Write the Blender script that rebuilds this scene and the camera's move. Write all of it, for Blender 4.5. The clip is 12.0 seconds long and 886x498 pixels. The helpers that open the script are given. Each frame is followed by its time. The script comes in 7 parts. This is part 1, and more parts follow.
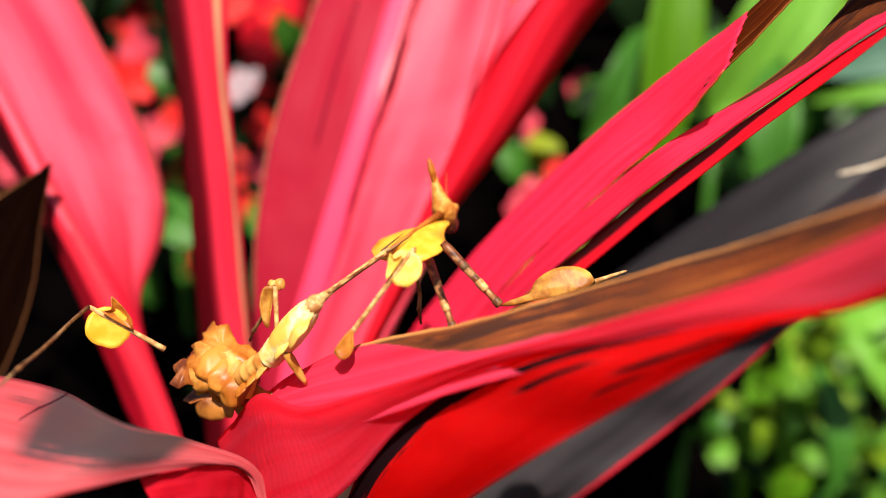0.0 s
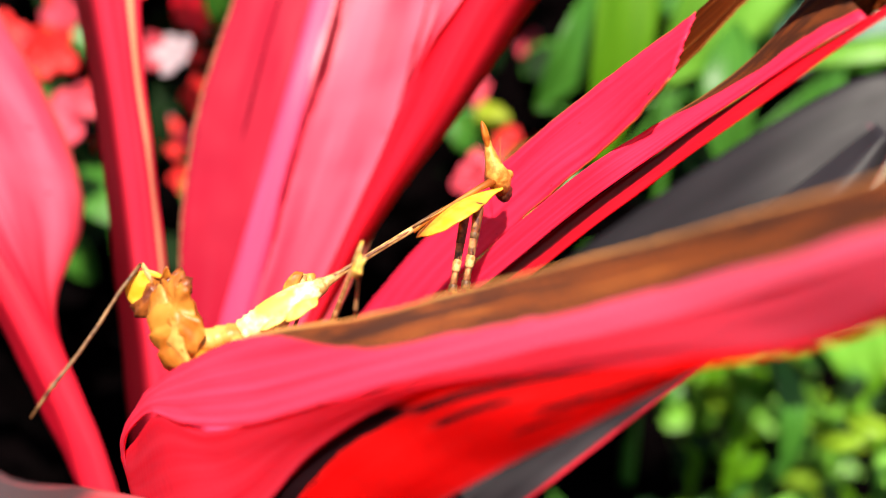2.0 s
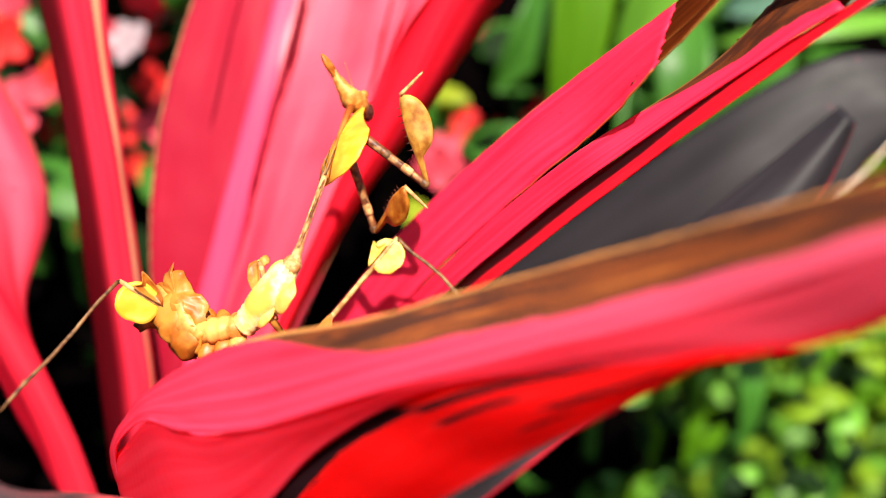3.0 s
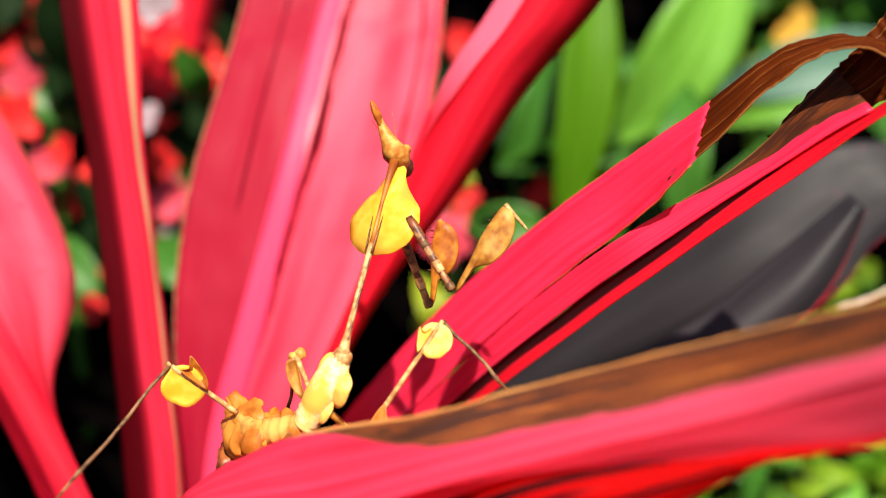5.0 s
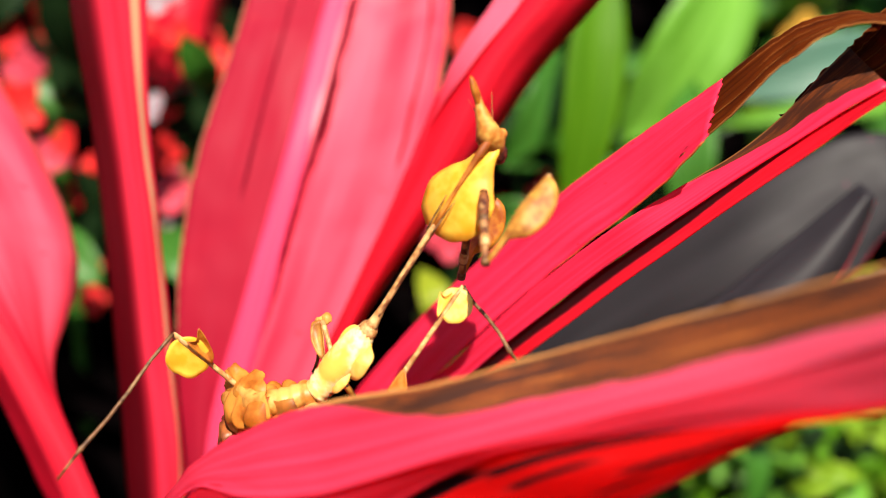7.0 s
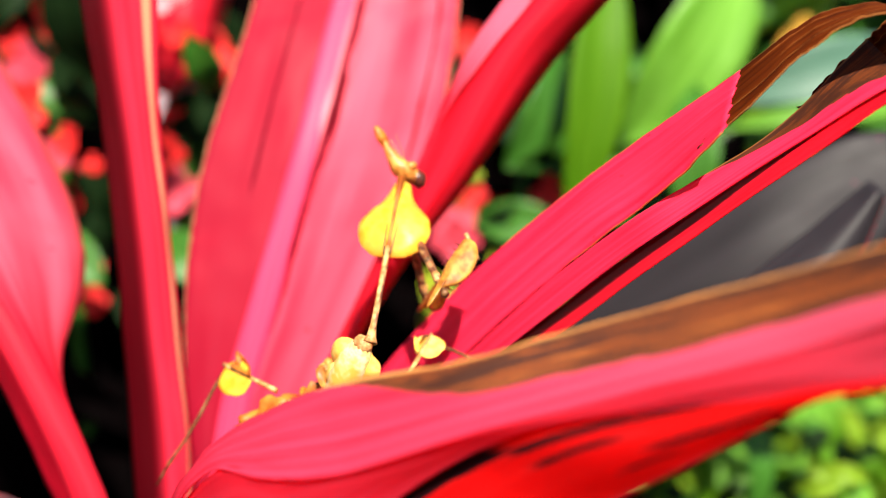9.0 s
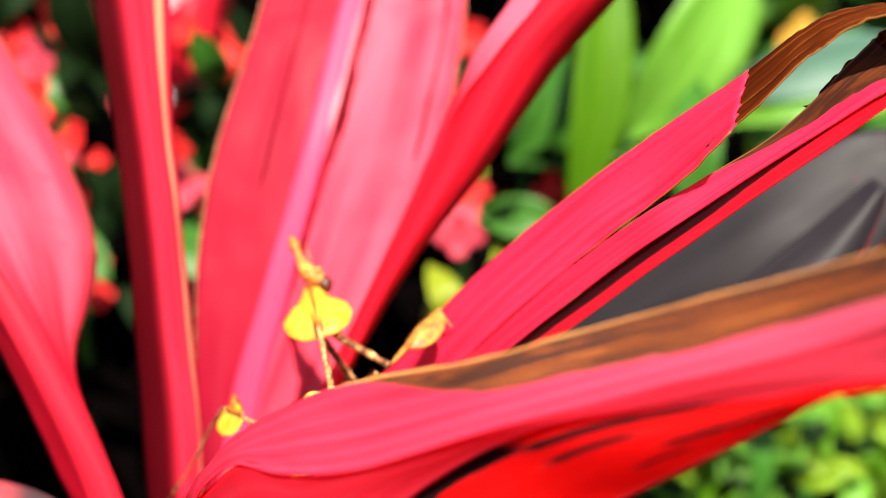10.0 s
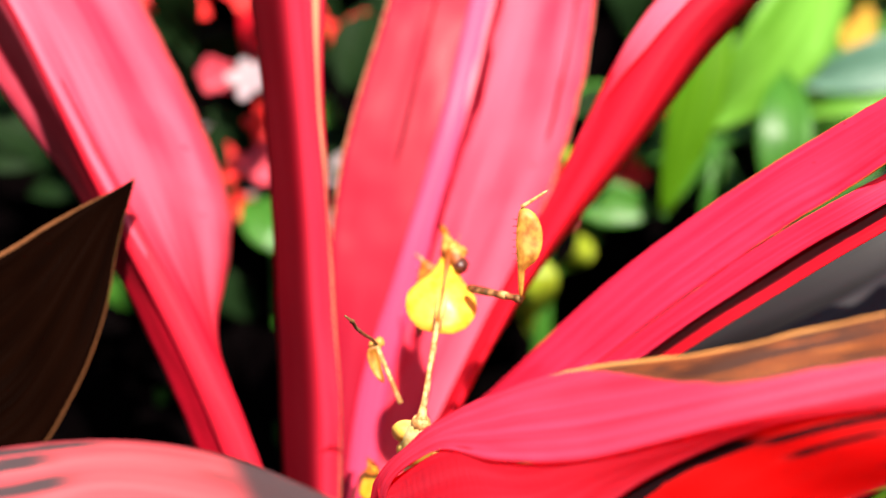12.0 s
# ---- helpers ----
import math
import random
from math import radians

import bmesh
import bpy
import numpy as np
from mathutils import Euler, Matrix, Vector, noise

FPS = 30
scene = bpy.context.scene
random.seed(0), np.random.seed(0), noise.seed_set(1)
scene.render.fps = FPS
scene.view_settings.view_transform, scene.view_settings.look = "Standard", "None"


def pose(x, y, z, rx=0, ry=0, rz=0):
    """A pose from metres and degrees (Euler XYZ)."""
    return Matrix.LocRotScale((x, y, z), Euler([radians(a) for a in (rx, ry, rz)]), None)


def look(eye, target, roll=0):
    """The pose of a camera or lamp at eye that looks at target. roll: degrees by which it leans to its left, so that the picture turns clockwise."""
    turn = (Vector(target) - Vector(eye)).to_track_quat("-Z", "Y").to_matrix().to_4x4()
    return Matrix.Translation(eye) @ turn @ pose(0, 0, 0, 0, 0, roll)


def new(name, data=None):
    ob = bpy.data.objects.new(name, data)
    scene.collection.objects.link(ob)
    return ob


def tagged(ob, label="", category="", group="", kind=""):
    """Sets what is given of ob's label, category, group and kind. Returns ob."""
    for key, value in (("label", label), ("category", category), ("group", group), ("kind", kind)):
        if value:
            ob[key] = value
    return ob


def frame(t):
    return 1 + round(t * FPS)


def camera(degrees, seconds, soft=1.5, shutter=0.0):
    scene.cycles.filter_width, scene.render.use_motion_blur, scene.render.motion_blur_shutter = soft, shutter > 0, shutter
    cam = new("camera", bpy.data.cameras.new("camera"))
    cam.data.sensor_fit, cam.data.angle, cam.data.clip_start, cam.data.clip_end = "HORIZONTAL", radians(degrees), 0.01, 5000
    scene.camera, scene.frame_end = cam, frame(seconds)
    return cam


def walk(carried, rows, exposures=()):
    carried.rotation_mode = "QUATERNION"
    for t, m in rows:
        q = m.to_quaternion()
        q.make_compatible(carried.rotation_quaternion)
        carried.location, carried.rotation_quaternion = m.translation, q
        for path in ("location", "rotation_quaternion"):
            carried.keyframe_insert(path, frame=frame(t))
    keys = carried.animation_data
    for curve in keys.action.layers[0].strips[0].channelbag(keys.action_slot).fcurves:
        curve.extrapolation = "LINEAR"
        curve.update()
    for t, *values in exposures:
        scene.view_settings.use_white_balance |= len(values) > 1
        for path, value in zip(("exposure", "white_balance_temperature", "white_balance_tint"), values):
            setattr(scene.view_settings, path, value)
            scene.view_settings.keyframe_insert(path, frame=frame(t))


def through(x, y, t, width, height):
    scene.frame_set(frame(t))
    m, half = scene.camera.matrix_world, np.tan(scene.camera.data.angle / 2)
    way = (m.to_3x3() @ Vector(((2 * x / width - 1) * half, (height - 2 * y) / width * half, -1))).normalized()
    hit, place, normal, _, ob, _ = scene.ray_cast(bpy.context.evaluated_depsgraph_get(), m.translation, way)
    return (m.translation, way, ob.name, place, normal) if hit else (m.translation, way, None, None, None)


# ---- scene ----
cam = camera(46.0, 12.0, soft=1.0)
cam.data.dof.use_dof = True
cam.data.dof.focus_distance = 0.285
cam.data.dof.aperture_fstop = 4.6
PATH = [
    (0, pose(0.0253, -0.2911, 0.6270, 78.846, 0.582, 6.564)),
    (0.5, pose(0.0549, -0.2863, 0.6269, 78.552, 1.291, 8.691)),
    (1, pose(0.0506, -0.2707, 0.6340, 78.094, 1.986, 6.788)),
    (1.5, pose(0.0449, -0.2575, 0.6484, 76.844, 2.451, 5.884)),
    (2, pose(0.0326, -0.2640, 0.6455, 75.104, 0.626, 4.507)),
    (2.5, pose(0.0254, -0.2678, 0.6414, 75.064, 0.526, 2.661)),
    (3, pose(0.0199, -0.2648, 0.6507, 73.655, 1.024, 0.936)),
    (3.5, pose(0.0093, -0.2705, 0.6599, 75.087, 0.865, -0.167)),
    (5.5, pose(-0.0006, -0.2703, 0.6574, 77.365, 0.481, -0.733)),
    (6, pose(-0.0007, -0.2702, 0.6537, 77.645, 0.240, -0.193)),
    (6.5, pose(-0.0000, -0.2700, 0.6500, 78.000, -0.000, -0.000)),
    (7, pose(-0.0029, -0.2694, 0.6483, 77.975, -0.111, -0.636)),
    (7.5, pose(-0.0049, -0.2685, 0.6509, 77.605, -0.134, -1.460)),
    (9.5, pose(-0.0126, -0.2699, 0.6413, 78.755, -0.361, -1.074)),
    (10, pose(-0.0150, -0.2731, 0.6443, 78.251, -0.442, -1.372)),
    (10.5, pose(-0.0165, -0.2752, 0.6426, 78.682, -0.622, -0.709)),
    (11, pose(-0.0257, -0.2708, 0.6453, 77.777, -0.954, -1.391)),
    (11.5, pose(-0.0516, -0.2786, 0.6341, 78.821, -1.690, -3.288)),
    (12, pose(-0.0721, -0.2699, 0.6423, 77.266, -2.300, -1.897)),
]
walk(cam, PATH, [(0.0, 0.92, 6900, 10), (0.5, 1.30, 6900, 10), (1.0, 1.44, 6900, 10), (2.0, 1.36, 6900, 10), (2.6, 1.39, 6900, 10), (3.5, 1.08, 6900, 10), (5.5, 1.01, 6900, 10), (7.5, 1.06, 6900, 10), (9.5, 1.37, 6900, 10), (12.0, 1.50, 6900, 10)])

# ---------------------------------------------------------------- light
SUN_ELEV, SUN_AZ = 50.0, 170.0  # degrees; azimuth of the sun's place, clockwise from +y
world = bpy.data.worlds.new("sky")
scene.world = world
world.use_nodes = True
wn = world.node_tree.nodes
sky = wn.new("ShaderNodeTexSky")
sky.sky_type = "NISHITA"
sky.sun_disc = False
sky.sun_elevation, sky.sun_rotation = radians(SUN_ELEV), radians(SUN_AZ)
world.node_tree.links.new(sky.outputs[0], wn["Background"].inputs[0])
wn["Background"].inputs[1].default_value = 0.06
sun = new("sun", bpy.data.lights.new("sun", "SUN"))
sun.data.energy, sun.data.angle, sun.data.color = 5.0, radians(0.7), (1.0, 0.95, 0.86)
sd = Vector((math.sin(radians(SUN_AZ)) * math.cos(radians(SUN_ELEV)), math.cos(radians(SUN_AZ)) * math.cos(radians(SUN_ELEV)), math.sin(radians(SUN_ELEV))))
sun.matrix_basis = look(sd * 10, (0, 0, 0))


# ---------------------------------------------------------------- materials
class Mat:
    """A small helper to write node materials."""

    def __init__(self, name):
        self.m = bpy.data.materials.new(name)
        self.m.use_nodes = True
        self.nt = self.m.node_tree
        self.p = self.nt.nodes["Principled BSDF"]
        self.out = self.nt.nodes["Material Output"]

    def n(self, kind, **kw):
        node = self.nt.nodes.new("ShaderNode" + kind)
        for k, v in kw.items():
            if k == "op":
                node.operation = v
            elif k == "blend":
                node.blend_type = v
            elif k == "dtype":
                node.data_type = v
        return node

    def link(self, a, b):
        self.nt.links.new(a, b)

    def put(self, sock, v):
        if isinstance(v, (int, float)):
            sock.default_value = v
        elif isinstance(v, tuple):
            sock.default_value = (*v, 1.0) if len(v) == 3 and sock.type == "RGBA" else v
        else:
            self.link(v, sock)

    def math(self, op, a, b=0.0, c=0.0):
        k = self.n("Math", op=op)
        for s, v in zip(k.inputs, (a, b, c)):
            self.put(s, v)
        return k.outputs[0]

    def mix(self, f, a, b, blend="MIX"):
        k = self.n("Mix", dtype="RGBA", blend=blend)
        self.put(k.inputs[0], f)
        self.put(k.inputs[6], a)
        self.put(k.inputs[7], b)
        return k.outputs[2]

    def noise(self, vec, scale, detail=4.0, rough=0.55):
        k = self.n("TexNoise")
        if vec is not None:
            self.link(vec, k.inputs["Vector"])
        k.inputs["Scale"].default_value, k.inputs["Detail"].default_value, k.inputs["Roughness"].default_value = scale, detail, rough
        return k.outputs[0]

    def span(self, v, a, b, lo=0.0, hi=1.0):
        k = self.n("MapRange")
        k.interpolation_type = "SMOOTHSTEP"
        for s, x in zip(k.inputs, (v, a, b, lo, hi)):
            self.put(s, x)
        return k.outputs[0]

    def uv(self, su=1.0, sv=1.0):
        t = self.n("UVMap")
        s = self.n("Mapping")
        s.inputs["Scale"].default_value = (su, sv, 1.0)
        self.link(t.outputs[0], s.inputs[0])
        return s.outputs[0]

    def uvs(self):
        t = self.n("UVMap")
        k = self.n("SeparateXYZ")
        self.link(t.outputs[0], k.inputs[0])
        return k.outputs[0], k.outputs[1]

    def obj(self):
        return self.n("TexCoord").outputs["Object"]

    def bump(self, h, strength, dist=0.001):
        k = self.n("Bump")
        k.inputs["Strength"].default_value, k.inputs["Distance"].default_value = strength, dist
        self.link(h, k.inputs["Height"])
        self.link(k.outputs[0], self.p.inputs["Normal"])
        return k.outputs[0]

    def surface(self, colour, rough, spec=0.5, through=0.0, tint=None, normal=None):
        """Colour and roughness; through: the share of light that passes through the sheet."""
        self.put(self.p.inputs["Base Color"], colour)
        self.put(self.p.inputs["Roughness"], rough)
        self.p.inputs["Specular IOR Level"].default_value = spec
        if through:
            tr = self.n("BsdfTranslucent")
            self.put(tr.inputs[0], tint if tint is not None else colour)
            if normal is not None:
                self.link(normal, tr.inputs[1])
            k = self.n("MixShader")
            self.put(k.inputs[0], through)
            self.link(self.p.outputs[0], k.inputs[1])
            self.link(tr.outputs[0], k.inputs[2])
            self.link(k.outputs[0], self.out.inputs[0])
        return self.m


def leaf_material(name, a, b, margin=None, streaks=None, dry=None, spots=None, rough=0.42, through=0.3, streak_col=(0.008, 0.003, 0.004), spec=0.28, margins=(0.03, 0.97), margin_noise=0.02, glow=None, rib=None, ridges=False, half=None, taper=False, pale=None, margin_from=None, dry_tone=1.0):
    """A red or green blade: fine lengthwise veins, blotches, a margin, dark streaks (u, half width, v from, v to) and a
    dried part.
    """
    k = Mat(name)
    u, v = k.uvs()
    fine = k.noise(k.uv(110, 2.2), 1.0, 3)
    mid = k.noise(k.uv(9, 1.2), 1.0, 3)
    big = k.noise(k.uv(2.2, 3.0), 1.0, 3)
    col = k.mix(k.span(mid, 0.27, 0.76), a, b)
    col = k.mix(k.math("MULTIPLY", k.span(big, 0.45, 0.75), 0.5), col, b)
    col = k.mix(k.span(fine, 0.5, 0.75, 0.0, 0.06), col, tuple(min(1, c * 1.25 + 0.03) for c in b))
    col = k.mix(k.span(fine, 0.48, 0.25, 0.0, 0.10), col, tuple(c * 0.55 for c in a))
    glowing = 0.75
    # half: one side darkened in colour, as shade on a side turned away
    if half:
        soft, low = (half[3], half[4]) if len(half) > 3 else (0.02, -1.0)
        shaded_half = k.math("MULTIPLY", k.span(u, half[0] + soft, half[0] - soft), half[2])
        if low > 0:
            # towards the tip the painted shade leaves the outer margin red
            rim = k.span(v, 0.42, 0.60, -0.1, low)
            shaded_half = k.math("MULTIPLY", shaded_half, k.span(k.math("SUBTRACT", u, rim), -0.02, 0.03))
        col = k.mix(shaded_half, col, half[1])
        glowing = k.math("MULTIPLY", 0.75, k.math("SUBTRACT", 1.0, shaded_half))
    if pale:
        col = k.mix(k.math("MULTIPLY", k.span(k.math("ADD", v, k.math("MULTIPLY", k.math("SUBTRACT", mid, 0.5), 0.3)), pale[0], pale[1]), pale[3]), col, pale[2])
    if rib:
        col = k.mix(k.math("MULTIPLY", k.span(u, rib[0] - 0.03, rib[0] + 0.03), k.span(u, rib[1] + 0.03, rib[1] - 0.03)), col, rib[2])
    if spots:
        sp = k.noise(k.uv(7, 20), 1.0, 2)
        col = k.mix(k.span(sp, 0.70, 0.74, 0.0, 0.8), col, spots)
    wob = k.math("MULTIPLY", k.math("SUBTRACT", k.noise(k.uv(5, 9), 1.0, 4), 0.5), 0.16)
    black = 0.95 if sum(streak_col) < 0.1 else 0.0
    bare = 1.0
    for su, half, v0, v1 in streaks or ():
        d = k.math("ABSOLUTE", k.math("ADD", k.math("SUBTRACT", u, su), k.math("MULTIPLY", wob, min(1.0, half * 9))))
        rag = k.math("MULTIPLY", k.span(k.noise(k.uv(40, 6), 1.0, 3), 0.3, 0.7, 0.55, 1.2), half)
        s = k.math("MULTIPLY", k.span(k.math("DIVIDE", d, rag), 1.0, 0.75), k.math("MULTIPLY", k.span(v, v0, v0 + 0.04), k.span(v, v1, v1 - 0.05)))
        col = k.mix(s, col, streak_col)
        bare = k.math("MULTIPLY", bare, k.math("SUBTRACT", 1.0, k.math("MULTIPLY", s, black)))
    if margin:
        edge = k.math("ADD", u, k.math("MULTIPLY", k.math("SUBTRACT", k.noise(k.uv(3, 60), 1.0, 3), 0.5), margin_noise))
        begin = k.span(v, margin_from, margin_from + 0.08) if margin_from is not None else 1.0
        if margins[0] > 0:
            lim0 = k.math("MULTIPLY", k.span(v, 0.95, 0.45, 0.0, 1.0), margins[0]) if taper else margins[0]
            col = k.mix(k.span(k.math("DIVIDE", edge, k.math("ADD", lim0, 0.0001)), 1.0, 0.8 if taper else 0.3, 0.0, begin), col, margin)
        if margins[1] < 1:
            col = k.mix(k.span(edge, margins[1], 1 - (1 - margins[1]) * 0.3, 0.0, begin), col, margin)
    rgh = k.span(big, 0.3, 0.7, rough - 0.06, rough + 0.1)
    if dry:
        # dry: (u limit at v, list of four), dried tissue where u is below the limit
        (va, ua), (vb, ub), (vc, uc), (vd, ud) = dry
        ramp = k.n("FloatCurve")
        cm = ramp.mapping.curves[0]
        cm.points[0].location, cm.points[1].location = (0.0, ua if va <= 0 else 0.0), (1.0, ud)
        for pv, pu in ((va, ua), (vb, ub), (vc, uc)):
            if 0 < pv < 1:
                cm.points.new(pv, pu)
        ramp.mapping.update()
        k.link(v, ramp.inputs[1])
        lim = k.math("ADD", ramp.outputs[0], k.math("ADD", wob, k.math("MULTIPLY", k.math("SUBTRACT", k.noise(k.uv(9, 26), 1.0, 5), 0.5), 0.10)))
        mask = k.math("MULTIPLY", k.span(k.math("SUBTRACT", lim, u), -0.012, 0.02), k.span(v, va - 0.02, va + 0.05))
        grain = k.noise(k.uv(46, 4), 1.0, 6, 0.65)
        blot = k.noise(k.uv(4, 10), 1.0, 4)
        dcol = k.mix(k.span(grain, 0.40, 0.60), (0.026, 0.004, 0.0008), (0.22, 0.045, 0.004))
        dcol = k.mix(k.span(blot, 0.45, 0.58, 0.0, 0.9), dcol, (0.030, 0.006, 0.001))
        dcol = k.mix(k.span(blot, 0.38, 0.28, 0.0, 0.35), dcol, (0.40, 0.12, 0.018))
        dcol = k.mix(k.span(k.math("SUBTRACT", lim, u), 0.10, 0.0, 0.0, 0.65), dcol, (0.10, 0.022, 0.004))
        dcol = k.mix(k.span(u, 0.06, 0.015, 0.0, 0.8), dcol, (0.54, 0.22, 0.06))
        if dry_tone < 1.0:
            dcol = k.mix(1.0 - dry_tone, dcol, (0.030, 0.006, 0.001))
        col = k.mix(mask, col, dcol)
        rgh = k.math("ADD", rgh, k.math("MULTIPLY", mask, 0.3))
        through = k.math("MULTIPLY", k.math("SUBTRACT", 1.0, mask), through)
        h = k.math("ADD", k.math("MULTIPLY", fine, 0.35), k.math("MULTIPLY", mask, grain))
    else:
        h = k.math("ADD", k.math("MULTIPLY", fine, 0.5), k.math("MULTIPLY", mid, 0.2))
    if ridges:
        wv = k.math("MULTIPLY", k.math("SINE", k.math("ADD", k.math("MULTIPLY", v, 640.0), k.math("MULTIPLY", wob, 60.0))), k.span(v, 0.40, 0.22, 0.0, 0.9))
        h = k.math("ADD", h, k.math("MULTIPLY", wv, 0.35))
        # hollows between the ridges also get their shade as darker colour
        col = k.mix(k.span(wv, 0.1, -0.7, 0.0, 0.10), col, tuple(c * 0.6 for c in a))
    k.bump(h, 0.15, 0.0005)
    tint = col if glow is None else k.mix(glowing, col, glow)
    m = k.surface(col, rgh, spec, k.math("MULTIPLY", through, bare), tint)
    k.put(k.p.inputs["Specular IOR Level"], k.math("MULTIPLY", spec, bare))
    return m


def grainy(name, a, b, scale=300.0, rough=0.6, through=0.0, c=None, spec=0.35, bump=0.4, tint=None):
    """Mottled organic matter, in object space."""
    k = Mat(name)
    o = k.obj()
    f = k.noise(o, scale, 5)
    g = k.noise(o, scale * 0.22, 3)
    col = k.mix(k.span(f, 0.35, 0.65), a, b)
    if c:
        col = k.mix(k.span(g, 0.5, 0.62), col, c)
    k.bump(f, bump, 0.0004)
    return k.surface(col, k.span(g, 0.3, 0.7, rough - 0.1, rough + 0.1), spec, through, tint or col)


RED_A, RED_B = (0.66, 0.006, 0.022), (0.82, 0.022, 0.065)
PINK_A, PINK_B = (0.76, 0.024, 0.065), (0.88, 0.125, 0.20)
GLOW = (0.95, 0.010, 0.012)
# the half of these three leaves is shade painted on their averted sides
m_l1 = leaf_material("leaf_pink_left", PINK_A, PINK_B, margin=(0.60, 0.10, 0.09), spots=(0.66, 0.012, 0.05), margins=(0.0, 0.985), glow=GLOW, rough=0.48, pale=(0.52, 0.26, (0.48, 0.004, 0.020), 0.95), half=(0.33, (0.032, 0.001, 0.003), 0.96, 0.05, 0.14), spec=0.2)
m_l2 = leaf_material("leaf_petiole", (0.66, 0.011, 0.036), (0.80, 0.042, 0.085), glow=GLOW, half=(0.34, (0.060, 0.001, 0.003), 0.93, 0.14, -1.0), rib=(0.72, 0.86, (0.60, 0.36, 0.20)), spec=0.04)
# the streak along the midrib paints the shade of its groove
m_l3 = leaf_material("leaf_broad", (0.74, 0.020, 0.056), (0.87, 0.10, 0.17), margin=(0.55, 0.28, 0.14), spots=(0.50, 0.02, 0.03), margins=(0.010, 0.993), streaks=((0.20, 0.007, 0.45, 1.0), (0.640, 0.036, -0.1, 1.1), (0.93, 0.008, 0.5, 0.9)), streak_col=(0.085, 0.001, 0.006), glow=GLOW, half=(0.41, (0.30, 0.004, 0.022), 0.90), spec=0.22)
# dark margin: shade of the down-turned edge, put into the colour
m_l4 = leaf_material("leaf_folded", RED_A, (0.82, 0.02, 0.05), margin=(0.05, 0.001, 0.002), margins=(0.0, 0.74), margin_noise=0.05, glow=GLOW, through=0.45, spec=0.2)
m_l5 = leaf_material("leaf_torn", (0.80, 0.014, 0.055), (0.90, 0.042, 0.12), margin=(0.60, 0.20, 0.06), margins=(0.015, 0.988), glow=GLOW, through=0.4, spots=(0.42, 0.004, 0.018), spec=0.2, margin_from=0.52)
m_l5s = leaf_material("leaf_torn_strip", (0.80, 0.014, 0.055), (0.90, 0.042, 0.12), margin=(0.30, 0.10, 0.03), margins=(0.02, 1.0), glow=GLOW, through=0.4, spec=0.2, margin_from=0.5, dry=((0.60, 0.0), (0.72, 0.24), (0.84, 0.55), (1.0, 0.85)), dry_tone=0.45)
# the tapering black margin is the fold's shadow painted on the blade
m_l5g = leaf_material("leaf_torn_lower", (0.74, 0.006, 0.02), (0.84, 0.015, 0.04), margin=(0.010, 0.004, 0.005), margins=(0.62, 1.0), margin_noise=0.06, glow=GLOW, through=0.5, taper=True)
# pale on this leaf and its fold: sheen towards the tip, mixed into colour
m_l7 = leaf_material("leaf_resting", (0.84, 0.028, 0.075), (0.92, 0.085, 0.195), dry=((0.40, 0.0), (0.48, 0.14), (0.60, 0.52), (1.0, 0.70)), glow=GLOW, through=0.62, pale=(0.55, 0.95, (0.93, 0.20, 0.34), 0.7))
m_l7b = leaf_material("leaf_resting_fold", (0.88, 0.028, 0.075), (0.94, 0.075, 0.15), glow=GLOW, through=0.74, ridges=True, pale=(0.5, 0.95, (0.93, 0.16, 0.28), 0.6))
m_l7d = leaf_material("leaf_resting_under", (0.86, 0.006, 0.008), (0.92, 0.014, 0.016), streaks=((0.09, 0.115, -0.1, 0.43), (0.20, 0.05, 0.37, 0.62), (0.36, 0.035, 0.36, 0.52), (0.16, 0.07, 0.52, 0.76), (0.56, 0.05, 0.46, 0.66), (0.72, 0.03, 0.40, 0.52)), margin=(0.85, 0.10, 0.14), margins=(0.0, 0.94), glow=GLOW, through=0.78)
DARK_A, DARK_B = (0.0055, 0.0042, 0.0055), (0.016, 0.0125, 0.016)
m_dark = leaf_material("leaf_dark", DARK_A, DARK_B, margin=(0.60, 0.012, 0.05), margins=(0.0, 0.985), spots=(0.12, 0.012, 0.04), rough=0.6, through=0.04, spec=0.25)
m_dark2 = leaf_material("leaf_dark_edge", (0.009, 0.007, 0.009), (0.024, 0.019, 0.023), margin=(0.66, 0.02, 0.04), margins=(0.0, 0.955), rough=0.52, through=0.05, spec=0.3)
m_l9 = leaf_material("leaf_striped", (0.52, 0.048, 0.062), (0.67, 0.14, 0.16), streaks=((0.30, 0.50, 0.42, 0.70), (0.12, 0.06, -0.1, 0.29), (0.30, 0.045, 0.02, 0.31), (0.04, 0.03, 0.1, 0.34), (0.2, 0.05, 0.395, 0.45)), streak_col=(0.075, 0.050, 0.054), margin=(0.80, 0.05, 0.06), margins=(0.0, 0.97), rough=0.45)
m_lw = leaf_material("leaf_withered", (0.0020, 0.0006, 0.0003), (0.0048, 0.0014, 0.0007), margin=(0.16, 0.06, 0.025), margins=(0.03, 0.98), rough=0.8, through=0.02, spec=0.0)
m_dry = leaf_material("leaf_dried", (0.042, 0.006, 0.0008), (0.16, 0.028, 0.003), rough=0.6, through=0.4, streaks=((0.16, 0.012, 0.1, 1.0), (0.42, 0.010, 0.2, 1.0), (0.68, 0.014, 0.0, 0.8)), streak_col=(0.24, 0.075, 0.016), margin=(0.40, 0.15, 0.04), margins=(0.02, 0.99), spec=0.06)
m_rib = leaf_material("leaf_rib", (0.67, 0.024, 0.082), (0.78, 0.062, 0.145), rough=0.5, through=0.12, spec=0.16)
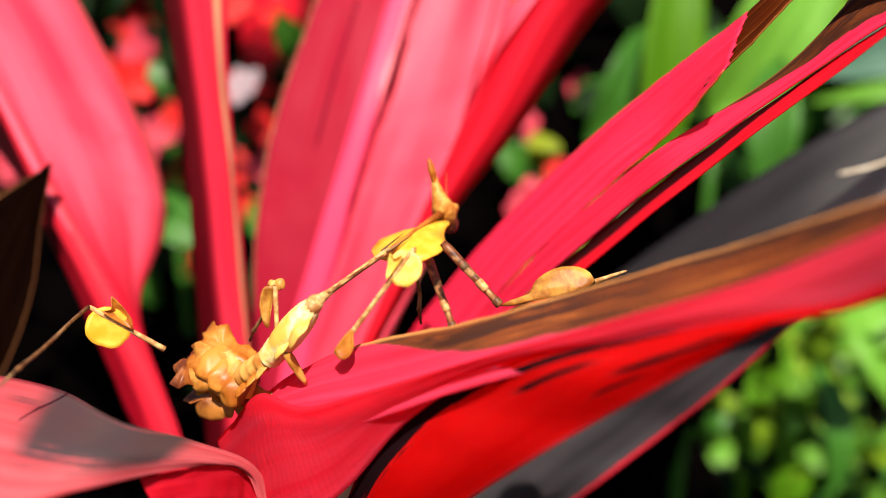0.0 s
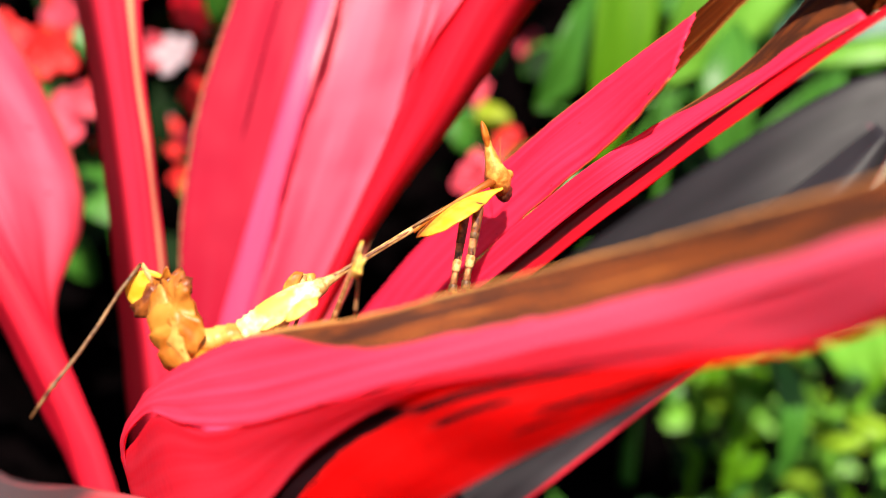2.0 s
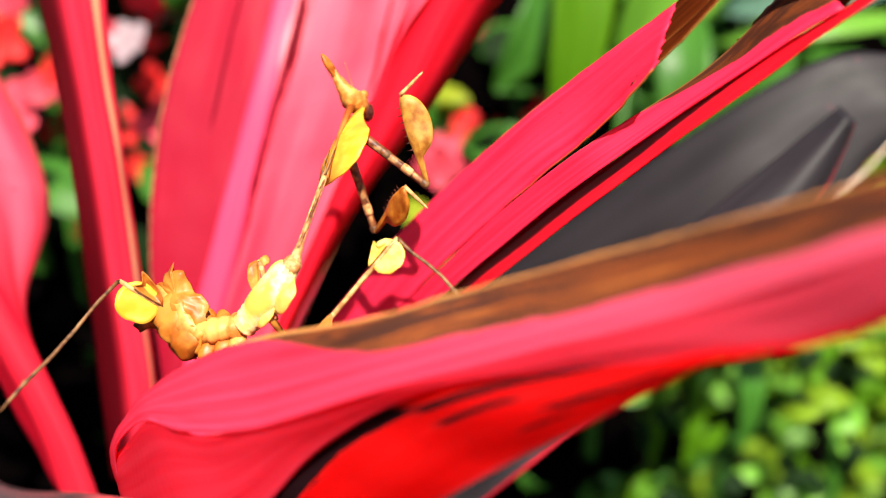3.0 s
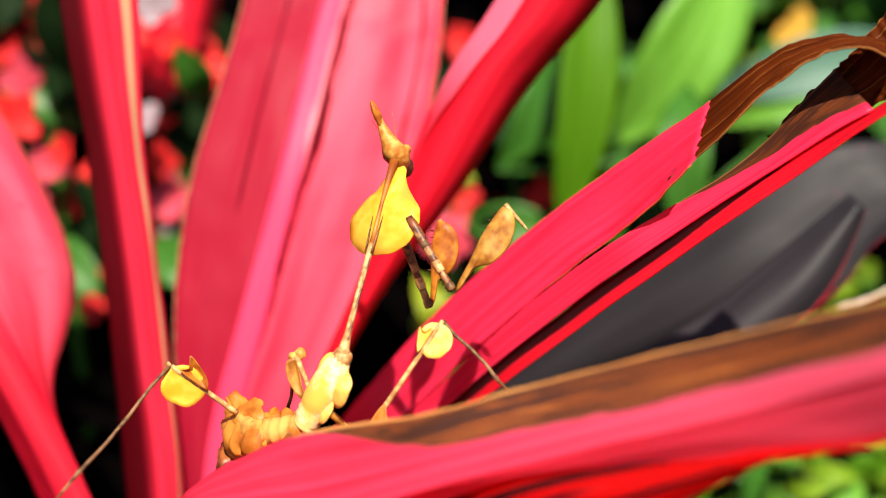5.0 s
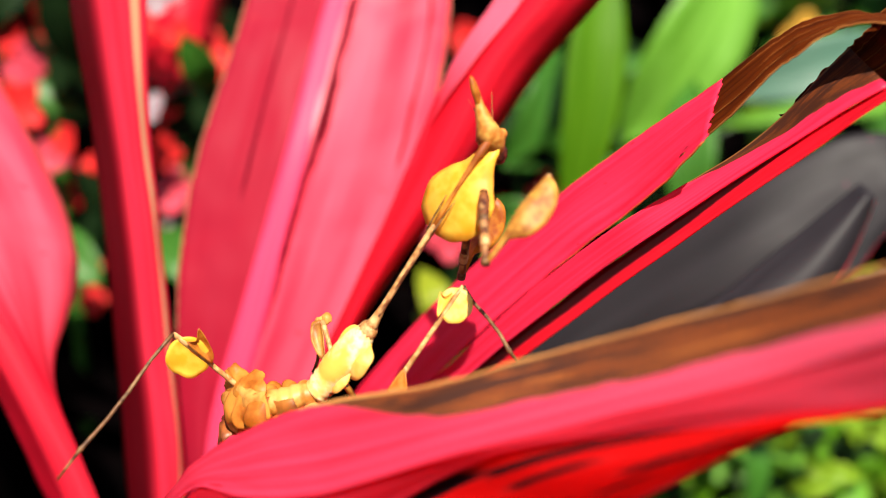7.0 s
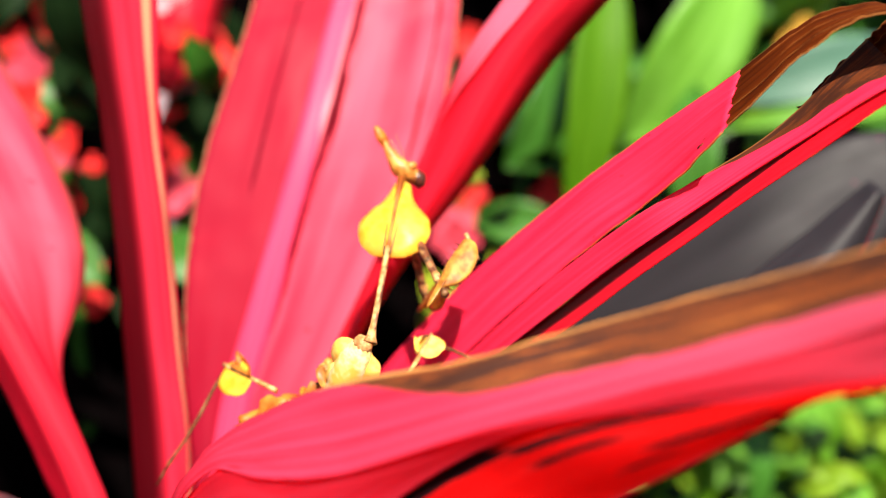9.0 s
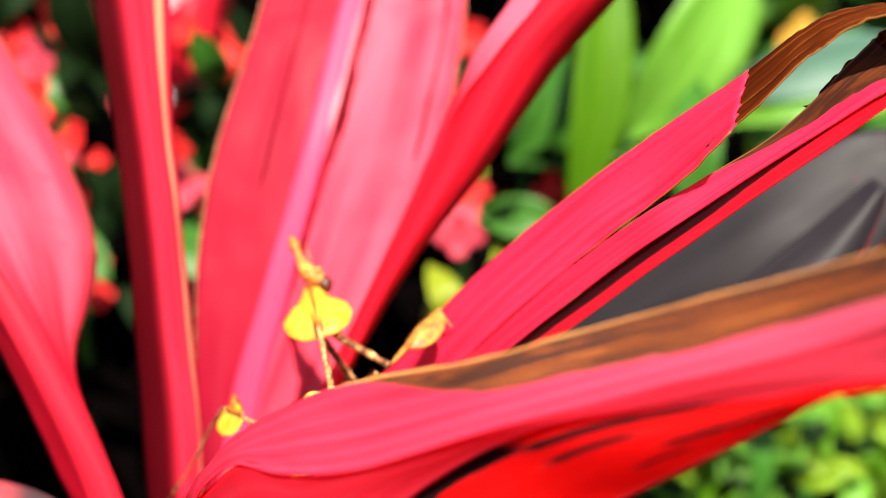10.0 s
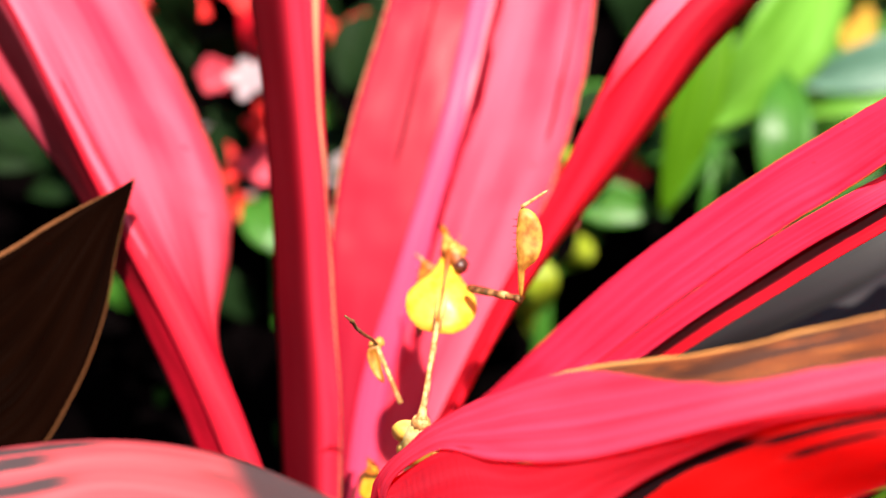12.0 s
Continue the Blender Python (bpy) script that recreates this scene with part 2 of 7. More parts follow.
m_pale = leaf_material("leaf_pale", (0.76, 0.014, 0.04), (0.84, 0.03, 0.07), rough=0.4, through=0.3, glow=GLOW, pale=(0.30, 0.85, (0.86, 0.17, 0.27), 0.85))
m_rib_red = leaf_material("leaf_rib_red", (0.46, 0.005, 0.018), (0.62, 0.018, 0.042), rough=0.35, through=0.15)
# deep shade behind the plant, put into the colour of added leaves
m_shade = leaf_material("leaf_shade_black", (0.0005, 0.0004, 0.0004), (0.0015, 0.0008, 0.0010), rough=0.9, through=0.01, spec=0.0)
m_stem = grainy("stem_bark", (0.020, 0.008, 0.006), (0.060, 0.026, 0.018), 80, 0.8)
m_soil = grainy("soil", (0.002, 0.0016, 0.0012), (0.006, 0.004, 0.003), 60, 0.95, c=(0.006, 0.006, 0.003), spec=0.0)
GREENS = (
    leaf_material("leaf_green_deep", (0.022, 0.10, 0.010), (0.06, 0.20, 0.022), rough=0.4, through=0.3),
    leaf_material("leaf_green_light", (0.075, 0.235, 0.009), (0.21, 0.48, 0.065), rough=0.36, through=0.35, spec=0.28),
    leaf_material("leaf_green_teal", (0.05, 0.13, 0.09), (0.10, 0.20, 0.14), rough=0.45, through=0.2),
    leaf_material("leaf_green_yellow", (0.13, 0.26, 0.010), (0.25, 0.40, 0.025), rough=0.45, through=0.35),
    # green copy with shade already in its colour, for hedge and bushes
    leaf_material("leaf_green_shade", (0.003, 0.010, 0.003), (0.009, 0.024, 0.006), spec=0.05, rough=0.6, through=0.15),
    leaf_material("leaf_green_young", (0.20, 0.26, 0.010), (0.34, 0.40, 0.03), rough=0.45, through=0.4),
    leaf_material("leaf_green_mid", (0.045, 0.145, 0.003), (0.10, 0.25, 0.008), rough=0.5, through=0.4, spec=0.12),
)
m_petal_red = leaf_material("petal_red", (0.78, 0.012, 0.014), (0.88, 0.05, 0.05), rough=0.5, through=0.45)
m_petal_white = leaf_material("petal_white", (0.40, 0.27, 0.31), (0.52, 0.42, 0.46), rough=0.5, through=0.45)
m_petal_pink = leaf_material("petal_pink", (0.72, 0.03, 0.07), (0.80, 0.13, 0.19), rough=0.5, through=0.4)
m_petal_gold = leaf_material("petal_gold", (0.70, 0.33, 0.03), (0.80, 0.55, 0.10), rough=0.5, through=0.4)
m_straw = grainy("straw", (0.55, 0.42, 0.30), (0.72, 0.62, 0.48), 900, 0.6)
# the insect
m_lobe = grainy("insect_yellow", (0.85, 0.52, 0.075), (0.90, 0.69, 0.20), 300, 0.5, 0.25, c=(0.78, 0.42, 0.07), bump=0.25, tint=(0.84, 0.44, 0.02))
m_shield = grainy("insect_amber", (0.87, 0.45, 0.026), (0.92, 0.59, 0.070), 260, 0.42, 0.4, c=(0.80, 0.40, 0.05), bump=0.25, tint=(0.88, 0.42, 0.008))
m_tan = grainy("insect_tan", (0.34, 0.085, 0.007), (0.60, 0.22, 0.032), 130, 0.5, 0.2, c=(0.24, 0.050, 0.005), bump=0.3)
m_body = grainy("insect_cream", (0.74, 0.54, 0.16), (0.84, 0.74, 0.40), 420, 0.5, 0.08, c=(0.70, 0.44, 0.07))
m_husk = grainy("insect_husk", (0.34, 0.070, 0.006), (0.66, 0.26, 0.03), 190, 0.45, 0.35, c=(0.36, 0.09, 0.010), bump=0.25)
m_papery = grainy("insect_papery", (0.42, 0.14, 0.018), (0.73, 0.37, 0.09), 160, 0.5, 0.2, c=(0.62, 0.25, 0.03), bump=0.25)
m_limb = grainy("insect_limb", (0.32, 0.13, 0.035), (0.60, 0.35, 0.14), 600, 0.55, c=(0.28, 0.11, 0.03), bump=0.2)
m_band = grainy("insect_banded", (0.050, 0.010, 0.005), (0.20, 0.060, 0.020), 600, 0.45, c=(0.46, 0.24, 0.09))
m_head = grainy("insect_head", (0.40, 0.13, 0.020), (0.66, 0.32, 0.07), 420, 0.45, c=(0.24, 0.06, 0.010))
m_gold = grainy("insect_gold", (0.26, 0.078, 0.009), (0.54, 0.25, 0.040), 230, 0.5, 0.2, c=(0.70, 0.42, 0.10), bump=0.25)
m_shin = grainy("insect_shin", (0.04, 0.012, 0.004), (0.17, 0.075, 0.026), 420, 0.55, c=(0.26, 0.14, 0.06), bump=0.2)
m_fringe = grainy("insect_fringe", (0.10, 0.018, 0.006), (0.30, 0.080, 0.015), 260, 0.45, 0.15, c=(0.42, 0.15, 0.025), bump=0.25)
m_eye = grainy("insect_eye", (0.03, 0.006, 0.004), (0.12, 0.025, 0.012), 600, 0.3, spec=0.5)


# ---------------------------------------------------------------- building
def mesh_object(name, verts, faces, material, parent=None, uvs=None, smooth=True):
    me = bpy.data.meshes.new(name)
    me.from_pydata([tuple(v) for v in verts], [], faces)
    me.materials.append(material)
    if uvs is not None:
        layer = me.uv_layers.new(name="UVMap")
        idx = np.empty(len(me.loops), dtype=np.int32)
        me.loops.foreach_get("vertex_index", idx)
        layer.data.foreach_set("uv", np.asarray(uvs, dtype=np.float32)[idx].ravel())
    me.polygons.foreach_set("use_smooth", [smooth] * len(me.polygons))
    me.update()
    ob = new(name, me)
    ob.parent = parent
    return ob


def part(name, bm, material, parent, label="", smooth=True):
    """Links a bmesh as one mesh object under a thing or a part."""
    me = bpy.data.meshes.new(name)
    bmesh.ops.recalc_face_normals(bm, faces=bm.faces)
    bm.to_mesh(me)
    bm.free()
    me.materials.append(material)
    me.polygons.foreach_set("use_smooth", [smooth] * len(me.polygons))
    ob = new(name, me)
    ob.parent = parent
    if label:
        tagged(ob, label)
    return ob


def spline(points, n):
    """n points on a smooth curve through the given ones."""
    p = np.array(points, dtype=float)
    p = np.vstack([2 * p[0] - p[1], p, 2 * p[-1] - p[-2]])
    s = np.linspace(0, len(points) - 1, n)
    i = np.clip(s.astype(int), 0, len(points) - 2)
    f = (s - i)[:, None]
    a, b, c, d = p[i], p[i + 1], p[i + 2], p[i + 3]
    return 0.5 * (2 * b + (c - a) * f + (2 * a - 5 * b + 4 * c - d) * f**2 + (3 * b - a - 3 * c + d) * f**3)


def blade(name, rails, material, parent=None, nv=64, nu=21, thick=0.0005, label="", ripple=0.0, ragged=(0.0, 0.0), seed=0, end=0.0):
    """A leaf blade: a smooth sheet laid through curves that run from its base to its tip, given thickness.
    ripple: height of the waves along its margins; ragged: how torn the first and last margin are; end: how frayed its end is."""
    cur = np.array([spline(r, nv) for r in rails])
    grid = np.empty((nv, nu, 3))
    for i in range(nv):
        grid[i] = spline(cur[:, i], nu) if len(rails) > 2 else cur[0, i] + (cur[1, i] - cur[0, i]) * np.linspace(0, 1, nu)[:, None]
    us, vs = np.linspace(0, 1, nu), np.linspace(0, 1, nv)
    du, dv = np.gradient(grid, axis=1), np.gradient(grid, axis=0)
    nor = np.cross(du, dv)
    nor /= np.linalg.norm(nor, axis=2, keepdims=True) + 1e-12
    for i in range(nv):
        for j in range(nu):
            q = Vector((us[j] * 3, vs[i] * 9, seed * 7.3))
            w = abs(us[j] - 0.5) * 2
            grid[i, j] += nor[i, j] * (noise.noise(q * 1.0) * 0.0006 + noise.noise(q * 3.1) * ripple * (0.25 + w))
        for j, amount in ((0, ragged[0]), (nu - 1, ragged[1])):
            if amount:
                inner = grid[i, 2 if j == 0 else nu - 3]
                r = noise.noise(Vector((vs[i] * 40, seed * 3.1, j))) * 0.6 + noise.noise(Vector((vs[i] * 130, seed, j))) * 0.4
                grid[i, j] += (grid[i, j] - inner) * r * amount
    if end:
        for j in range(nu):
            r = noise.noise(Vector((us[j] * 14, seed, 2.0))) + 0.5 * noise.noise(Vector((us[j] * 40, seed, 5.0)))
            grid[-1, j] += (grid[-1, j] - grid[-2, j]) * r * end
    uv = [(us[j], vs[i]) for i in range(nv) for j in range(nu)]
    half = nor * thick * 0.5
    top, low = (grid + half).reshape(-1, 3), (grid - half).reshape(-1, 3)
    m = nv * nu
    faces = []
    for i in range(nv - 1):
        for j in range(nu - 1):
            a = i * nu + j
            faces.append((a, a + 1, a + nu + 1, a + nu))
            faces.append((m + a, m + a + nu, m + a + nu + 1, m + a + 1))
    for i in range(nv - 1):
        for a, b in ((i * nu, (i + 1) * nu), ((i + 1) * nu + nu - 1, i * nu + nu - 1)):
            faces.append((a, b, m + b, m + a))
    for j in range(nu - 1):
        faces.append((j + 1, j, m + j, m + j + 1))
        a = (nv - 1) * nu + j
        faces.append((a, a + 1, m + a + 1, m + a))
    ob = mesh_object(name, np.vstack([top, low]), faces, material, parent, uv + uv)
    if label:
        tagged(ob, label)
    return ob


def rod(name, points, radii, material, parent=None, sides=10, flat=1.0, label=""):
    """A tapering round or flattened stalk along a smooth curve."""
    n = max(8, len(points) * 5)
    c = spline(points, n)
    r = np.interp(np.linspace(0, 1, n), np.linspace(0, 1, len(radii)), radii)
    t = np.gradient(c, axis=0)
    t /= np.linalg.norm(t, axis=1, keepdims=True) + 1e-12
    side = np.cross(t, (0.13, -0.9, 0.2))
    side /= np.linalg.norm(side, axis=1, keepdims=True) + 1e-12
    up = np.cross(side, t)
    ang = np.linspace(0, 2 * np.pi, sides, endpoint=False)
    v = c[:, None] + r[:, None, None] * (np.cos(ang)[None, :, None] * side[:, None] + flat * np.sin(ang)[None, :, None] * up[:, None])
    faces = [(i * sides + j, i * sides + (j + 1) % sides, (i + 1) * sides + (j + 1) % sides, (i + 1) * sides + j) for i in range(n - 1) for j in range(sides)]
    faces += [tuple(range(sides))[::-1], tuple((n - 1) * sides + j for j in range(sides))]
    uv = [(abs(2 * j / sides - 1), i / (n - 1)) for i in range(n) for j in range(sides)]
    ob = mesh_object(name, v.reshape(-1, 3), faces, material, parent, uv)
    if label:
        tagged(ob, label)
    return ob


# ---------------------------------------------------------------- ground and distance
def ground_sheet():
    n, verts, faces = 60, [], []
    for i in range(n + 1):
        for j in range(n + 1):
            x, y = -30 + 60 * i / n, -30 + 60 * j / n
            verts.append((x, y, noise.noise(Vector((x, y, 0))) * 0.02 - 0.03))
    for i in range(n):
        for j in range(n):
            a = i * (n + 1) + j
            faces.append((a, a + n + 1, a + n + 2, a + 1))
    return tagged(mesh_object("ground", verts, faces, m_soil), "dark damp garden soil under the plants", "ground", kind="structure")


ground_sheet()

# ---------------------------------------------------------------- the red plant
plant = tagged(new("red_ti_plant"), "red ti plant with long pink leaves, some torn and dried", "plant")
rod("stem", [(-0.05, 0.12, -0.03), (-0.055, 0.11, 0.2), (-0.065, 0.09, 0.4), (-0.068, 0.085, 0.47)], [0.014, 0.013, 0.014, 0.012], m_stem, plant, 16)
RAILS_1 = [[(-0.1253, 0.0700, 0.4566), (-0.1406, 0.0739, 0.4889), (-0.1582, 0.0803, 0.5278), (-0.1817, 0.0900, 0.5708), (-0.2038, 0.0965, 0.6000), (-0.2173, 0.1003, 0.6186), (-0.2364, 0.1045, 0.6472), (-0.2536, 0.1093, 0.6746)],
    [(-0.1183, 0.0625, 0.4609), (-0.1294, 0.0661, 0.4927), (-0.1472, 0.0714, 0.5310), (-0.1685, 0.0774, 0.5721), (-0.1856, 0.0821, 0.6031), (-0.1995, 0.0857, 0.6301), (-0.2153, 0.0899, 0.6548), (-0.2338, 0.0949, 0.6827)],
    [(-0.1134, 0.0623, 0.4611), (-0.1198, 0.0657, 0.4931), (-0.1367, 0.0706, 0.5296), (-0.1599, 0.0763, 0.5687), (-0.1751, 0.0805, 0.5980), (-0.1901, 0.0846, 0.6269), (-0.2041, 0.0887, 0.6517), (-0.2226, 0.0938, 0.6796)],
    [(-0.1134, 0.0623, 0.4611), (-0.1198, 0.0660, 0.4898), (-0.1339, 0.0776, 0.5294), (-0.1339, 0.1070, 0.5548), (-0.1378, 0.1134, 0.5778), (-0.1486, 0.1167, 0.6041), (-0.1609, 0.1187, 0.6290), (-0.1742, 0.1219, 0.6543)]]
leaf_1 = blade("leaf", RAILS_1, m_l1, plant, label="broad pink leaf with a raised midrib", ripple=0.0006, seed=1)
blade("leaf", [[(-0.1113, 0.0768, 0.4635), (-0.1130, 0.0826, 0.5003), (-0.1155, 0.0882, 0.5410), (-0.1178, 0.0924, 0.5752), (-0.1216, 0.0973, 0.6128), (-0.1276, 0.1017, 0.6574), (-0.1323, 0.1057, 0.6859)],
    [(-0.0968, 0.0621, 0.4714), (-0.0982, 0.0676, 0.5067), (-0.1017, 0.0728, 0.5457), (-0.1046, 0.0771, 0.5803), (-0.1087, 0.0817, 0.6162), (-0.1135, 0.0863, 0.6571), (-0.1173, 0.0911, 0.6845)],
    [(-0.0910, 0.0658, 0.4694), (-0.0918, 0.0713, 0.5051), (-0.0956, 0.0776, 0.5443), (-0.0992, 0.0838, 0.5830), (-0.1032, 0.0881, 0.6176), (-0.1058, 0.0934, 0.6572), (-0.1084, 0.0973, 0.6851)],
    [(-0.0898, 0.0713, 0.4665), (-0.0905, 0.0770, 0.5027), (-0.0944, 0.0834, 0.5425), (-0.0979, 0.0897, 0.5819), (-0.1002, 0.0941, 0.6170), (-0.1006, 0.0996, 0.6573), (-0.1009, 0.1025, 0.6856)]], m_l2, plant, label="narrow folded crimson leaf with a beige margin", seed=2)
RAILS_3 = [[(-0.0928, 0.0924, 0.4551), (-0.0975, 0.1022, 0.5011), (-0.0988, 0.1111, 0.5430), (-0.0972, 0.1231, 0.5755), (-0.0912, 0.1349, 0.6068), (-0.0813, 0.1536, 0.6419), (-0.0767, 0.1663, 0.6631), (-0.0684, 0.1792, 0.6952)],
    [(-0.0874, 0.0896, 0.4566), (-0.0836, 0.0994, 0.5023), (-0.0741, 0.1082, 0.5438), (-0.0654, 0.1182, 0.5765), (-0.0583, 0.1299, 0.6073), (-0.0511, 0.1495, 0.6420), (-0.0464, 0.1621, 0.6630), (-0.0382, 0.1792, 0.6952)],
    [(-0.0815, 0.0896, 0.4566), (-0.0762, 0.0994, 0.5023), (-0.0628, 0.1082, 0.5438), (-0.0533, 0.1182, 0.5765), (-0.0442, 0.1299, 0.6073), (-0.0355, 0.1495, 0.6420), (-0.0300, 0.1621, 0.6630), (-0.0219, 0.1792, 0.6952)],
    [(-0.0672, 0.0924, 0.4551), (-0.0481, 0.1041, 0.5004), (-0.0292, 0.1178, 0.5411), (-0.0152, 0.1310, 0.5740), (-0.0043, 0.1439, 0.6058), (0.0032, 0.1610, 0.6384), (0.0051, 0.1724, 0.6633), (0.0073, 0.1844, 0.6957)]]
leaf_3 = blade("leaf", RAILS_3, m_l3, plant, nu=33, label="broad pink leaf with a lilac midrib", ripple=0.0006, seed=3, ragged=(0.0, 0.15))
leaf_4 = blade("leaf", [[(-0.0745, 0.0760, 0.4595), (-0.0578, 0.0822, 0.4983), (-0.0423, 0.0874, 0.5328), (-0.0259, 0.0917, 0.5672), (-0.0107, 0.0948, 0.6011), (0.0041, 0.0970, 0.6353), (0.0186, 0.0965, 0.6573), (0.0335, 0.0961, 0.6795)],
    [(-0.0698, 0.0650, 0.4656), (-0.0532, 0.0719, 0.5028), (-0.0374, 0.0779, 0.5360), (-0.0195, 0.0819, 0.5694), (0.0004, 0.0849, 0.6024), (0.0186, 0.0858, 0.6358), (0.0359, 0.0863, 0.6571), (0.0503, 0.0868, 0.6788)],
    [(-0.0683, 0.0705, 0.4625), (-0.0512, 0.0784, 0.5000), (-0.0346, 0.0855, 0.5335), (-0.0152, 0.0903, 0.5654), (0.0107, 0.0944, 0.5992), (0.0336, 0.0974, 0.6324), (0.0558, 0.0977, 0.6582), (0.0700, 0.0974, 0.6805)]], m_l4, plant, label="crimson leaf folded along its middle", seed=4)
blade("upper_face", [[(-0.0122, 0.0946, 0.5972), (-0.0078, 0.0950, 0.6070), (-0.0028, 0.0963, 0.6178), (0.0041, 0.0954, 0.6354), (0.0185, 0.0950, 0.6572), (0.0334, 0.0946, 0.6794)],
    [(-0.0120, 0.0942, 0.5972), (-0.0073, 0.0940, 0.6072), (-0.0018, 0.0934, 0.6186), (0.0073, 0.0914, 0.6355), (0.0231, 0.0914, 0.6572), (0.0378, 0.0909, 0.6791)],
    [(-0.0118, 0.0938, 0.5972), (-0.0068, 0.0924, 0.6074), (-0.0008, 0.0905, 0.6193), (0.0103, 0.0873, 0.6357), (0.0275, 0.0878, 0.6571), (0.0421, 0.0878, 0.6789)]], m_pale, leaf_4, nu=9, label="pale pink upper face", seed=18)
leaf_5 = blade("leaf", [[(-0.0472, 0.0948, 0.4952), (-0.0305, 0.0769, 0.5218), (-0.0200, 0.0698, 0.5366), (-0.0007, 0.0597, 0.5612), (0.0204, 0.0483, 0.5843), (0.0365, 0.0384, 0.6002), (0.0513, 0.0291, 0.6140), (0.0637, 0.0211, 0.6249), (0.0755, 0.0141, 0.6349)],
    [(-0.0370, 0.0766, 0.4964), (-0.0179, 0.0621, 0.5192), (-0.0044, 0.0540, 0.5341), (0.0116, 0.0429, 0.5539), (0.0273, 0.0334, 0.5718), (0.0410, 0.0252, 0.5863), (0.0517, 0.0182, 0.5965), (0.0605, 0.0094, 0.6079), (0.0679, 0.0015, 0.6192)]], m_l5, plant, label="crimson leaf torn lengthwise, its tip dried brown", ripple=0.0004, seed=5, ragged=(0.0, 0.1), end=0.8)
blade("inner_strip", [[(-0.0389, 0.0764, 0.4976), (-0.0179, 0.0615, 0.5190), (-0.0044, 0.0534, 0.5339), (0.0116, 0.0423, 0.5537), (0.0272, 0.0328, 0.5716), (0.0418, 0.0250, 0.5861), (0.0533, 0.0182, 0.5965), (0.0665, 0.0155, 0.6054), (0.0793, 0.0127, 0.6140), (0.0907, 0.0117, 0.6237), (0.1001, 0.0105, 0.6351), (0.1074, 0.0097, 0.6432)],
    [(-0.0322, 0.0684, 0.4959), (-0.0120, 0.0554, 0.5169), (0.0029, 0.0487, 0.5332), (0.0185, 0.0383, 0.5517), (0.0330, 0.0302, 0.5666), (0.0458, 0.0228, 0.5796), (0.0563, 0.0157, 0.5898), (0.0674, 0.0111, 0.5991), (0.0795, 0.0065, 0.6091), (0.0909, 0.0019, 0.6183), (0.1021, -0.0020, 0.6269), (0.1120, -0.0061, 0.6339)]], m_l5s, leaf_5, nu=15, seed=6, ragged=(0.15, 0.0))
blade("lower_half", [[(-0.0325, 0.0712, 0.4946), (-0.0121, 0.0583, 0.5157), (0.0029, 0.0515, 0.5321), (0.0187, 0.0411, 0.5504), (0.0333, 0.0330, 0.5654), (0.0463, 0.0256, 0.5786), (0.0569, 0.0186, 0.5888), (0.0681, 0.0139, 0.5983), (0.0803, 0.0095, 0.6084), (0.0919, 0.0048, 0.6177), (0.1032, 0.0010, 0.6263), (0.1162, -0.0041, 0.6359), (0.1292, -0.0102, 0.6457)],
    [(-0.0278, 0.0620, 0.4947), (-0.0063, 0.0516, 0.5135), (0.0100, 0.0436, 0.5332), (0.0251, 0.0330, 0.5507), (0.0391, 0.0247, 0.5647), (0.0506, 0.0171, 0.5769), (0.0610, 0.0110, 0.5869), (0.0709, 0.0058, 0.5962), (0.0817, 0.0008, 0.6062), (0.0930, -0.0033, 0.6157), (0.1030, -0.0074, 0.6251), (0.1154, -0.0124, 0.6356), (0.1278, -0.0184, 0.6459)]], m_l5g, leaf_5, nu=15, seed=7)
blade("dried_tip", [[(0.0702, 0.0192, 0.6288), (0.0831, 0.0104, 0.6417), (0.0914, 0.0097, 0.6480), (0.0981, 0.0083, 0.6509), (0.1061, 0.0065, 0.6522), (0.1138, 0.0043, 0.6516), (0.1218, 0.0016, 0.6484)],
    [(0.0640, 0.0082, 0.6140), (0.0754, 0.0011, 0.6266), (0.0844, -0.0008, 0.6371), (0.0906, -0.0027, 0.6425), (0.0994, -0.0046, 0.6481), (0.1080, -0.0074, 0.6495), (0.1157, -0.0102, 0.6460)]], m_dry, leaf_5, nu=17, label="brown dried leaf tip, curled", ripple=0.0003, ragged=(0.1, 0.2), seed=8)
blade("dried_tip", [[(0.0927, 0.0159, 0.6244), (0.1013, 0.0141, 0.6352), (0.1063, 0.0122, 0.6406), (0.1107, 0.0095, 0.6469), (0.1156, 0.0069, 0.6541), (0.1213, 0.0064, 0.6611)],
    [(0.0949, 0.0113, 0.6268), (0.1029, 0.0086, 0.6285), (0.1103, 0.0051, 0.6313), (0.1170, 0.0009, 0.6356), (0.1219, -0.0029, 0.6414), (0.1275, -0.0045, 0.6484)]], m_dry, leaf_5, nu=17, label="brown dried leaf tip, crumpled", ripple=0.0016, ragged=(0.3, 0.15), seed=9, end=2)
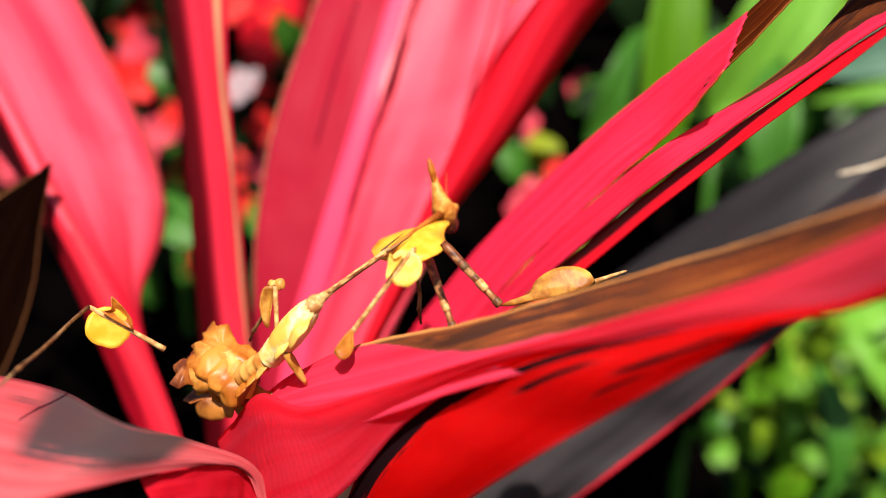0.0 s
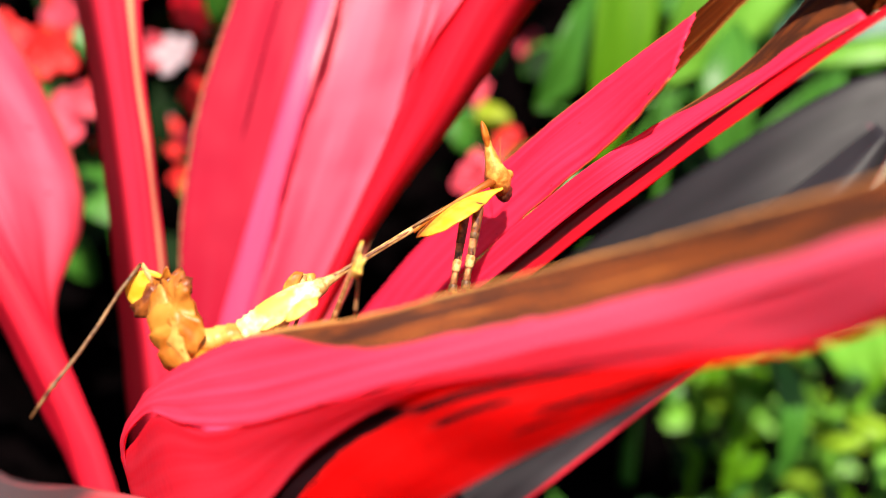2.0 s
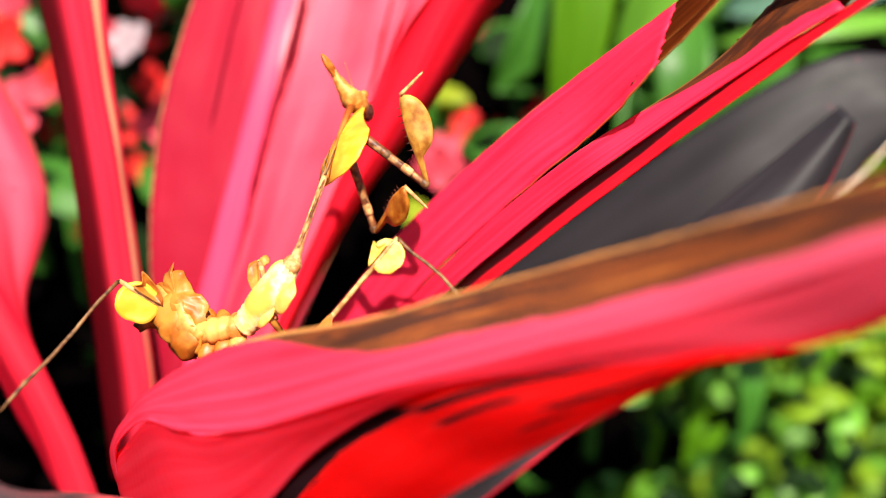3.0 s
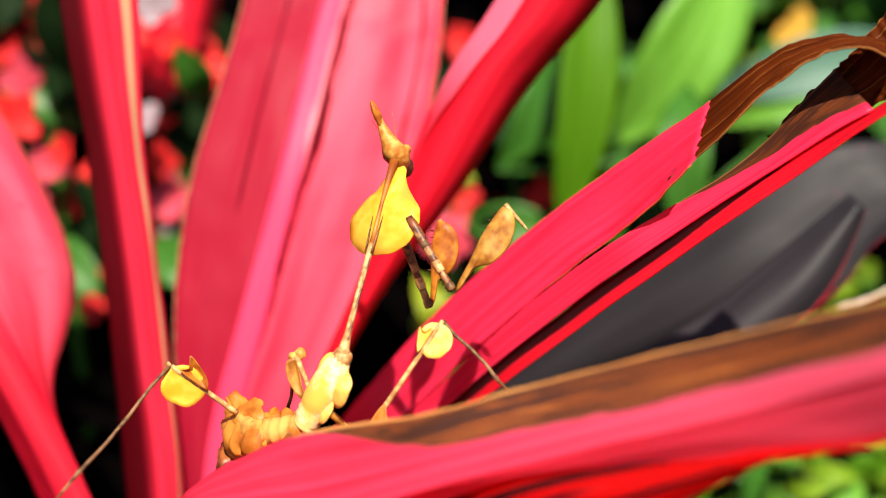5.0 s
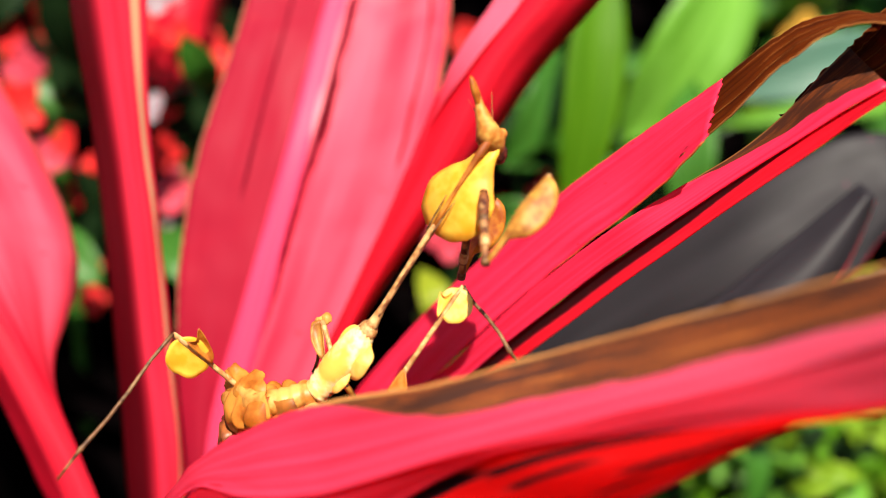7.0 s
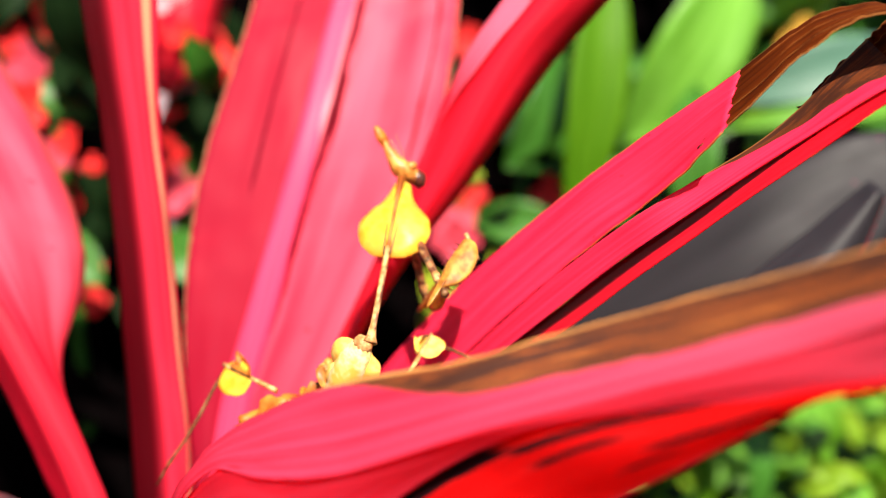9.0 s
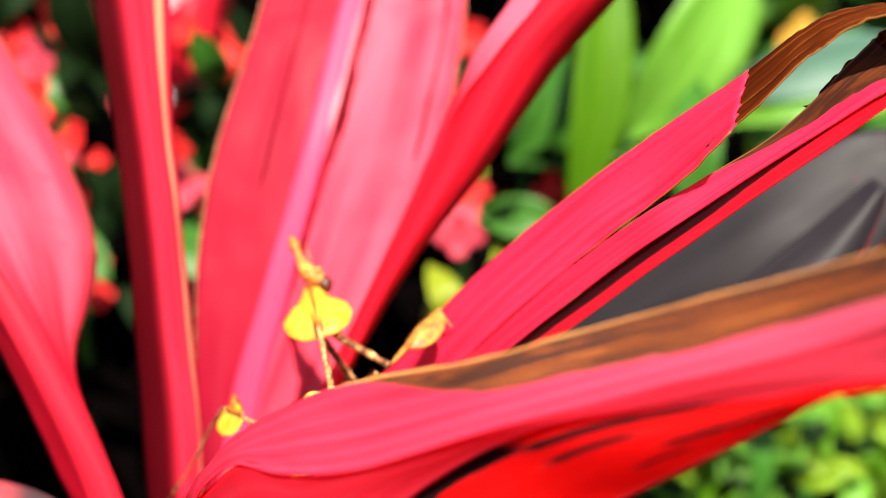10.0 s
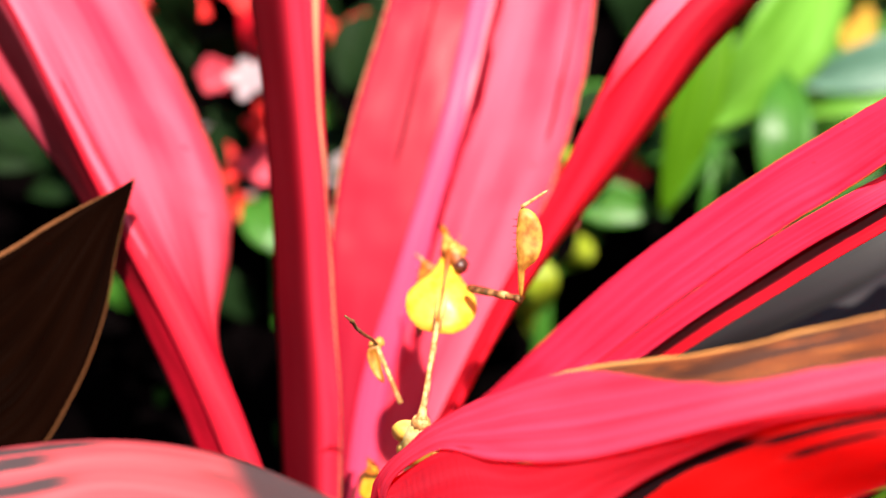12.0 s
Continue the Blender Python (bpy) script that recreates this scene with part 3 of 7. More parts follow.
blade("leaf", [[(-0.0041, 0.1696, 0.4717), (0.0203, 0.1659, 0.5019), (0.0531, 0.1583, 0.5308), (0.0975, 0.1508, 0.5664), (0.1297, 0.1463, 0.5892), (0.1607, 0.1463, 0.6054), (0.1854, 0.1455, 0.6064), (0.2204, 0.1442, 0.5987)],
    [(0.0005, 0.1562, 0.4718), (0.0290, 0.1521, 0.4964), (0.0630, 0.1440, 0.5189), (0.0992, 0.1342, 0.5432), (0.1307, 0.1307, 0.5648), (0.1611, 0.1317, 0.5803), (0.1860, 0.1330, 0.5867), (0.2180, 0.1338, 0.5889)],
    [(0.0057, 0.1586, 0.4654), (0.0343, 0.1530, 0.4833), (0.0705, 0.1431, 0.5018), (0.1065, 0.1306, 0.5192), (0.1372, 0.1238, 0.5354), (0.1602, 0.1235, 0.5525), (0.1788, 0.1290, 0.5716), (0.2202, 0.1319, 0.5801)]], m_dark, plant, label="dark purple-grey leaf with a red rim", seed=10)
leaf_7 = blade("leaf", [[(-0.0445, -0.0208, 0.4803), (-0.0297, -0.0383, 0.5181), (-0.0187, -0.0427, 0.5346), (-0.0072, -0.0479, 0.5463), (0.0099, -0.0585, 0.5589), (0.0369, -0.0685, 0.5689), (0.0587, -0.0786, 0.5759), (0.0785, -0.0910, 0.5827), (0.0927, -0.1099, 0.5999), (0.1072, -0.1209, 0.6146)],
    [(-0.0360, -0.0224, 0.4797), (-0.0161, -0.0451, 0.5157), (-0.0005, -0.0545, 0.5340), (0.0127, -0.0606, 0.5459), (0.0274, -0.0695, 0.5570), (0.0470, -0.0776, 0.5669), (0.0630, -0.0849, 0.5752), (0.0782, -0.0961, 0.5824), (0.0926, -0.1117, 0.5961), (0.1070, -0.1224, 0.6091)],
    [(-0.0302, -0.0158, 0.4761), (-0.0052, -0.0436, 0.5108), (0.0146, -0.0583, 0.5318), (0.0298, -0.0651, 0.5446), (0.0429, -0.0725, 0.5557), (0.0563, -0.0784, 0.5667), (0.0676, -0.0846, 0.5759), (0.0787, -0.0956, 0.5833), (0.0934, -0.1086, 0.5934), (0.1085, -0.1192, 0.6048)]], m_l7d, plant, nv=110, nu=25, label="arching red leaf with black streaks and a dried margin", seed=12)
upper_7 = blade("upper_half", [[(-0.0714, 0.0022, 0.4786), (-0.0779, -0.0076, 0.5138), (-0.0663, -0.0194, 0.5363), (-0.0479, -0.0287, 0.5519), (-0.0286, -0.0361, 0.5617), (-0.0027, -0.0493, 0.5709), (0.0253, -0.0574, 0.5815), (0.0589, -0.0740, 0.5964), (0.0921, -0.1014, 0.6150), (0.1090, -0.1141, 0.6237)],
    [(-0.0656, -0.0033, 0.4809), (-0.0753, -0.0121, 0.5151), (-0.0638, -0.0245, 0.5365), (-0.0476, -0.0349, 0.5457), (-0.0284, -0.0434, 0.5530), (-0.0022, -0.0555, 0.5643), (0.0270, -0.0638, 0.5755), (0.0607, -0.0795, 0.5908), (0.0918, -0.1050, 0.6103), (0.1080, -0.1176, 0.6200)],
    [(-0.0610, -0.0061, 0.4817), (-0.0737, -0.0144, 0.5154), (-0.0623, -0.0277, 0.5359), (-0.0478, -0.0396, 0.5392), (-0.0285, -0.0495, 0.5444), (-0.0018, -0.0609, 0.5577), (0.0286, -0.0698, 0.5698), (0.0626, -0.0850, 0.5854), (0.0915, -0.1087, 0.6056), (0.1070, -0.1211, 0.6165)]], m_l7, leaf_7, nv=120, nu=21, label="pink upper half with a dried brown margin", ripple=0.0005, seed=11, ragged=(0.25, 0.0))
fold_7 = blade("fold", [[(-0.0760, -0.0127, 0.5180), (-0.0700, -0.0172, 0.5246), (-0.0570, -0.0318, 0.5392), (-0.0427, -0.0408, 0.5391), (-0.0235, -0.0508, 0.5473), (0.0031, -0.0614, 0.5594), (0.0313, -0.0708, 0.5710), (0.0591, -0.0828, 0.5833), (0.0746, -0.0923, 0.5928), (0.0927, -0.1104, 0.6068), (0.1070, -0.1211, 0.6165)],
    [(-0.0742, -0.0118, 0.5050), (-0.0696, -0.0191, 0.5082), (-0.0525, -0.0344, 0.5214), (-0.0369, -0.0416, 0.5286), (-0.0183, -0.0505, 0.5439), (0.0069, -0.0620, 0.5593), (0.0370, -0.0723, 0.5703), (0.0619, -0.0840, 0.5797), (0.0777, -0.0948, 0.5881), (0.0929, -0.1124, 0.6037), (0.1065, -0.1226, 0.6151)],
    [(-0.0704, -0.0092, 0.4890), (-0.0698, -0.0197, 0.4908), (-0.0487, -0.0355, 0.5027), (-0.0315, -0.0410, 0.5173), (-0.0134, -0.0490, 0.5400), (0.0105, -0.0618, 0.5590), (0.0426, -0.0733, 0.5694), (0.0646, -0.0850, 0.5760), (0.0807, -0.0970, 0.5834), (0.0931, -0.1142, 0.6005), (0.1062, -0.1238, 0.6138)]], m_l7b, leaf_7, nv=120, nu=17, label="finely ridged fold of the pink blade", seed=16)
blade("leaf", [[(-0.0452, 0.0807, 0.4542), (-0.0132, 0.0883, 0.4808), (0.0186, 0.0931, 0.5036), (0.0498, 0.0949, 0.5226), (0.0920, 0.0987, 0.5446), (0.1250, 0.1021, 0.5701), (0.1536, 0.1064, 0.5927)],
    [(-0.0094, 0.0708, 0.4568), (0.0164, 0.0750, 0.4781), (0.0426, 0.0804, 0.4973), (0.0663, 0.0813, 0.5144), (0.1012, 0.0862, 0.5385), (0.1320, 0.0897, 0.5657), (0.1541, 0.0978, 0.5907)],
    [(0.0229, 0.0736, 0.4529), (0.0433, 0.0746, 0.4699), (0.0653, 0.0809, 0.4862), (0.0829, 0.0813, 0.5021), (0.1121, 0.0876, 0.5290), (0.1420, 0.0916, 0.5589), (0.1587, 0.1038, 0.5870)]], m_dark2, plant, label="dark purple-grey leaf edged with red", seed=13)
leaf_9 = blade("leaf", [[(-0.2237, -0.0484, 0.5271), (-0.1891, -0.0423, 0.5341), (-0.1621, -0.0391, 0.5392), (-0.1385, -0.0373, 0.5411), (-0.1108, -0.0349, 0.5362), (-0.0816, -0.0602, 0.5373), (-0.0698, -0.0456, 0.5273), (-0.0597, -0.0331, 0.5171), (-0.0552, -0.0274, 0.5072), (-0.0535, -0.0284, 0.4976)],
    [(-0.2049, -0.0777, 0.5229), (-0.1735, -0.0733, 0.5304), (-0.1501, -0.0693, 0.5354), (-0.1303, -0.0647, 0.5385), (-0.0985, -0.0727, 0.5373), (-0.0799, -0.0778, 0.5363), (-0.0700, -0.0596, 0.5287), (-0.0618, -0.0429, 0.5205), (-0.0571, -0.0322, 0.5115), (-0.0551, -0.0292, 0.4996)],
    [(-0.1935, -0.0988, 0.5141), (-0.1646, -0.0954, 0.5220), (-0.1440, -0.0900, 0.5270), (-0.1271, -0.0824, 0.5313), (-0.0901, -0.1004, 0.5335), (-0.0807, -0.0870, 0.5310), (-0.0718, -0.0671, 0.5268), (-0.0645, -0.0485, 0.5217), (-0.0594, -0.0349, 0.5147), (-0.0566, -0.0300, 0.5016)]], m_l9, plant, label="pink leaf striped dark grey, its tip curled under", seed=14)
blade("curled_tip", [[(-0.0744, -0.0663, 0.5256), (-0.0679, -0.0538, 0.5227), (-0.0622, -0.0406, 0.5189), (-0.0588, -0.0301, 0.5127), (-0.0551, -0.0254, 0.5032)],
    [(-0.0724, -0.0656, 0.5175), (-0.0671, -0.0536, 0.5129), (-0.0627, -0.0409, 0.5072), (-0.0597, -0.0312, 0.5024), (-0.0558, -0.0266, 0.4975)],
    [(-0.0738, -0.0647, 0.5022), (-0.0697, -0.0531, 0.4963), (-0.0650, -0.0414, 0.4903), (-0.0620, -0.0318, 0.4854), (-0.0574, -0.0266, 0.4829)]], m_l4, leaf_9, nu=13, label="dark red curled underside", seed=19)
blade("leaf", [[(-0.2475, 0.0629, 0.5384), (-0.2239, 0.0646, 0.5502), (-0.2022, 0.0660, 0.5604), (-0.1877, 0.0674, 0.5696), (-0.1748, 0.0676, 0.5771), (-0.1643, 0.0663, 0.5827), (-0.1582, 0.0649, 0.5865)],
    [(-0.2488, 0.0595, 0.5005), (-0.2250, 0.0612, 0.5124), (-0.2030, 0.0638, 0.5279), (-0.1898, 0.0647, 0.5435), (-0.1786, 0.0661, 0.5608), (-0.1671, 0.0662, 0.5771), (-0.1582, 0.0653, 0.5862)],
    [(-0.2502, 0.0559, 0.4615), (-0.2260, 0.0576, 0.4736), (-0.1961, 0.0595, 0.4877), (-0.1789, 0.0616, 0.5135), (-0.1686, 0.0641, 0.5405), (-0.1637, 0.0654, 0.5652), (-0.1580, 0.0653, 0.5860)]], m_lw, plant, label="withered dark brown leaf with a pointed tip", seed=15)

blade("leaf", [[(-0.1615, 0.3123, 0.6190), (-0.1646, 0.3179, 0.6357), (-0.1652, 0.3235, 0.6526), (-0.1651, 0.3342, 0.6835)],
    [(-0.1408, 0.2935, 0.6170), (-0.1396, 0.2975, 0.6362), (-0.1389, 0.3030, 0.6525), (-0.1376, 0.3156, 0.6825)],
    [(-0.1293, 0.3123, 0.6288), (-0.1222, 0.3168, 0.6404), (-0.1190, 0.3235, 0.6526), (-0.1135, 0.3342, 0.6835)]], m_l4, plant, label="short crimson leaf behind the others", seed=17)


def between(rails, i, j, f=0.5, lift=0.0, part_of=1.0):
    """A curve between two rails, moved towards the viewer by lift."""
    n = max(2, int(len(rails[i]) * part_of))
    return [tuple(Vector(a).lerp(Vector(b), f) + Vector((0, -lift, 0))) for a, b in list(zip(rails[i], rails[j]))[:n]]


rod("midrib", between(RAILS_1, 1, 2, 0.5, 0.001), [0.0062, 0.0052, 0.0040, 0.0030, 0.0022, 0.0016], m_rib_red, leaf_1, 18, 0.45)
rod("midrib", between(RAILS_3, 1, 2, 0.45, 0.0), [0.0058, 0.0056, 0.0054, 0.0052, 0.0050, 0.0050], m_rib, leaf_3, 20, 0.42, "lilac-pink midrib")

tagged(rod("dry_stalk", [(0.0828, -0.0648, 0.5992), (0.0886, -0.0643, 0.6005), (0.0949, -0.0615, 0.6024), (0.1013, -0.0582, 0.6062), (0.1079, -0.0542, 0.6123)], [0.0003, 0.00034, 0.0003, 0.00025, 0.0002], m_straw, None, 8), "thin dry straw stalk resting on a leaf", "stalk")

# ---------------------------------------------------------------- the insect
mantis = tagged(new("mantis"), "yellow and brown leaf-limbed mantis clinging to a red leaf", "mantis")


def tube(bm, pts, radii, sides=10, flat=1.0):
    """A tube along the part's +y, radii in x; flat scales it in z."""
    rings = []
    for p, r in zip(pts, radii):
        rings.append([bm.verts.new((p[0] + r * math.cos(2 * math.pi * j / sides), p[1], p[2] + r * flat * math.sin(2 * math.pi * j / sides))) for j in range(sides)])
    for a, b in zip(rings, rings[1:]):
        for j in range(sides):
            bm.faces.new((a[j], a[(j + 1) % sides], b[(j + 1) % sides], b[j]))
    bm.faces.new(rings[0][::-1])
    bm.faces.new(rings[-1])


def lobe(bm, outline, thick=0.0005, cup=0.0, centre=None):
    """A thin leaf-like plate from its outline in x and y; cup bends its rim in z."""
    n = len(outline)
    cx = sum(p[0] for p in outline) / n if centre is None else centre[0]
    cy = sum(p[1] for p in outline) / n if centre is None else centre[1]
    layers = []
    for s in (1, -1):
        rings = []
        for f in (1.0, 0.8, 0.6, 0.4, 0.2):
            ring = []
            for i, (x, y) in enumerate(outline):
                w = 1 + 0.03 * noise.noise(Vector((i * 0.45, n * 1.3, 0.0))) * f
                X, Y = cx + (x - cx) * f * w, cy + (y - cy) * f * w
                ring.append(bm.verts.new((X, Y, cup * f * f + s * thick * (1.15 - f * 0.8) + 0.0007 * f * noise.noise(Vector((X * 260, Y * 260, n * 0.7))))))
            rings.append(ring)
        mid = bm.verts.new((cx, cy, s * thick * 1.2))
        for a, b in zip(rings, rings[1:]):
            for i in range(n):
                q = (a[i], a[(i + 1) % n], b[(i + 1) % n], b[i])
                bm.faces.new(q if s > 0 else q[::-1])
        for i in range(n):
            q = (rings[-1][i], rings[-1][(i + 1) % n], mid)
            bm.faces.new(q if s > 0 else q[::-1])
        layers.append(rings[0])
    for i in range(n):
        bm.faces.new((layers[0][i], layers[1][i], layers[1][(i + 1) % n], layers[0][(i + 1) % n]))


def ring(cx, cy, rx, ry, n=18, jag=0.06, seed=0):
    return [(cx + rx * math.cos(a) * (1 + jag * noise.noise(Vector((math.cos(a) * 2, math.sin(a) * 2, seed)))), cy + ry * math.sin(a) * (1 + jag * noise.noise(Vector((math.cos(a) * 2, math.sin(a) * 2, seed + 9))))) for a in [2 * math.pi * i / n for i in range(n)]]


def smooth_outline(points, n=28):
    return [tuple(p) for p in spline(list(points) + [points[0]], n + 1)[:-1]]


def build_mantis():
    made = {}
    # abdomen: a narrow ridge of small lobes that ends in a broad ragged plate, like a scrap of dead leaf
    rng = random.Random(3)
    bm = bmesh.new()
    ringed = [k / 24 for k in range(25)]
    tube(bm, [(0.0003 * math.sin(f * 9), f * 0.015, 0.0006 * math.sin(f * 3)) for f in ringed], [0.0030 + 0.0007 * f + 0.00055 * ((f * 5) % 1.0) for f in ringed], 16, 0.8)
    made["abdomen"] = part("abdomen", bm, m_papery, mantis, "narrow ringed tan abdomen")
    for i in range(3):
        for s in (-1, 1):
            y, k = 0.0016 + 0.0044 * i + s * 0.0005, 0.0038 + 0.0007 * i
            bm = bmesh.new()
            lobe(bm, smooth_outline([(s * 0.001, y - 0.0022), (s * k, y - 0.0020), (s * k * 1.55, y + 0.0004), (s * k * 1.45, y + 0.0024), (s * k * 0.8, y + 0.0030), (s * 0.001, y + 0.0024)], 18), 0.0003, -0.0012)
            part("flap", bm, (m_papery, m_tan, m_husk)[i], made["abdomen"])
    bm = bmesh.new()
    crumple = [k / 30 for k in range(31)]
    tube(bm, [(-0.0006 * math.sin(f * 8), -0.004 + f * 0.021, -0.0012 + 0.001 * math.sin(f * 3)) for f in crumple], [0.0008 + 0.0058 * math.sin(math.pi * min(1, 0.16 + 0.82 * f)) ** 0.7 + 0.0008 * ((f * 4) % 1.0) for f in crumple], 36, 0.7)
    for v in bm.verts:
        q = v.co * 150
        v.co += Vector((v.co.x, 0, v.co.z)) * (0.75 * (abs(noise.noise(q * 0.8)) - 0.25) + 0.10 * noise.noise(q * 2.6)) + Vector((0, 0.0012 * noise.noise(q * 1.4), 0))
    made["abdomen_end"] = part("abdomen", bm, m_tan, mantis, "broad husk-brown abdomen tip with ragged flaps")
    # outline in x and y, height, tilt about y, material
    scraps = (
        ([(0.0, -0.0030), (0.0048, -0.0026), (0.0076, 0.0004), (0.0092, 0.0046), (0.0080, 0.0088), (0.0104, 0.0134), (0.0082, 0.0170), (0.0098, 0.0200), (0.0060, 0.0206), (0.0036, 0.0186), (0.0010, 0.0216), (-0.0010, 0.0180), (-0.0016, 0.0080)], 0.0024, 0.45, m_tan, "tan folded flap"),
        ([(0.0008, -0.0034), (-0.0054, -0.0040), (-0.0088, -0.0006), (-0.0122, 0.0030), (-0.0106, 0.0074), (-0.0134, 0.0112), (-0.0158, 0.0108), (-0.0126, 0.0152), (-0.0096, 0.0188), (-0.0060, 0.0172), (-0.0030, 0.0206), (0.0012, 0.0170), (0.0024, 0.0060)], 0.0024, 1.00, m_husk, "orange-brown ragged flap"),
        ([(0.0020, -0.0050), (-0.0040, -0.0058), (-0.0070, -0.0020), (-0.0078, 0.0032), (-0.0070, 0.0072), (-0.0098, 0.0118), (-0.0086, 0.0156), (-0.0058, 0.0180), (-0.0020, 0.0172), (0.0016, 0.0196), (0.0040, 0.0080)], 0.0042, 0.50, m_papery, "pale papery curled flap"),
        ([(0.0, -0.0120), (-0.0062, -0.0124), (-0.0102, -0.0084), (-0.0130, -0.0030), (-0.0108, 0.0010), (-0.0126, 0.0046), (-0.0064, 0.0064), (-0.0010, 0.0060)], 0.0010, 1.10, m_fringe, "dark red-brown hanging flap"),
        ([(-0.0056, 0.0128), (0.0004, 0.0150), (0.0056, 0.0148), (0.0080, 0.0190), (0.0056, 0.0208), (0.0046, 0.0242), (-0.0006, 0.0220), (-0.0044, 0.0236), (-0.0064, 0.0200), (-0.0100, 0.0190), (-0.0096, 0.0150)], -0.0016, -0.25, m_fringe, "dark red-brown fringe"),
        ([(-0.0020, 0.0010), (-0.0078, -0.0010), (-0.0106, 0.0030), (-0.0124, 0.0092), (-0.0100, 0.0132), (-0.0112, 0.0172), (-0.0060, 0.0160), (-0.0016, 0.0120)], -0.0030, 0.55, m_fringe, "dark curled flap beneath"),
    )
    for i, (shape, high, tilt, m, words) in enumerate(scraps):
        bm = bmesh.new()
        fine = [p for a, b in zip(shape, shape[1:] + shape[:1]) for p in (a, ((a[0] + b[0]) / 2 + rng.uniform(-0.0003, 0.0003), (a[1] + b[1]) / 2 + rng.uniform(-0.0003, 0.0003)))]
        fine = [(x * 1.05, y * (0.86 if y > 0 else 1.0)) for x, y in fine]
        lobe(bm, smooth_outline(fine, 64), 0.0003, -0.0022)
        bmesh.ops.rotate(bm, matrix=Matrix.Rotation(-tilt, 3, "Y"), verts=bm.verts)
        for v in bm.verts:
            q = Vector((v.co.x, v.co.y, i * 0.01))
            v.co.z += high + 0.0024 * noise.noise(q * 170) + 0.0006 * noise.noise(q * 560)
            v.co.x += 0.0012 * noise.noise(q * 260 + Vector((5, 0, 0)))
        part("flap", bm, m, made["abdomen_end"], words)
    # thorax: cream wedge with yellow side lobes
    bm = bmesh.new()
    tube(bm, [(0, f * 0.024, 0) for f in (0, 0.04, 0.08, 0.12, 0.16, 0.20, 0.24, 0.28, 0.4, 0.55, 0.7, 0.82, 0.90, 0.95, 1.0)], [0.0034, 0.0042, 0.0037, 0.0044, 0.0040, 0.0046, 0.0042, 0.0047, 0.0050, 0.0050, 0.0047, 0.0041, 0.0033, 0.0029, 0.0014], 18, 0.8)
    made["thorax"] = part("thorax", bm, m_body, mantis, "cream ridged thorax")
    bm = bmesh.new()
    tube(bm, [(0, y, 0) for y in (0.0212, 0.0222, 0.0236, 0.0246, 0.0250)], [0.0024, 0.0031, 0.0029, 0.0025, 0.0012], 12, 0.8)
    part("collar", bm, m_limb, made["thorax"], "pale flared collar")
    for s in (-1, 1):
        for y, reach, droop, k in ((0.0078, 0.0064, -0.0012, 0.9), (0.0150, 0.0084, -0.0020, 1.05)):
            bm = bmesh.new()
            lobe(bm, smooth_outline([(s * 0.001, y - 0.0030 * k), (s * reach * 0.55, y - 0.0040 * k), (s * reach * 0.92, y - 0.0024 * k), (s * reach, y + 0.0014 * k), (s * reach * 0.84, y + 0.0044 * k), (s * reach * 0.5, y + 0.0056 * k), (s * 0.001, y + 0.0060 * k)], 26), 0.0004, droop)
            bmesh.ops.translate(bm, vec=(0, 0, 0.0006), verts=bm.verts)
            part("side_lobe", bm, m_lobe, made["thorax"], "rounded yellow lobe")
    bm = bmesh.new()
    tube(bm, [(0.0042 + 0.0006 * f, 0.0086 - 0.0050 * f, -0.0012 - 0.0098 * f) for f in (0, 0.2, 0.5, 0.8, 1.0)], [0.0018, 0.0021, 0.0019, 0.0015, 0.0008], 10)
    part("leg_base", bm, m_gold, made["thorax"], "golden brown hanging leg base")
    # prothorax: a long thin stalk that ends in a leaf-like shield
    bm = bmesh.new()
    tube(bm, [(0, y, 0.0004 * math.sin(y * 60)) for y in (0, 0.002, 0.006, 0.012, 0.02, 0.028, 0.031, 0.033)], [0.0021, 0.0014, 0.0009, 0.0008, 0.0008, 0.0009, 0.0008, 0.0004], 12)
    made["prothorax"] = part("prothorax", bm, m_limb, mantis, "long thin striped stalk")
    bm = bmesh.new()
    tube(bm, [(0.00058, y, 0.00052) for y in (0.001, 0.004, 0.012, 0.020, 0.027, 0.0295)], [0.0002, 0.0005, 0.00045, 0.00045, 0.0004, 0.0001], 8)
    part("stripe", bm, m_band, made["prothorax"], "dark brown stripe")
    for x in (-0.0009, 0.0011):
        bm = bmesh.new()
        tube(bm, [(x * (1 + 60 * (y - 0.029)), y, 0.0010 + 0.02 * (y - 0.029)) for y in (0.029, 0.033, 0.037, 0.040)], [0.0003, 0.00024, 0.00018, 0.00006], 6)
        part("vein", bm, m_shin, made["prothorax"], "fine brown vein")
    bm = bmesh.new()
    edge = [(0.0044, 0.0302), (0.0080, 0.0324), (0.0104, 0.0358), (0.0112, 0.0396), (0.0104, 0.0434), (0.0079, 0.0468), (0.0051, 0.0500), (0.0034, 0.0532), (0.0027, 0.0562)]
    lobe(bm, smooth_outline([(0, 0.0295)] + edge + [(0, 0.058)] + [(-x, y) for x, y in edge[::-1]], 54), 0.0006, -0.0026)
    part("shield", bm, m_shield, made["prothorax"], "bright yellow leaf-shaped shield")
    bm = bmesh.new()
    tube(bm, [(0, y, z) for y, z in ((0.029, 0.0), (0.036, 0.0006), (0.044, 0.0007), (0.052, 0.0007), (0.0575, 0.0004))], [0.0009, 0.0006, 0.0006, 0.0009, 0.0013], 10)
    part("keel", bm, m_tan, made["prothorax"])
    # head: a wedge with bulging eyes, dark mouth and a tall notched cone
    bm = bmesh.new()
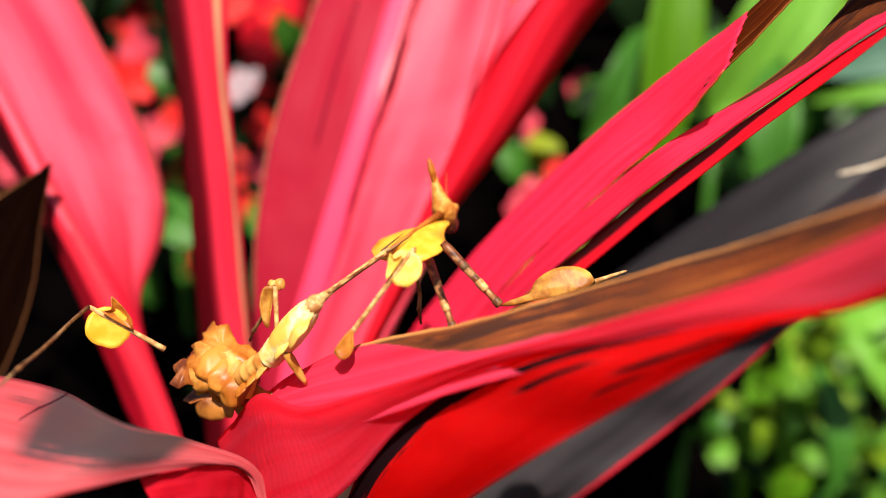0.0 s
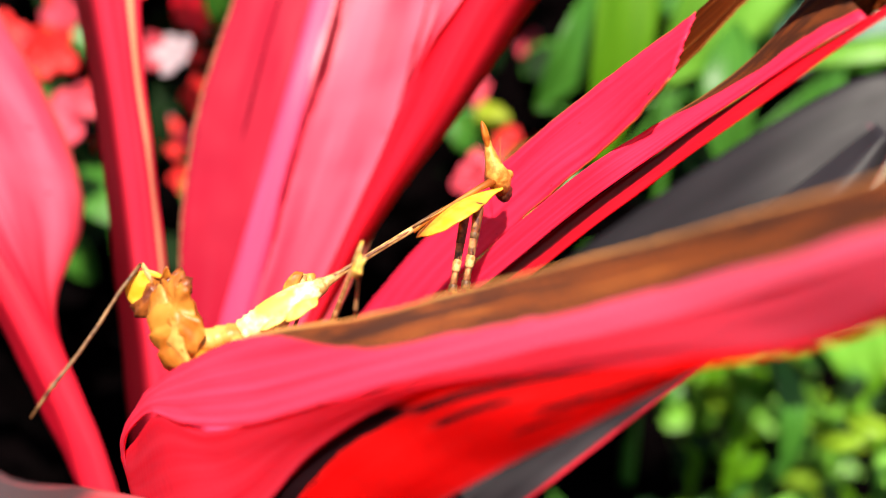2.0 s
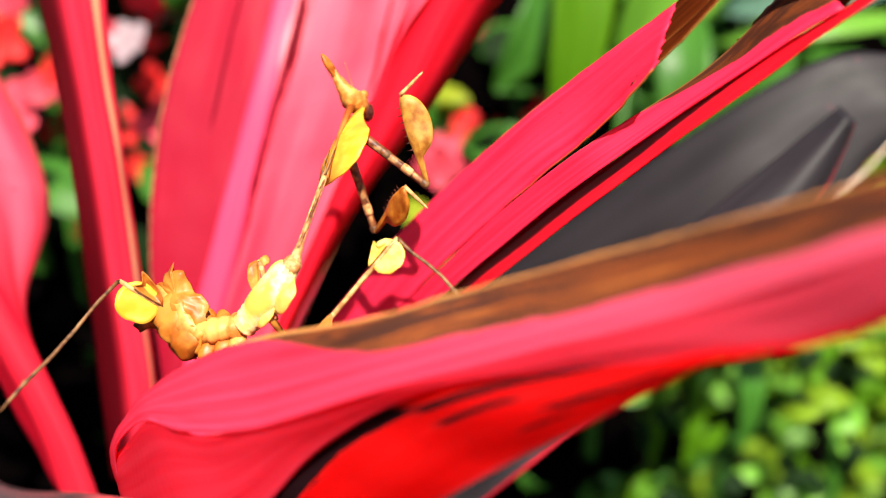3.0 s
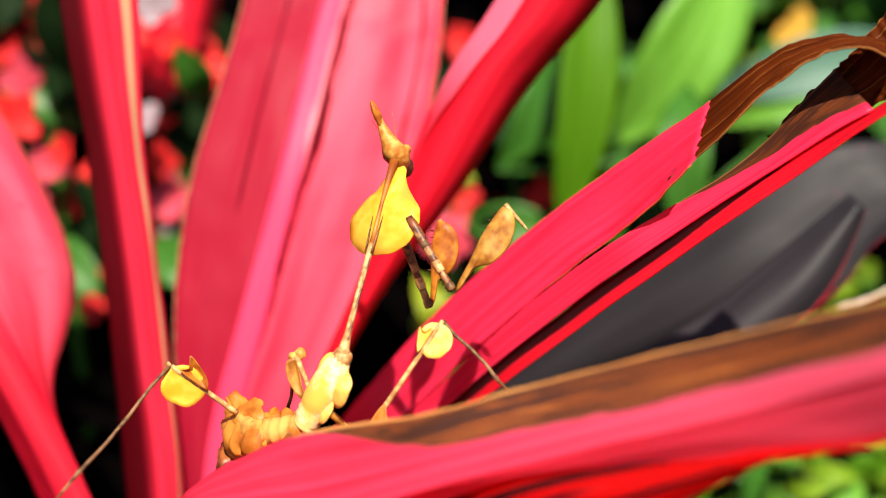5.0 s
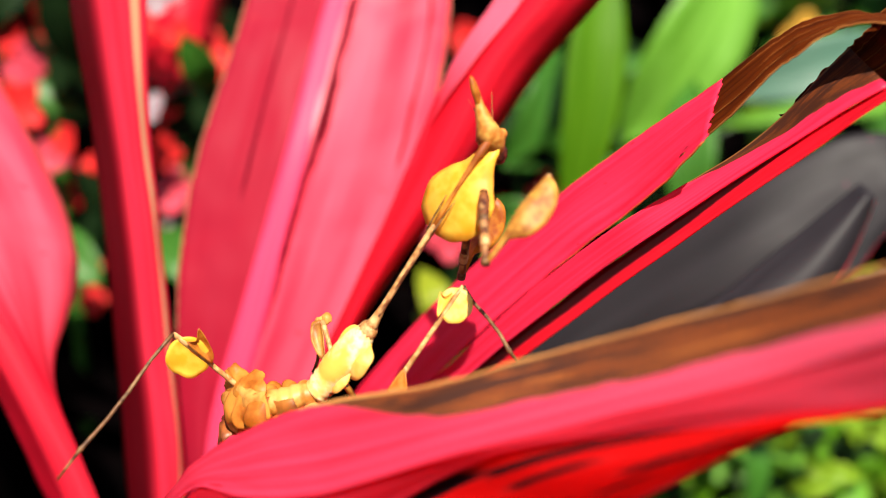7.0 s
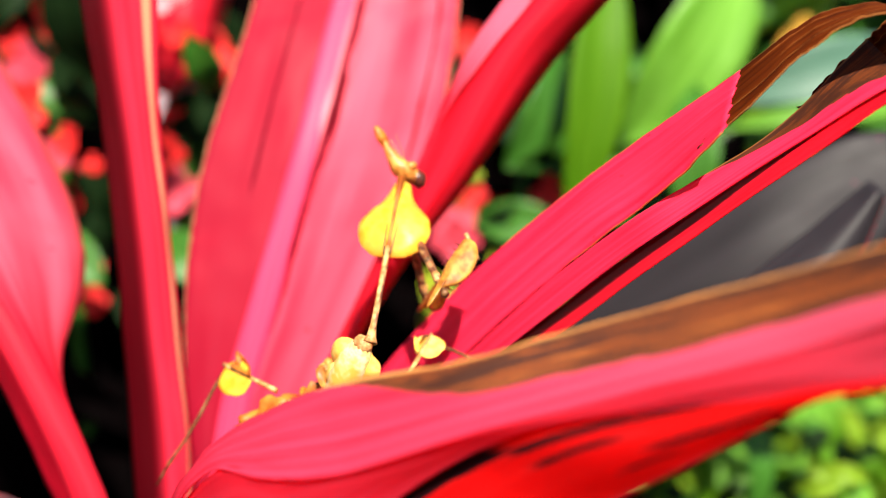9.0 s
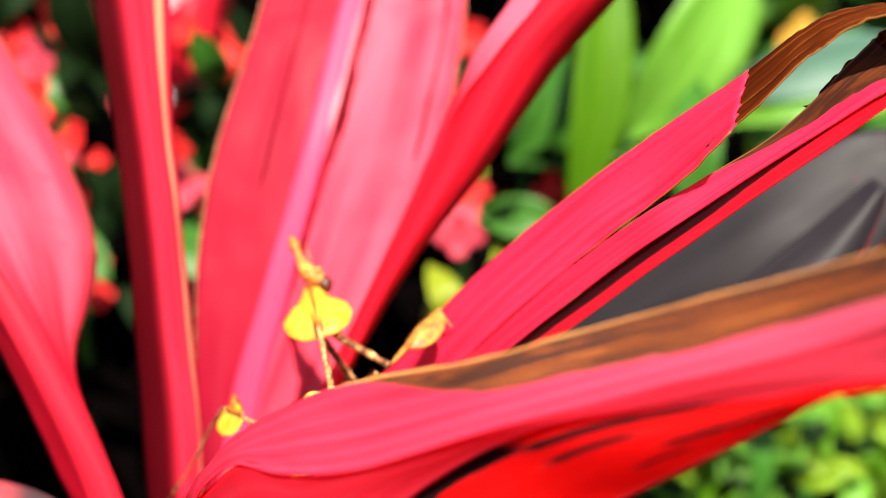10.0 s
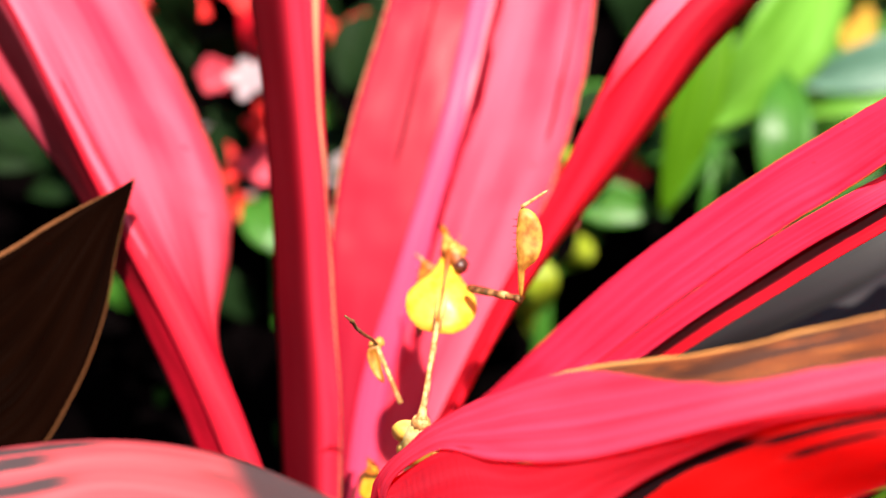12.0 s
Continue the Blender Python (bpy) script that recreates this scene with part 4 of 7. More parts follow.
    tube(bm, [(x, y, 0) for x, y in ((0.0030, -0.0048), (0.0030, -0.0035), (0.0024, -0.0012), (0.0014, 0.0008), (0.0006, 0.0028), (0.0002, 0.005), (0, 0.008), (0, 0.0095), (0, 0.0115), (0, 0.014), (0, 0.0165))], [0.0011, 0.0021, 0.0032, 0.0036, 0.0029, 0.0021, 0.0015, 0.0011, 0.0009, 0.0007, 0.0003], 14, 1.05)
    made["head"] = part("head", bm, m_head, mantis, "tan triangular head with a tall cone")
    bm = bmesh.new()
    tube(bm, [(-0.0003 * f * f, 0.0088 + 0.0082 * f, 0) for f in (0, 0.15, 0.4, 0.7, 0.9, 1.0)], [0.0008, 0.0013, 0.0018, 0.0016, 0.0010, 0.0003], 12, 0.6)
    part("cone_tip", bm, m_husk, made["head"], "flattened rusty cone tip")
    for s in (-1, 1):
        bm = bmesh.new()
        bmesh.ops.create_uvsphere(bm, u_segments=14, v_segments=10, radius=0.0017)
        bmesh.ops.scale(bm, vec=(1.1, 0.9, 0.9), verts=bm.verts)
        bmesh.ops.translate(bm, vec=(0.0032, 0.0006, s * 0.0027), verts=bm.verts)
        part("eye", bm, m_head, made["head"], "amber compound eye")
        rod("antenna", [(0.0022, 0.002, s * 0.0008), (0.0032, 0.006, s * 0.0018), (0.0034, 0.0115, s * 0.0032)], [0.00022, 0.00016, 0.00008], m_limb, made["head"], 6)
    bm = bmesh.new()
    tube(bm, [(0.0040, -0.0068, 0), (0.0043, -0.0056, 0), (0.0044, -0.0036, 0), (0.0040, -0.0014, 0)], [0.0008, 0.0021, 0.0028, 0.0022], 12)
    part("mouth", bm, m_eye, made["head"], "dark brown mouthparts")
    # legs
    for side in ("right", "left"):
        coxa_l, femur_l = 0.0235, 0.0265 if side == "right" else 0.0245
        bm = bmesh.new()
        tube(bm, [(0, f * coxa_l, 0) for f in (0, 0.1, 0.3, 0.55, 0.8, 0.95, 1)], [0.0010, 0.0014, 0.0013, 0.0011, 0.0010, 0.0011, 0.0008], 10)
        made["fore_%s_coxa" % side] = part("foreleg_coxa", bm, m_band, mantis, "dark banded upper foreleg")
        for f, half in ((0.38, 0.05), (0.68, 0.08), (0.95, 0.05)):
            bm = bmesh.new()
            tube(bm, [(0, (f + d) * coxa_l, 0) for d in (-half, -half * 0.7, half * 0.7, half)], [0.0010, 0.00128, 0.00126, 0.0009], 10)
            part("band", bm, m_limb if half > 0.06 else m_shin, made["fore_%s_coxa" % side], "pale band")
        bm = bmesh.new()
        L = femur_l
        lobe(bm, smooth_outline([(0, 0), (0.0007, 0.1 * L), (0.0009, 0.30 * L), (0.0048, 0.44 * L), (0.0062, 0.68 * L), (0.0044, 0.92 * L), (0.0006, L), (-0.0010, 0.9 * L), (-0.0014, 0.6 * L), (-0.0009, 0.3 * L), (-0.0007, 0.1 * L)], 32), 0.0011, 0.0)
        made["fore_%s_femur" % side] = part("foreleg_femur", bm, m_husk if side == "left" else m_gold, mantis, "leaf-shaped brown foreleg" if side == "left" else "leaf-shaped golden-brown foreleg")
        for i in range(7):
            bm = bmesh.new()
            y = (0.42 + 0.075 * i) * L
            bmesh.ops.create_cone(bm, segments=5, radius1=0.00022, radius2=0.00003, depth=0.0014, cap_ends=True)
            bmesh.ops.rotate(bm, matrix=Matrix.Rotation(radians(-90), 3, "Y"), verts=bm.verts)
            bmesh.ops.translate(bm, vec=(-0.0019, y, 0), verts=bm.verts)
            part("spine", bm, m_eye, made["fore_%s_femur" % side])
        bm = bmesh.new()
        tube(bm, [(0, f * 0.009, 0) for f in (0, 0.2, 0.6, 0.9, 1)], [0.0007, 0.0006, 0.0005, 0.00035, 0.0002], 8)
        made["fore_%s_tibia" % side] = part("foreleg_tibia", bm, m_limb, mantis, "thin hooked shin")
    for key, fl, tl, lobe_side, lr in (("mid_right", 0.0345, 0.0255, 1, 0.0047), ("mid_left", 0.0105, 0.026, -1, 0.0026), ("hind_left", 0.0235, 0.046, -1, 0.0056)):
        bm = bmesh.new()
        hip = -0.8 if key == "mid_left" else 0.0
        tube(bm, [(0, (hip + (1 - hip) * f) * fl, 0) for f in (0, 0.1, 0.4, 0.7, 0.9, 1)], [0.0009, 0.0008, 0.0007, 0.0007, 0.0008, 0.0006], 8)
        made[key + "_femur"] = part("leg_femur", bm, m_limb, mantis, "thin straw-coloured thigh")
        c = fl - lr * (1.2 if key == "hind_left" else 1.05)
        if key == "mid_left":
            bm = bmesh.new()
            lobe(bm, smooth_outline([(-0.0002, fl), (-0.0026, fl - 0.0004), (-0.0040, fl - 0.0040), (-0.0036, fl - 0.0090), (-0.0020, fl - 0.0112), (-0.0010, fl - 0.0070), (-0.0004, fl - 0.0030)], 24), 0.0006, 0.0014)
            part("leg_lobe", bm, m_gold, made[key + "_femur"], "long golden brown leaf-like lobe")
            for x, y, w in ((-0.0010, 0.0002, 0.0014), (0.0012, 0.0004, 0.0015)):
                bm = bmesh.new()
                lobe(bm, ring(x, fl + y, w, w * 1.1, 14, 0.3, x * 900), 0.0004, -0.0008)
                part("leg_lobe", bm, m_papery if x < 0.003 else m_husk, made[key + "_femur"], "small curled papery lobe")
        else:
            bm = bmesh.new()
            e = lobe_side * lr
            lobe(bm, ring(e * (0.30 if key == "mid_right" else 0.42), c - lr * 0.1, lr * 0.98, lr * (1.0 if key == "mid_right" else 1.08), 28, 0.1, len(key)), 0.0004, 0.0005)
            part("leg_lobe", bm, {"mid_right": m_lobe, "hind_left": m_shield}[key], made[key + "_femur"], "round yellow leaf-like lobe")
            bm = bmesh.new()
            k = 1.25 if key == "hind_left" else 1.0
            lobe(bm, smooth_outline([(-e * 0.05, c - lr * 1.2), (-e * 0.45 * k, c - lr * 0.75), (-e * 0.80 * k, c + lr * (0.05 if k == 1 else 0.55)), (-e * 0.45, c + lr * (k - 1)), (-e * 0.1, c + lr * 0.45)], 18), 0.0004, 0.0016)
            part("leg_lobe", bm, m_husk if key == "hind_left" else m_lobe, made[key + "_femur"], "small curled brown lobe" if key == "hind_left" else "small curled yellow lobe")
        if key == "mid_right":
            bm = bmesh.new()
            lobe(bm, smooth_outline([(-0.0006, 0.0010), (0.0020, 0.0000), (0.0036, 0.0018), (0.0032, 0.0046), (0.0016, 0.0066), (-0.0004, 0.0080)], 22), 0.0006, 0.0012)
            part("leg_lobe", bm, m_tan, made[key + "_femur"], "small tan lobe at the hip")
        bm = bmesh.new()
        tube(bm, [(0.0004 * math.sin(f * 9), f * tl, 0) for f in (0, 0.08, 0.2, 0.4, 0.6, 0.78, 0.8, 0.82, 1)], [0.0006, 0.00055, 0.0005, 0.0005, 0.0005, 0.00055, 0.0008, 0.0005, 0.0003], 8)
        made[key + "_tibia"] = part("leg_tibia", bm, m_shin, mantis, "thin mottled shin")
    return made


limbs = build_mantis()


def bone(a, b, up):
    """The pose of a part that runs along its own y from a to b, its z turned towards up."""
    y = (Vector(b) - Vector(a)).normalized()
    x = y.cross(Vector(up)).normalized()
    z = x.cross(y)
    m = Matrix((x, y, z)).transposed().to_4x4()
    m.translation = a
    return m


# ---------------------------------------------------------------- plants behind
def strap(name, a, b, width, material, bend=0.03, twist=0.0, parent=None, label="", seed=0, tip=0.12, wide=0.5):
    """A leaf from a to b, widest at the share wide of its length, arching by bend away from the viewer."""
    a, b = Vector(a), Vector(b)
    d = (b - a).normalized()
    side = d.cross(Vector((0.0, -1.0, 0.25))).normalized()
    side = Matrix.Rotation(twist, 3, d) @ side
    back = side.cross(d).normalized()
    left, mid, right = [], [], []
    for i in range(7):
        f = i / 6
        w = width * 0.5 * max(0.03, (math.sin(math.pi * min(1, f / (2 * wide) if f < wide else 0.5 + (f - wide) / (2 * (1 - wide)))) ** 0.7) if 0 < f < 1 else (tip if f == 0 else 0.03))
        c = a.lerp(b, f) + back * bend * math.sin(math.pi * f)
        left.append(tuple(c - side * w))
        mid.append(tuple(c - back * width * 0.08))
        right.append(tuple(c + side * w))
    return blade(name, [left, mid, right], material, parent, nv=20, nu=9, thick=0.0006, label=label, ripple=width * 0.02, seed=seed)


def leafy(name, label, category, leaves):
    """A plant of single leaves that rise from one foot on the ground."""
    foot = Vector(leaves[0][0])
    thing = tagged(new(name), label, category)
    thing.location = (foot.x, foot.y, 0)
    stalk_top = sum((Vector(l[0]) for l in leaves), Vector()) / len(leaves)
    rel = lambda p: Vector(p) - thing.location
    rod("stem", [rel((foot.x, foot.y, -0.02)), rel((foot.x * 0.5 + stalk_top.x * 0.5, foot.y * 0.5 + stalk_top.y * 0.5 + 0.01, stalk_top.z * 0.5)), rel(stalk_top)], [0.006, 0.005, 0.003], GREENS[0], thing, 8)
    for i, (a, b, w, m, tw) in enumerate(leaves):
        rod("stalk", [rel(stalk_top), (rel(stalk_top) + rel(a)) / 2 + Vector((0, 0.004, -0.004)), rel(a)], [0.0022, 0.0018, 0.0016], GREENS[0], thing, 6)
        strap("leaf", rel(a), rel(b), w, m, 0.02, tw, thing, seed=i)
    return thing


def petals(bm_name, centre, r, n, material, parent, facing, seed):
    """One flower: rounded petals about a centre, each a cupped sheet."""
    rng = random.Random(seed)
    f = Vector(facing).normalized()
    x = f.cross(Vector((0, 0, 1))).normalized()
    y = x.cross(f)
    for i in range(n):
        a = 2 * math.pi * i / n + rng.uniform(-0.2, 0.2)
        d = x * math.cos(a) + y * math.sin(a)
        s = x * -math.sin(a) + y * math.cos(a)
        L, W = r * rng.uniform(0.85, 1.15), r * rng.uniform(0.75, 1.0)
        left, mid, right = [], [], []
        for k in range(5):
            g = k / 4
            w = W * 0.5 * (0.25, 0.75, 1.0, 0.85, 0.25)[k]
            c = Vector(centre) + d * L * g + f * r * (0.25 * g * g)
            left.append(tuple(c - s * w + f * r * 0.08))
            mid.append(tuple(c))
            right.append(tuple(c + s * w + f * r * 0.08))
        blade("petal", [left, mid, right], material, parent, nv=7, nu=5, thick=0.0006, seed=seed + i)


def flower_bush(centre, spread, n_flowers, materials, greens, label, seed, n_leaves=26, size=0.02, leaf=0.045):
    rng = random.Random(seed)
    c = Vector(centre)
    thing = tagged(new("flowering_bush"), label, "bush", group="bushes behind the red plant")
    thing.location = (c.x, c.y, 0)
    base = Vector((0, 0, 0))
    rod("stem", [base + Vector((0, 0, -0.02)), Vector((0.01, 0, c.z * 0.4)), Vector((0, 0, c.z))], [0.006, 0.005, 0.003], GREENS[0], thing, 8)
    for i in range(n_leaves):
        p = Vector((rng.gauss(0, 1) * spread[0], rng.gauss(0, 1) * spread[1] + 0.02, c.z + rng.gauss(0, 1) * spread[2]))
        q = p + Vector((rng.uniform(-1, 1), rng.uniform(-0.5, 0.3), rng.uniform(-0.7, 0.6))).normalized() * leaf * rng.uniform(0.67, 1.33)
        strap("leaf", p, q, leaf * rng.uniform(0.33, 0.67), rng.choice(greens), 0.006, rng.uniform(-0.7, 0.7), thing, seed=seed + i)
    for i in range(n_flowers):
        p = Vector((rng.gauss(0, 1) * spread[0], rng.gauss(0, 1) * spread[1] - 0.01, c.z + rng.gauss(0, 1) * spread[2]))
        petals("petal", p, size * rng.uniform(0.7, 1.2), rng.choice((4, 5)), rng.choice(materials), thing, (rng.uniform(-0.6, 0.6), -1, rng.uniform(-0.1, 0.8)), seed * 31 + i)
    return thing


def undergrowth(name, label, boxes, seed):
    """Close foliage that nobody could count: many small bent leaves in one mesh."""
    rng = random.Random(seed)
    verts, faces, uvs = [], [], []
    for (x0, x1), (y0, y1), (z0, z1), n, size in boxes:
        for _ in range(n):
            p = Vector((rng.uniform(x0, x1), rng.uniform(y0, y1), rng.uniform(z0, z1)))
            d = Vector((rng.uniform(-1, 1), rng.uniform(-0.8, 0.5), rng.uniform(-0.6, 0.9))).normalized()
            s = d.cross(Vector((rng.uniform(-0.5, 0.5), -1, rng.uniform(0, 0.8)))).normalized()
            up = s.cross(d)
            L, W = size * rng.uniform(0.6, 1.4), size * rng.uniform(0.2, 0.4)
            k = len(verts)
            for f, w, h in ((0, 0.1, 0), (0.35, 1, 0.1), (0.7, 0.8, 0.06), (1, 0.05, -0.12)):
                c = p + d * L * f + up * L * h
                for e, g in ((-1, 0.06), (0, 0), (1, 0.06)):
                    verts.append(c + s * W * w * e + up * W * g * 3 * w)
                    uvs.append(((e + 1) / 2, f))
            for i in range(3):
                for j in range(2):
                    a = k + i * 3 + j
                    faces.append((a, a + 1, a + 4, a + 3))
    return verts, faces, uvs


leafy("broad_leaved_plant", "tall plant with broad light and deep green leaves", "plant", [
    ((0.069, 0.279, 0.540), (0.088, 0.313, 0.700), 0.032, GREENS[6], 0.20),
    ((0.109, 0.349, 0.581), (0.187, 0.374, 0.695), 0.055, GREENS[1], 0.30),
    ((0.140, 0.299, 0.536), (0.148, 0.337, 0.618), 0.030, GREENS[0], -0.30),
    ((0.186, 0.416, 0.606), (0.315, 0.422, 0.635), 0.040, GREENS[2], 0.00),
    ((0.177, 0.392, 0.588), (0.306, 0.394, 0.601), 0.014, GREENS[1], 0.00),
    ((0.129, 0.318, 0.529), (0.213, 0.351, 0.590), 0.030, GREENS[0], 0.40),
    ((0.038, 0.326, 0.570), (0.073, 0.361, 0.636), 0.030, GREENS[0], 0.40),
    ((0.070, 0.401, 0.632), (0.041, 0.413, 0.688), 0.040, GREENS[4], 0.40),
])
leafy("tall_stemmed_plant", "tall green stems with a broad pale leaf", "plant", [
    ((0.144, 0.278, 0.349), (0.156, 0.323, 0.457), 0.012, GREENS[6], 0.10),
    ((0.129, 0.295, 0.340), (0.142, 0.337, 0.435), 0.010, GREENS[6], -0.20),
    ((0.236, 0.321, 0.400), (0.199, 0.364, 0.477), 0.045, GREENS[1], 0.20),
    ((0.170, 0.257, 0.380), (0.166, 0.292, 0.450), 0.016, GREENS[0], 0.30),
])
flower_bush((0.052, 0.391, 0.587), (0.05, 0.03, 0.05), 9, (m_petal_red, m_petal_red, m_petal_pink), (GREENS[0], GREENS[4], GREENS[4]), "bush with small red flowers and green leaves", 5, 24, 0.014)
flower_bush((0.010, 0.299, 0.537), (0.008, 0.01, 0.008), 2, (m_petal_pink,), (GREENS[4], GREENS[0]), "low bush with pale pink flowers and yellow-green buds", 8, 3, 0.011)
leafy("budding_plant", "yellow-green budding plant in the shade behind", "plant", [
    ((0.002, 0.258, 0.489), (-0.009, 0.266, 0.524), 0.018, GREENS[5], 0.20),
    ((-0.001, 0.265, 0.475), (0.005, 0.281, 0.502), 0.014, GREENS[5], -0.40),
    ((0.021, 0.312, 0.500), (0.031, 0.317, 0.526), 0.012, GREENS[5], 0.30),
    ((0.008, 0.323, 0.554), (0.009, 0.327, 0.575), 0.020, GREENS[5], 0.30),
])
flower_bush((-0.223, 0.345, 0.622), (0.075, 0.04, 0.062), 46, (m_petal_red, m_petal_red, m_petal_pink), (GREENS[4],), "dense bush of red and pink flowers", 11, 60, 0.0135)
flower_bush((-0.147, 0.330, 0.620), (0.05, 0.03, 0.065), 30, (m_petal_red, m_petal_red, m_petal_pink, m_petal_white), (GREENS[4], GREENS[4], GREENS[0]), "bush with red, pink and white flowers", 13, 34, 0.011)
flower_bush((0.320, 0.654, 0.668), (0.06, 0.04, 0.05), 5, (m_petal_gold,), (GREENS[3], GREENS[0]), "bush with golden flowers", 17, 20, 0.03)
flower_bush((0.232, 0.289, 0.392), (0.085, 0.05, 0.05), 0, (m_petal_gold,), (GREENS[1], GREENS[3], GREENS[4], GREENS[6], GREENS[0], GREENS[6]), "low yellow-green leafy bush", 19, 230, 0.02, 0.021)

for stuff_label, stuff_mat, stuff_boxes, stuff_seed in (
    ("far hedge foliage with shade put into its colour", GREENS[4], (((-2.2, 2.2), (1.5, 2.2), (0.0, 1.7), 6000, 0.10),), 1),
    # leaves added so that the gaps come out black like shade
    ("near-black leaves added behind the plant to stand for its shade", m_shade, (((-0.6, 0.15), (0.62, 1.0), (0.0, 0.85), 2200, 0.09), ((-0.35, 0.05), (0.28, 0.5), (0.1, 0.47), 500, 0.07), ((0.0, 0.9), (0.85, 1.2), (0.0, 0.75), 1600, 0.09), ((0.0, 0.12), (0.36, 0.48), (0.25, 0.56), 160, 0.06), ((0.1, 0.7), (0.55, 0.8), (0.0, 0.42), 700, 0.05)), 2),
    ("yellow-green low foliage", GREENS[3], (((0.1, 0.7), (0.45, 0.8), (0.05, 0.42), 420, 0.030), ((0.0, 0.6), (0.9, 1.3), (0.3, 0.9), 120, 0.06)), 3),
    ("bright green low foliage", GREENS[1], (((0.1, 0.7), (0.45, 0.8), (0.05, 0.42), 260, 0.034), ((0.0, 0.9), (1.0, 1.4), (0.3, 1.0), 160, 0.08)), 4),
    ("deep green foliage behind", GREENS[0], (((-0.5, 0.9), (0.75, 1.3), (0.1, 1.0), 700, 0.09),), 5),
):
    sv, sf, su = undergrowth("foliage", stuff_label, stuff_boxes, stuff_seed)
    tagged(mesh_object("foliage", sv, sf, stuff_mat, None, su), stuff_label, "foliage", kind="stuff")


# ---------------------------------------------------------------- what moves
HEEL_AT, HEEL_AXIS = Vector((0.0489, -0.0231, 0.5705)), Vector((-0.079, 0.963, -0.257))


def motions():
    def carry(key, rows):
        walk(limbs[key], [(t, bone(a, b, up)) for t, a, b, up in rows])

    # the margin that the insect pushes down at first springs back
    def heel(degrees):
        return Matrix.Translation(HEEL_AT) @ Matrix.Rotation(radians(degrees), 4, HEEL_AXIS) @ Matrix.Translation(-HEEL_AT)

    for half, k in ((upper_7, 0.66), (fold_7, 0.05)):
        press = lambda f: pose(0.0040 * f * k, 0.0040 * f * k, -0.0110 * f * k)
        walk(half, [(0.0, press(1.0)), (0.1, press(0.72)), (0.3, press(0.10)), (0.5, heel(1.8 * k)), (0.9, heel(0)), (1.5, heel(0)), (1.9, heel(1.0 * k)), (2.6, heel(1.0 * k)), (3.3, heel(0)), (12.0, press(0))])
    walk(leaf_7, [(0.0, pose(0.0014, 0.0014, -0.0038)), (0.1, pose(0.0010, 0.0010, -0.0027)), (0.3, pose(0.0002, 0.0002, 0.0002)), (0.5, pose(0, 0, 0.0022)), (0.9, pose(0, 0, 0)), (1.5, pose(0, 0, 0)), (1.9, pose(0, 0, 0.0014)), (2.6, pose(0, 0, 0.0014)), (3.3, pose(0, 0, 0)), (8.0, pose(0, 0, 0)), (9.5, pose(0, 0.0006, 0.0028)), (10.5, pose(0, 0, 0)), (12.0, pose(0, 0, 0))])
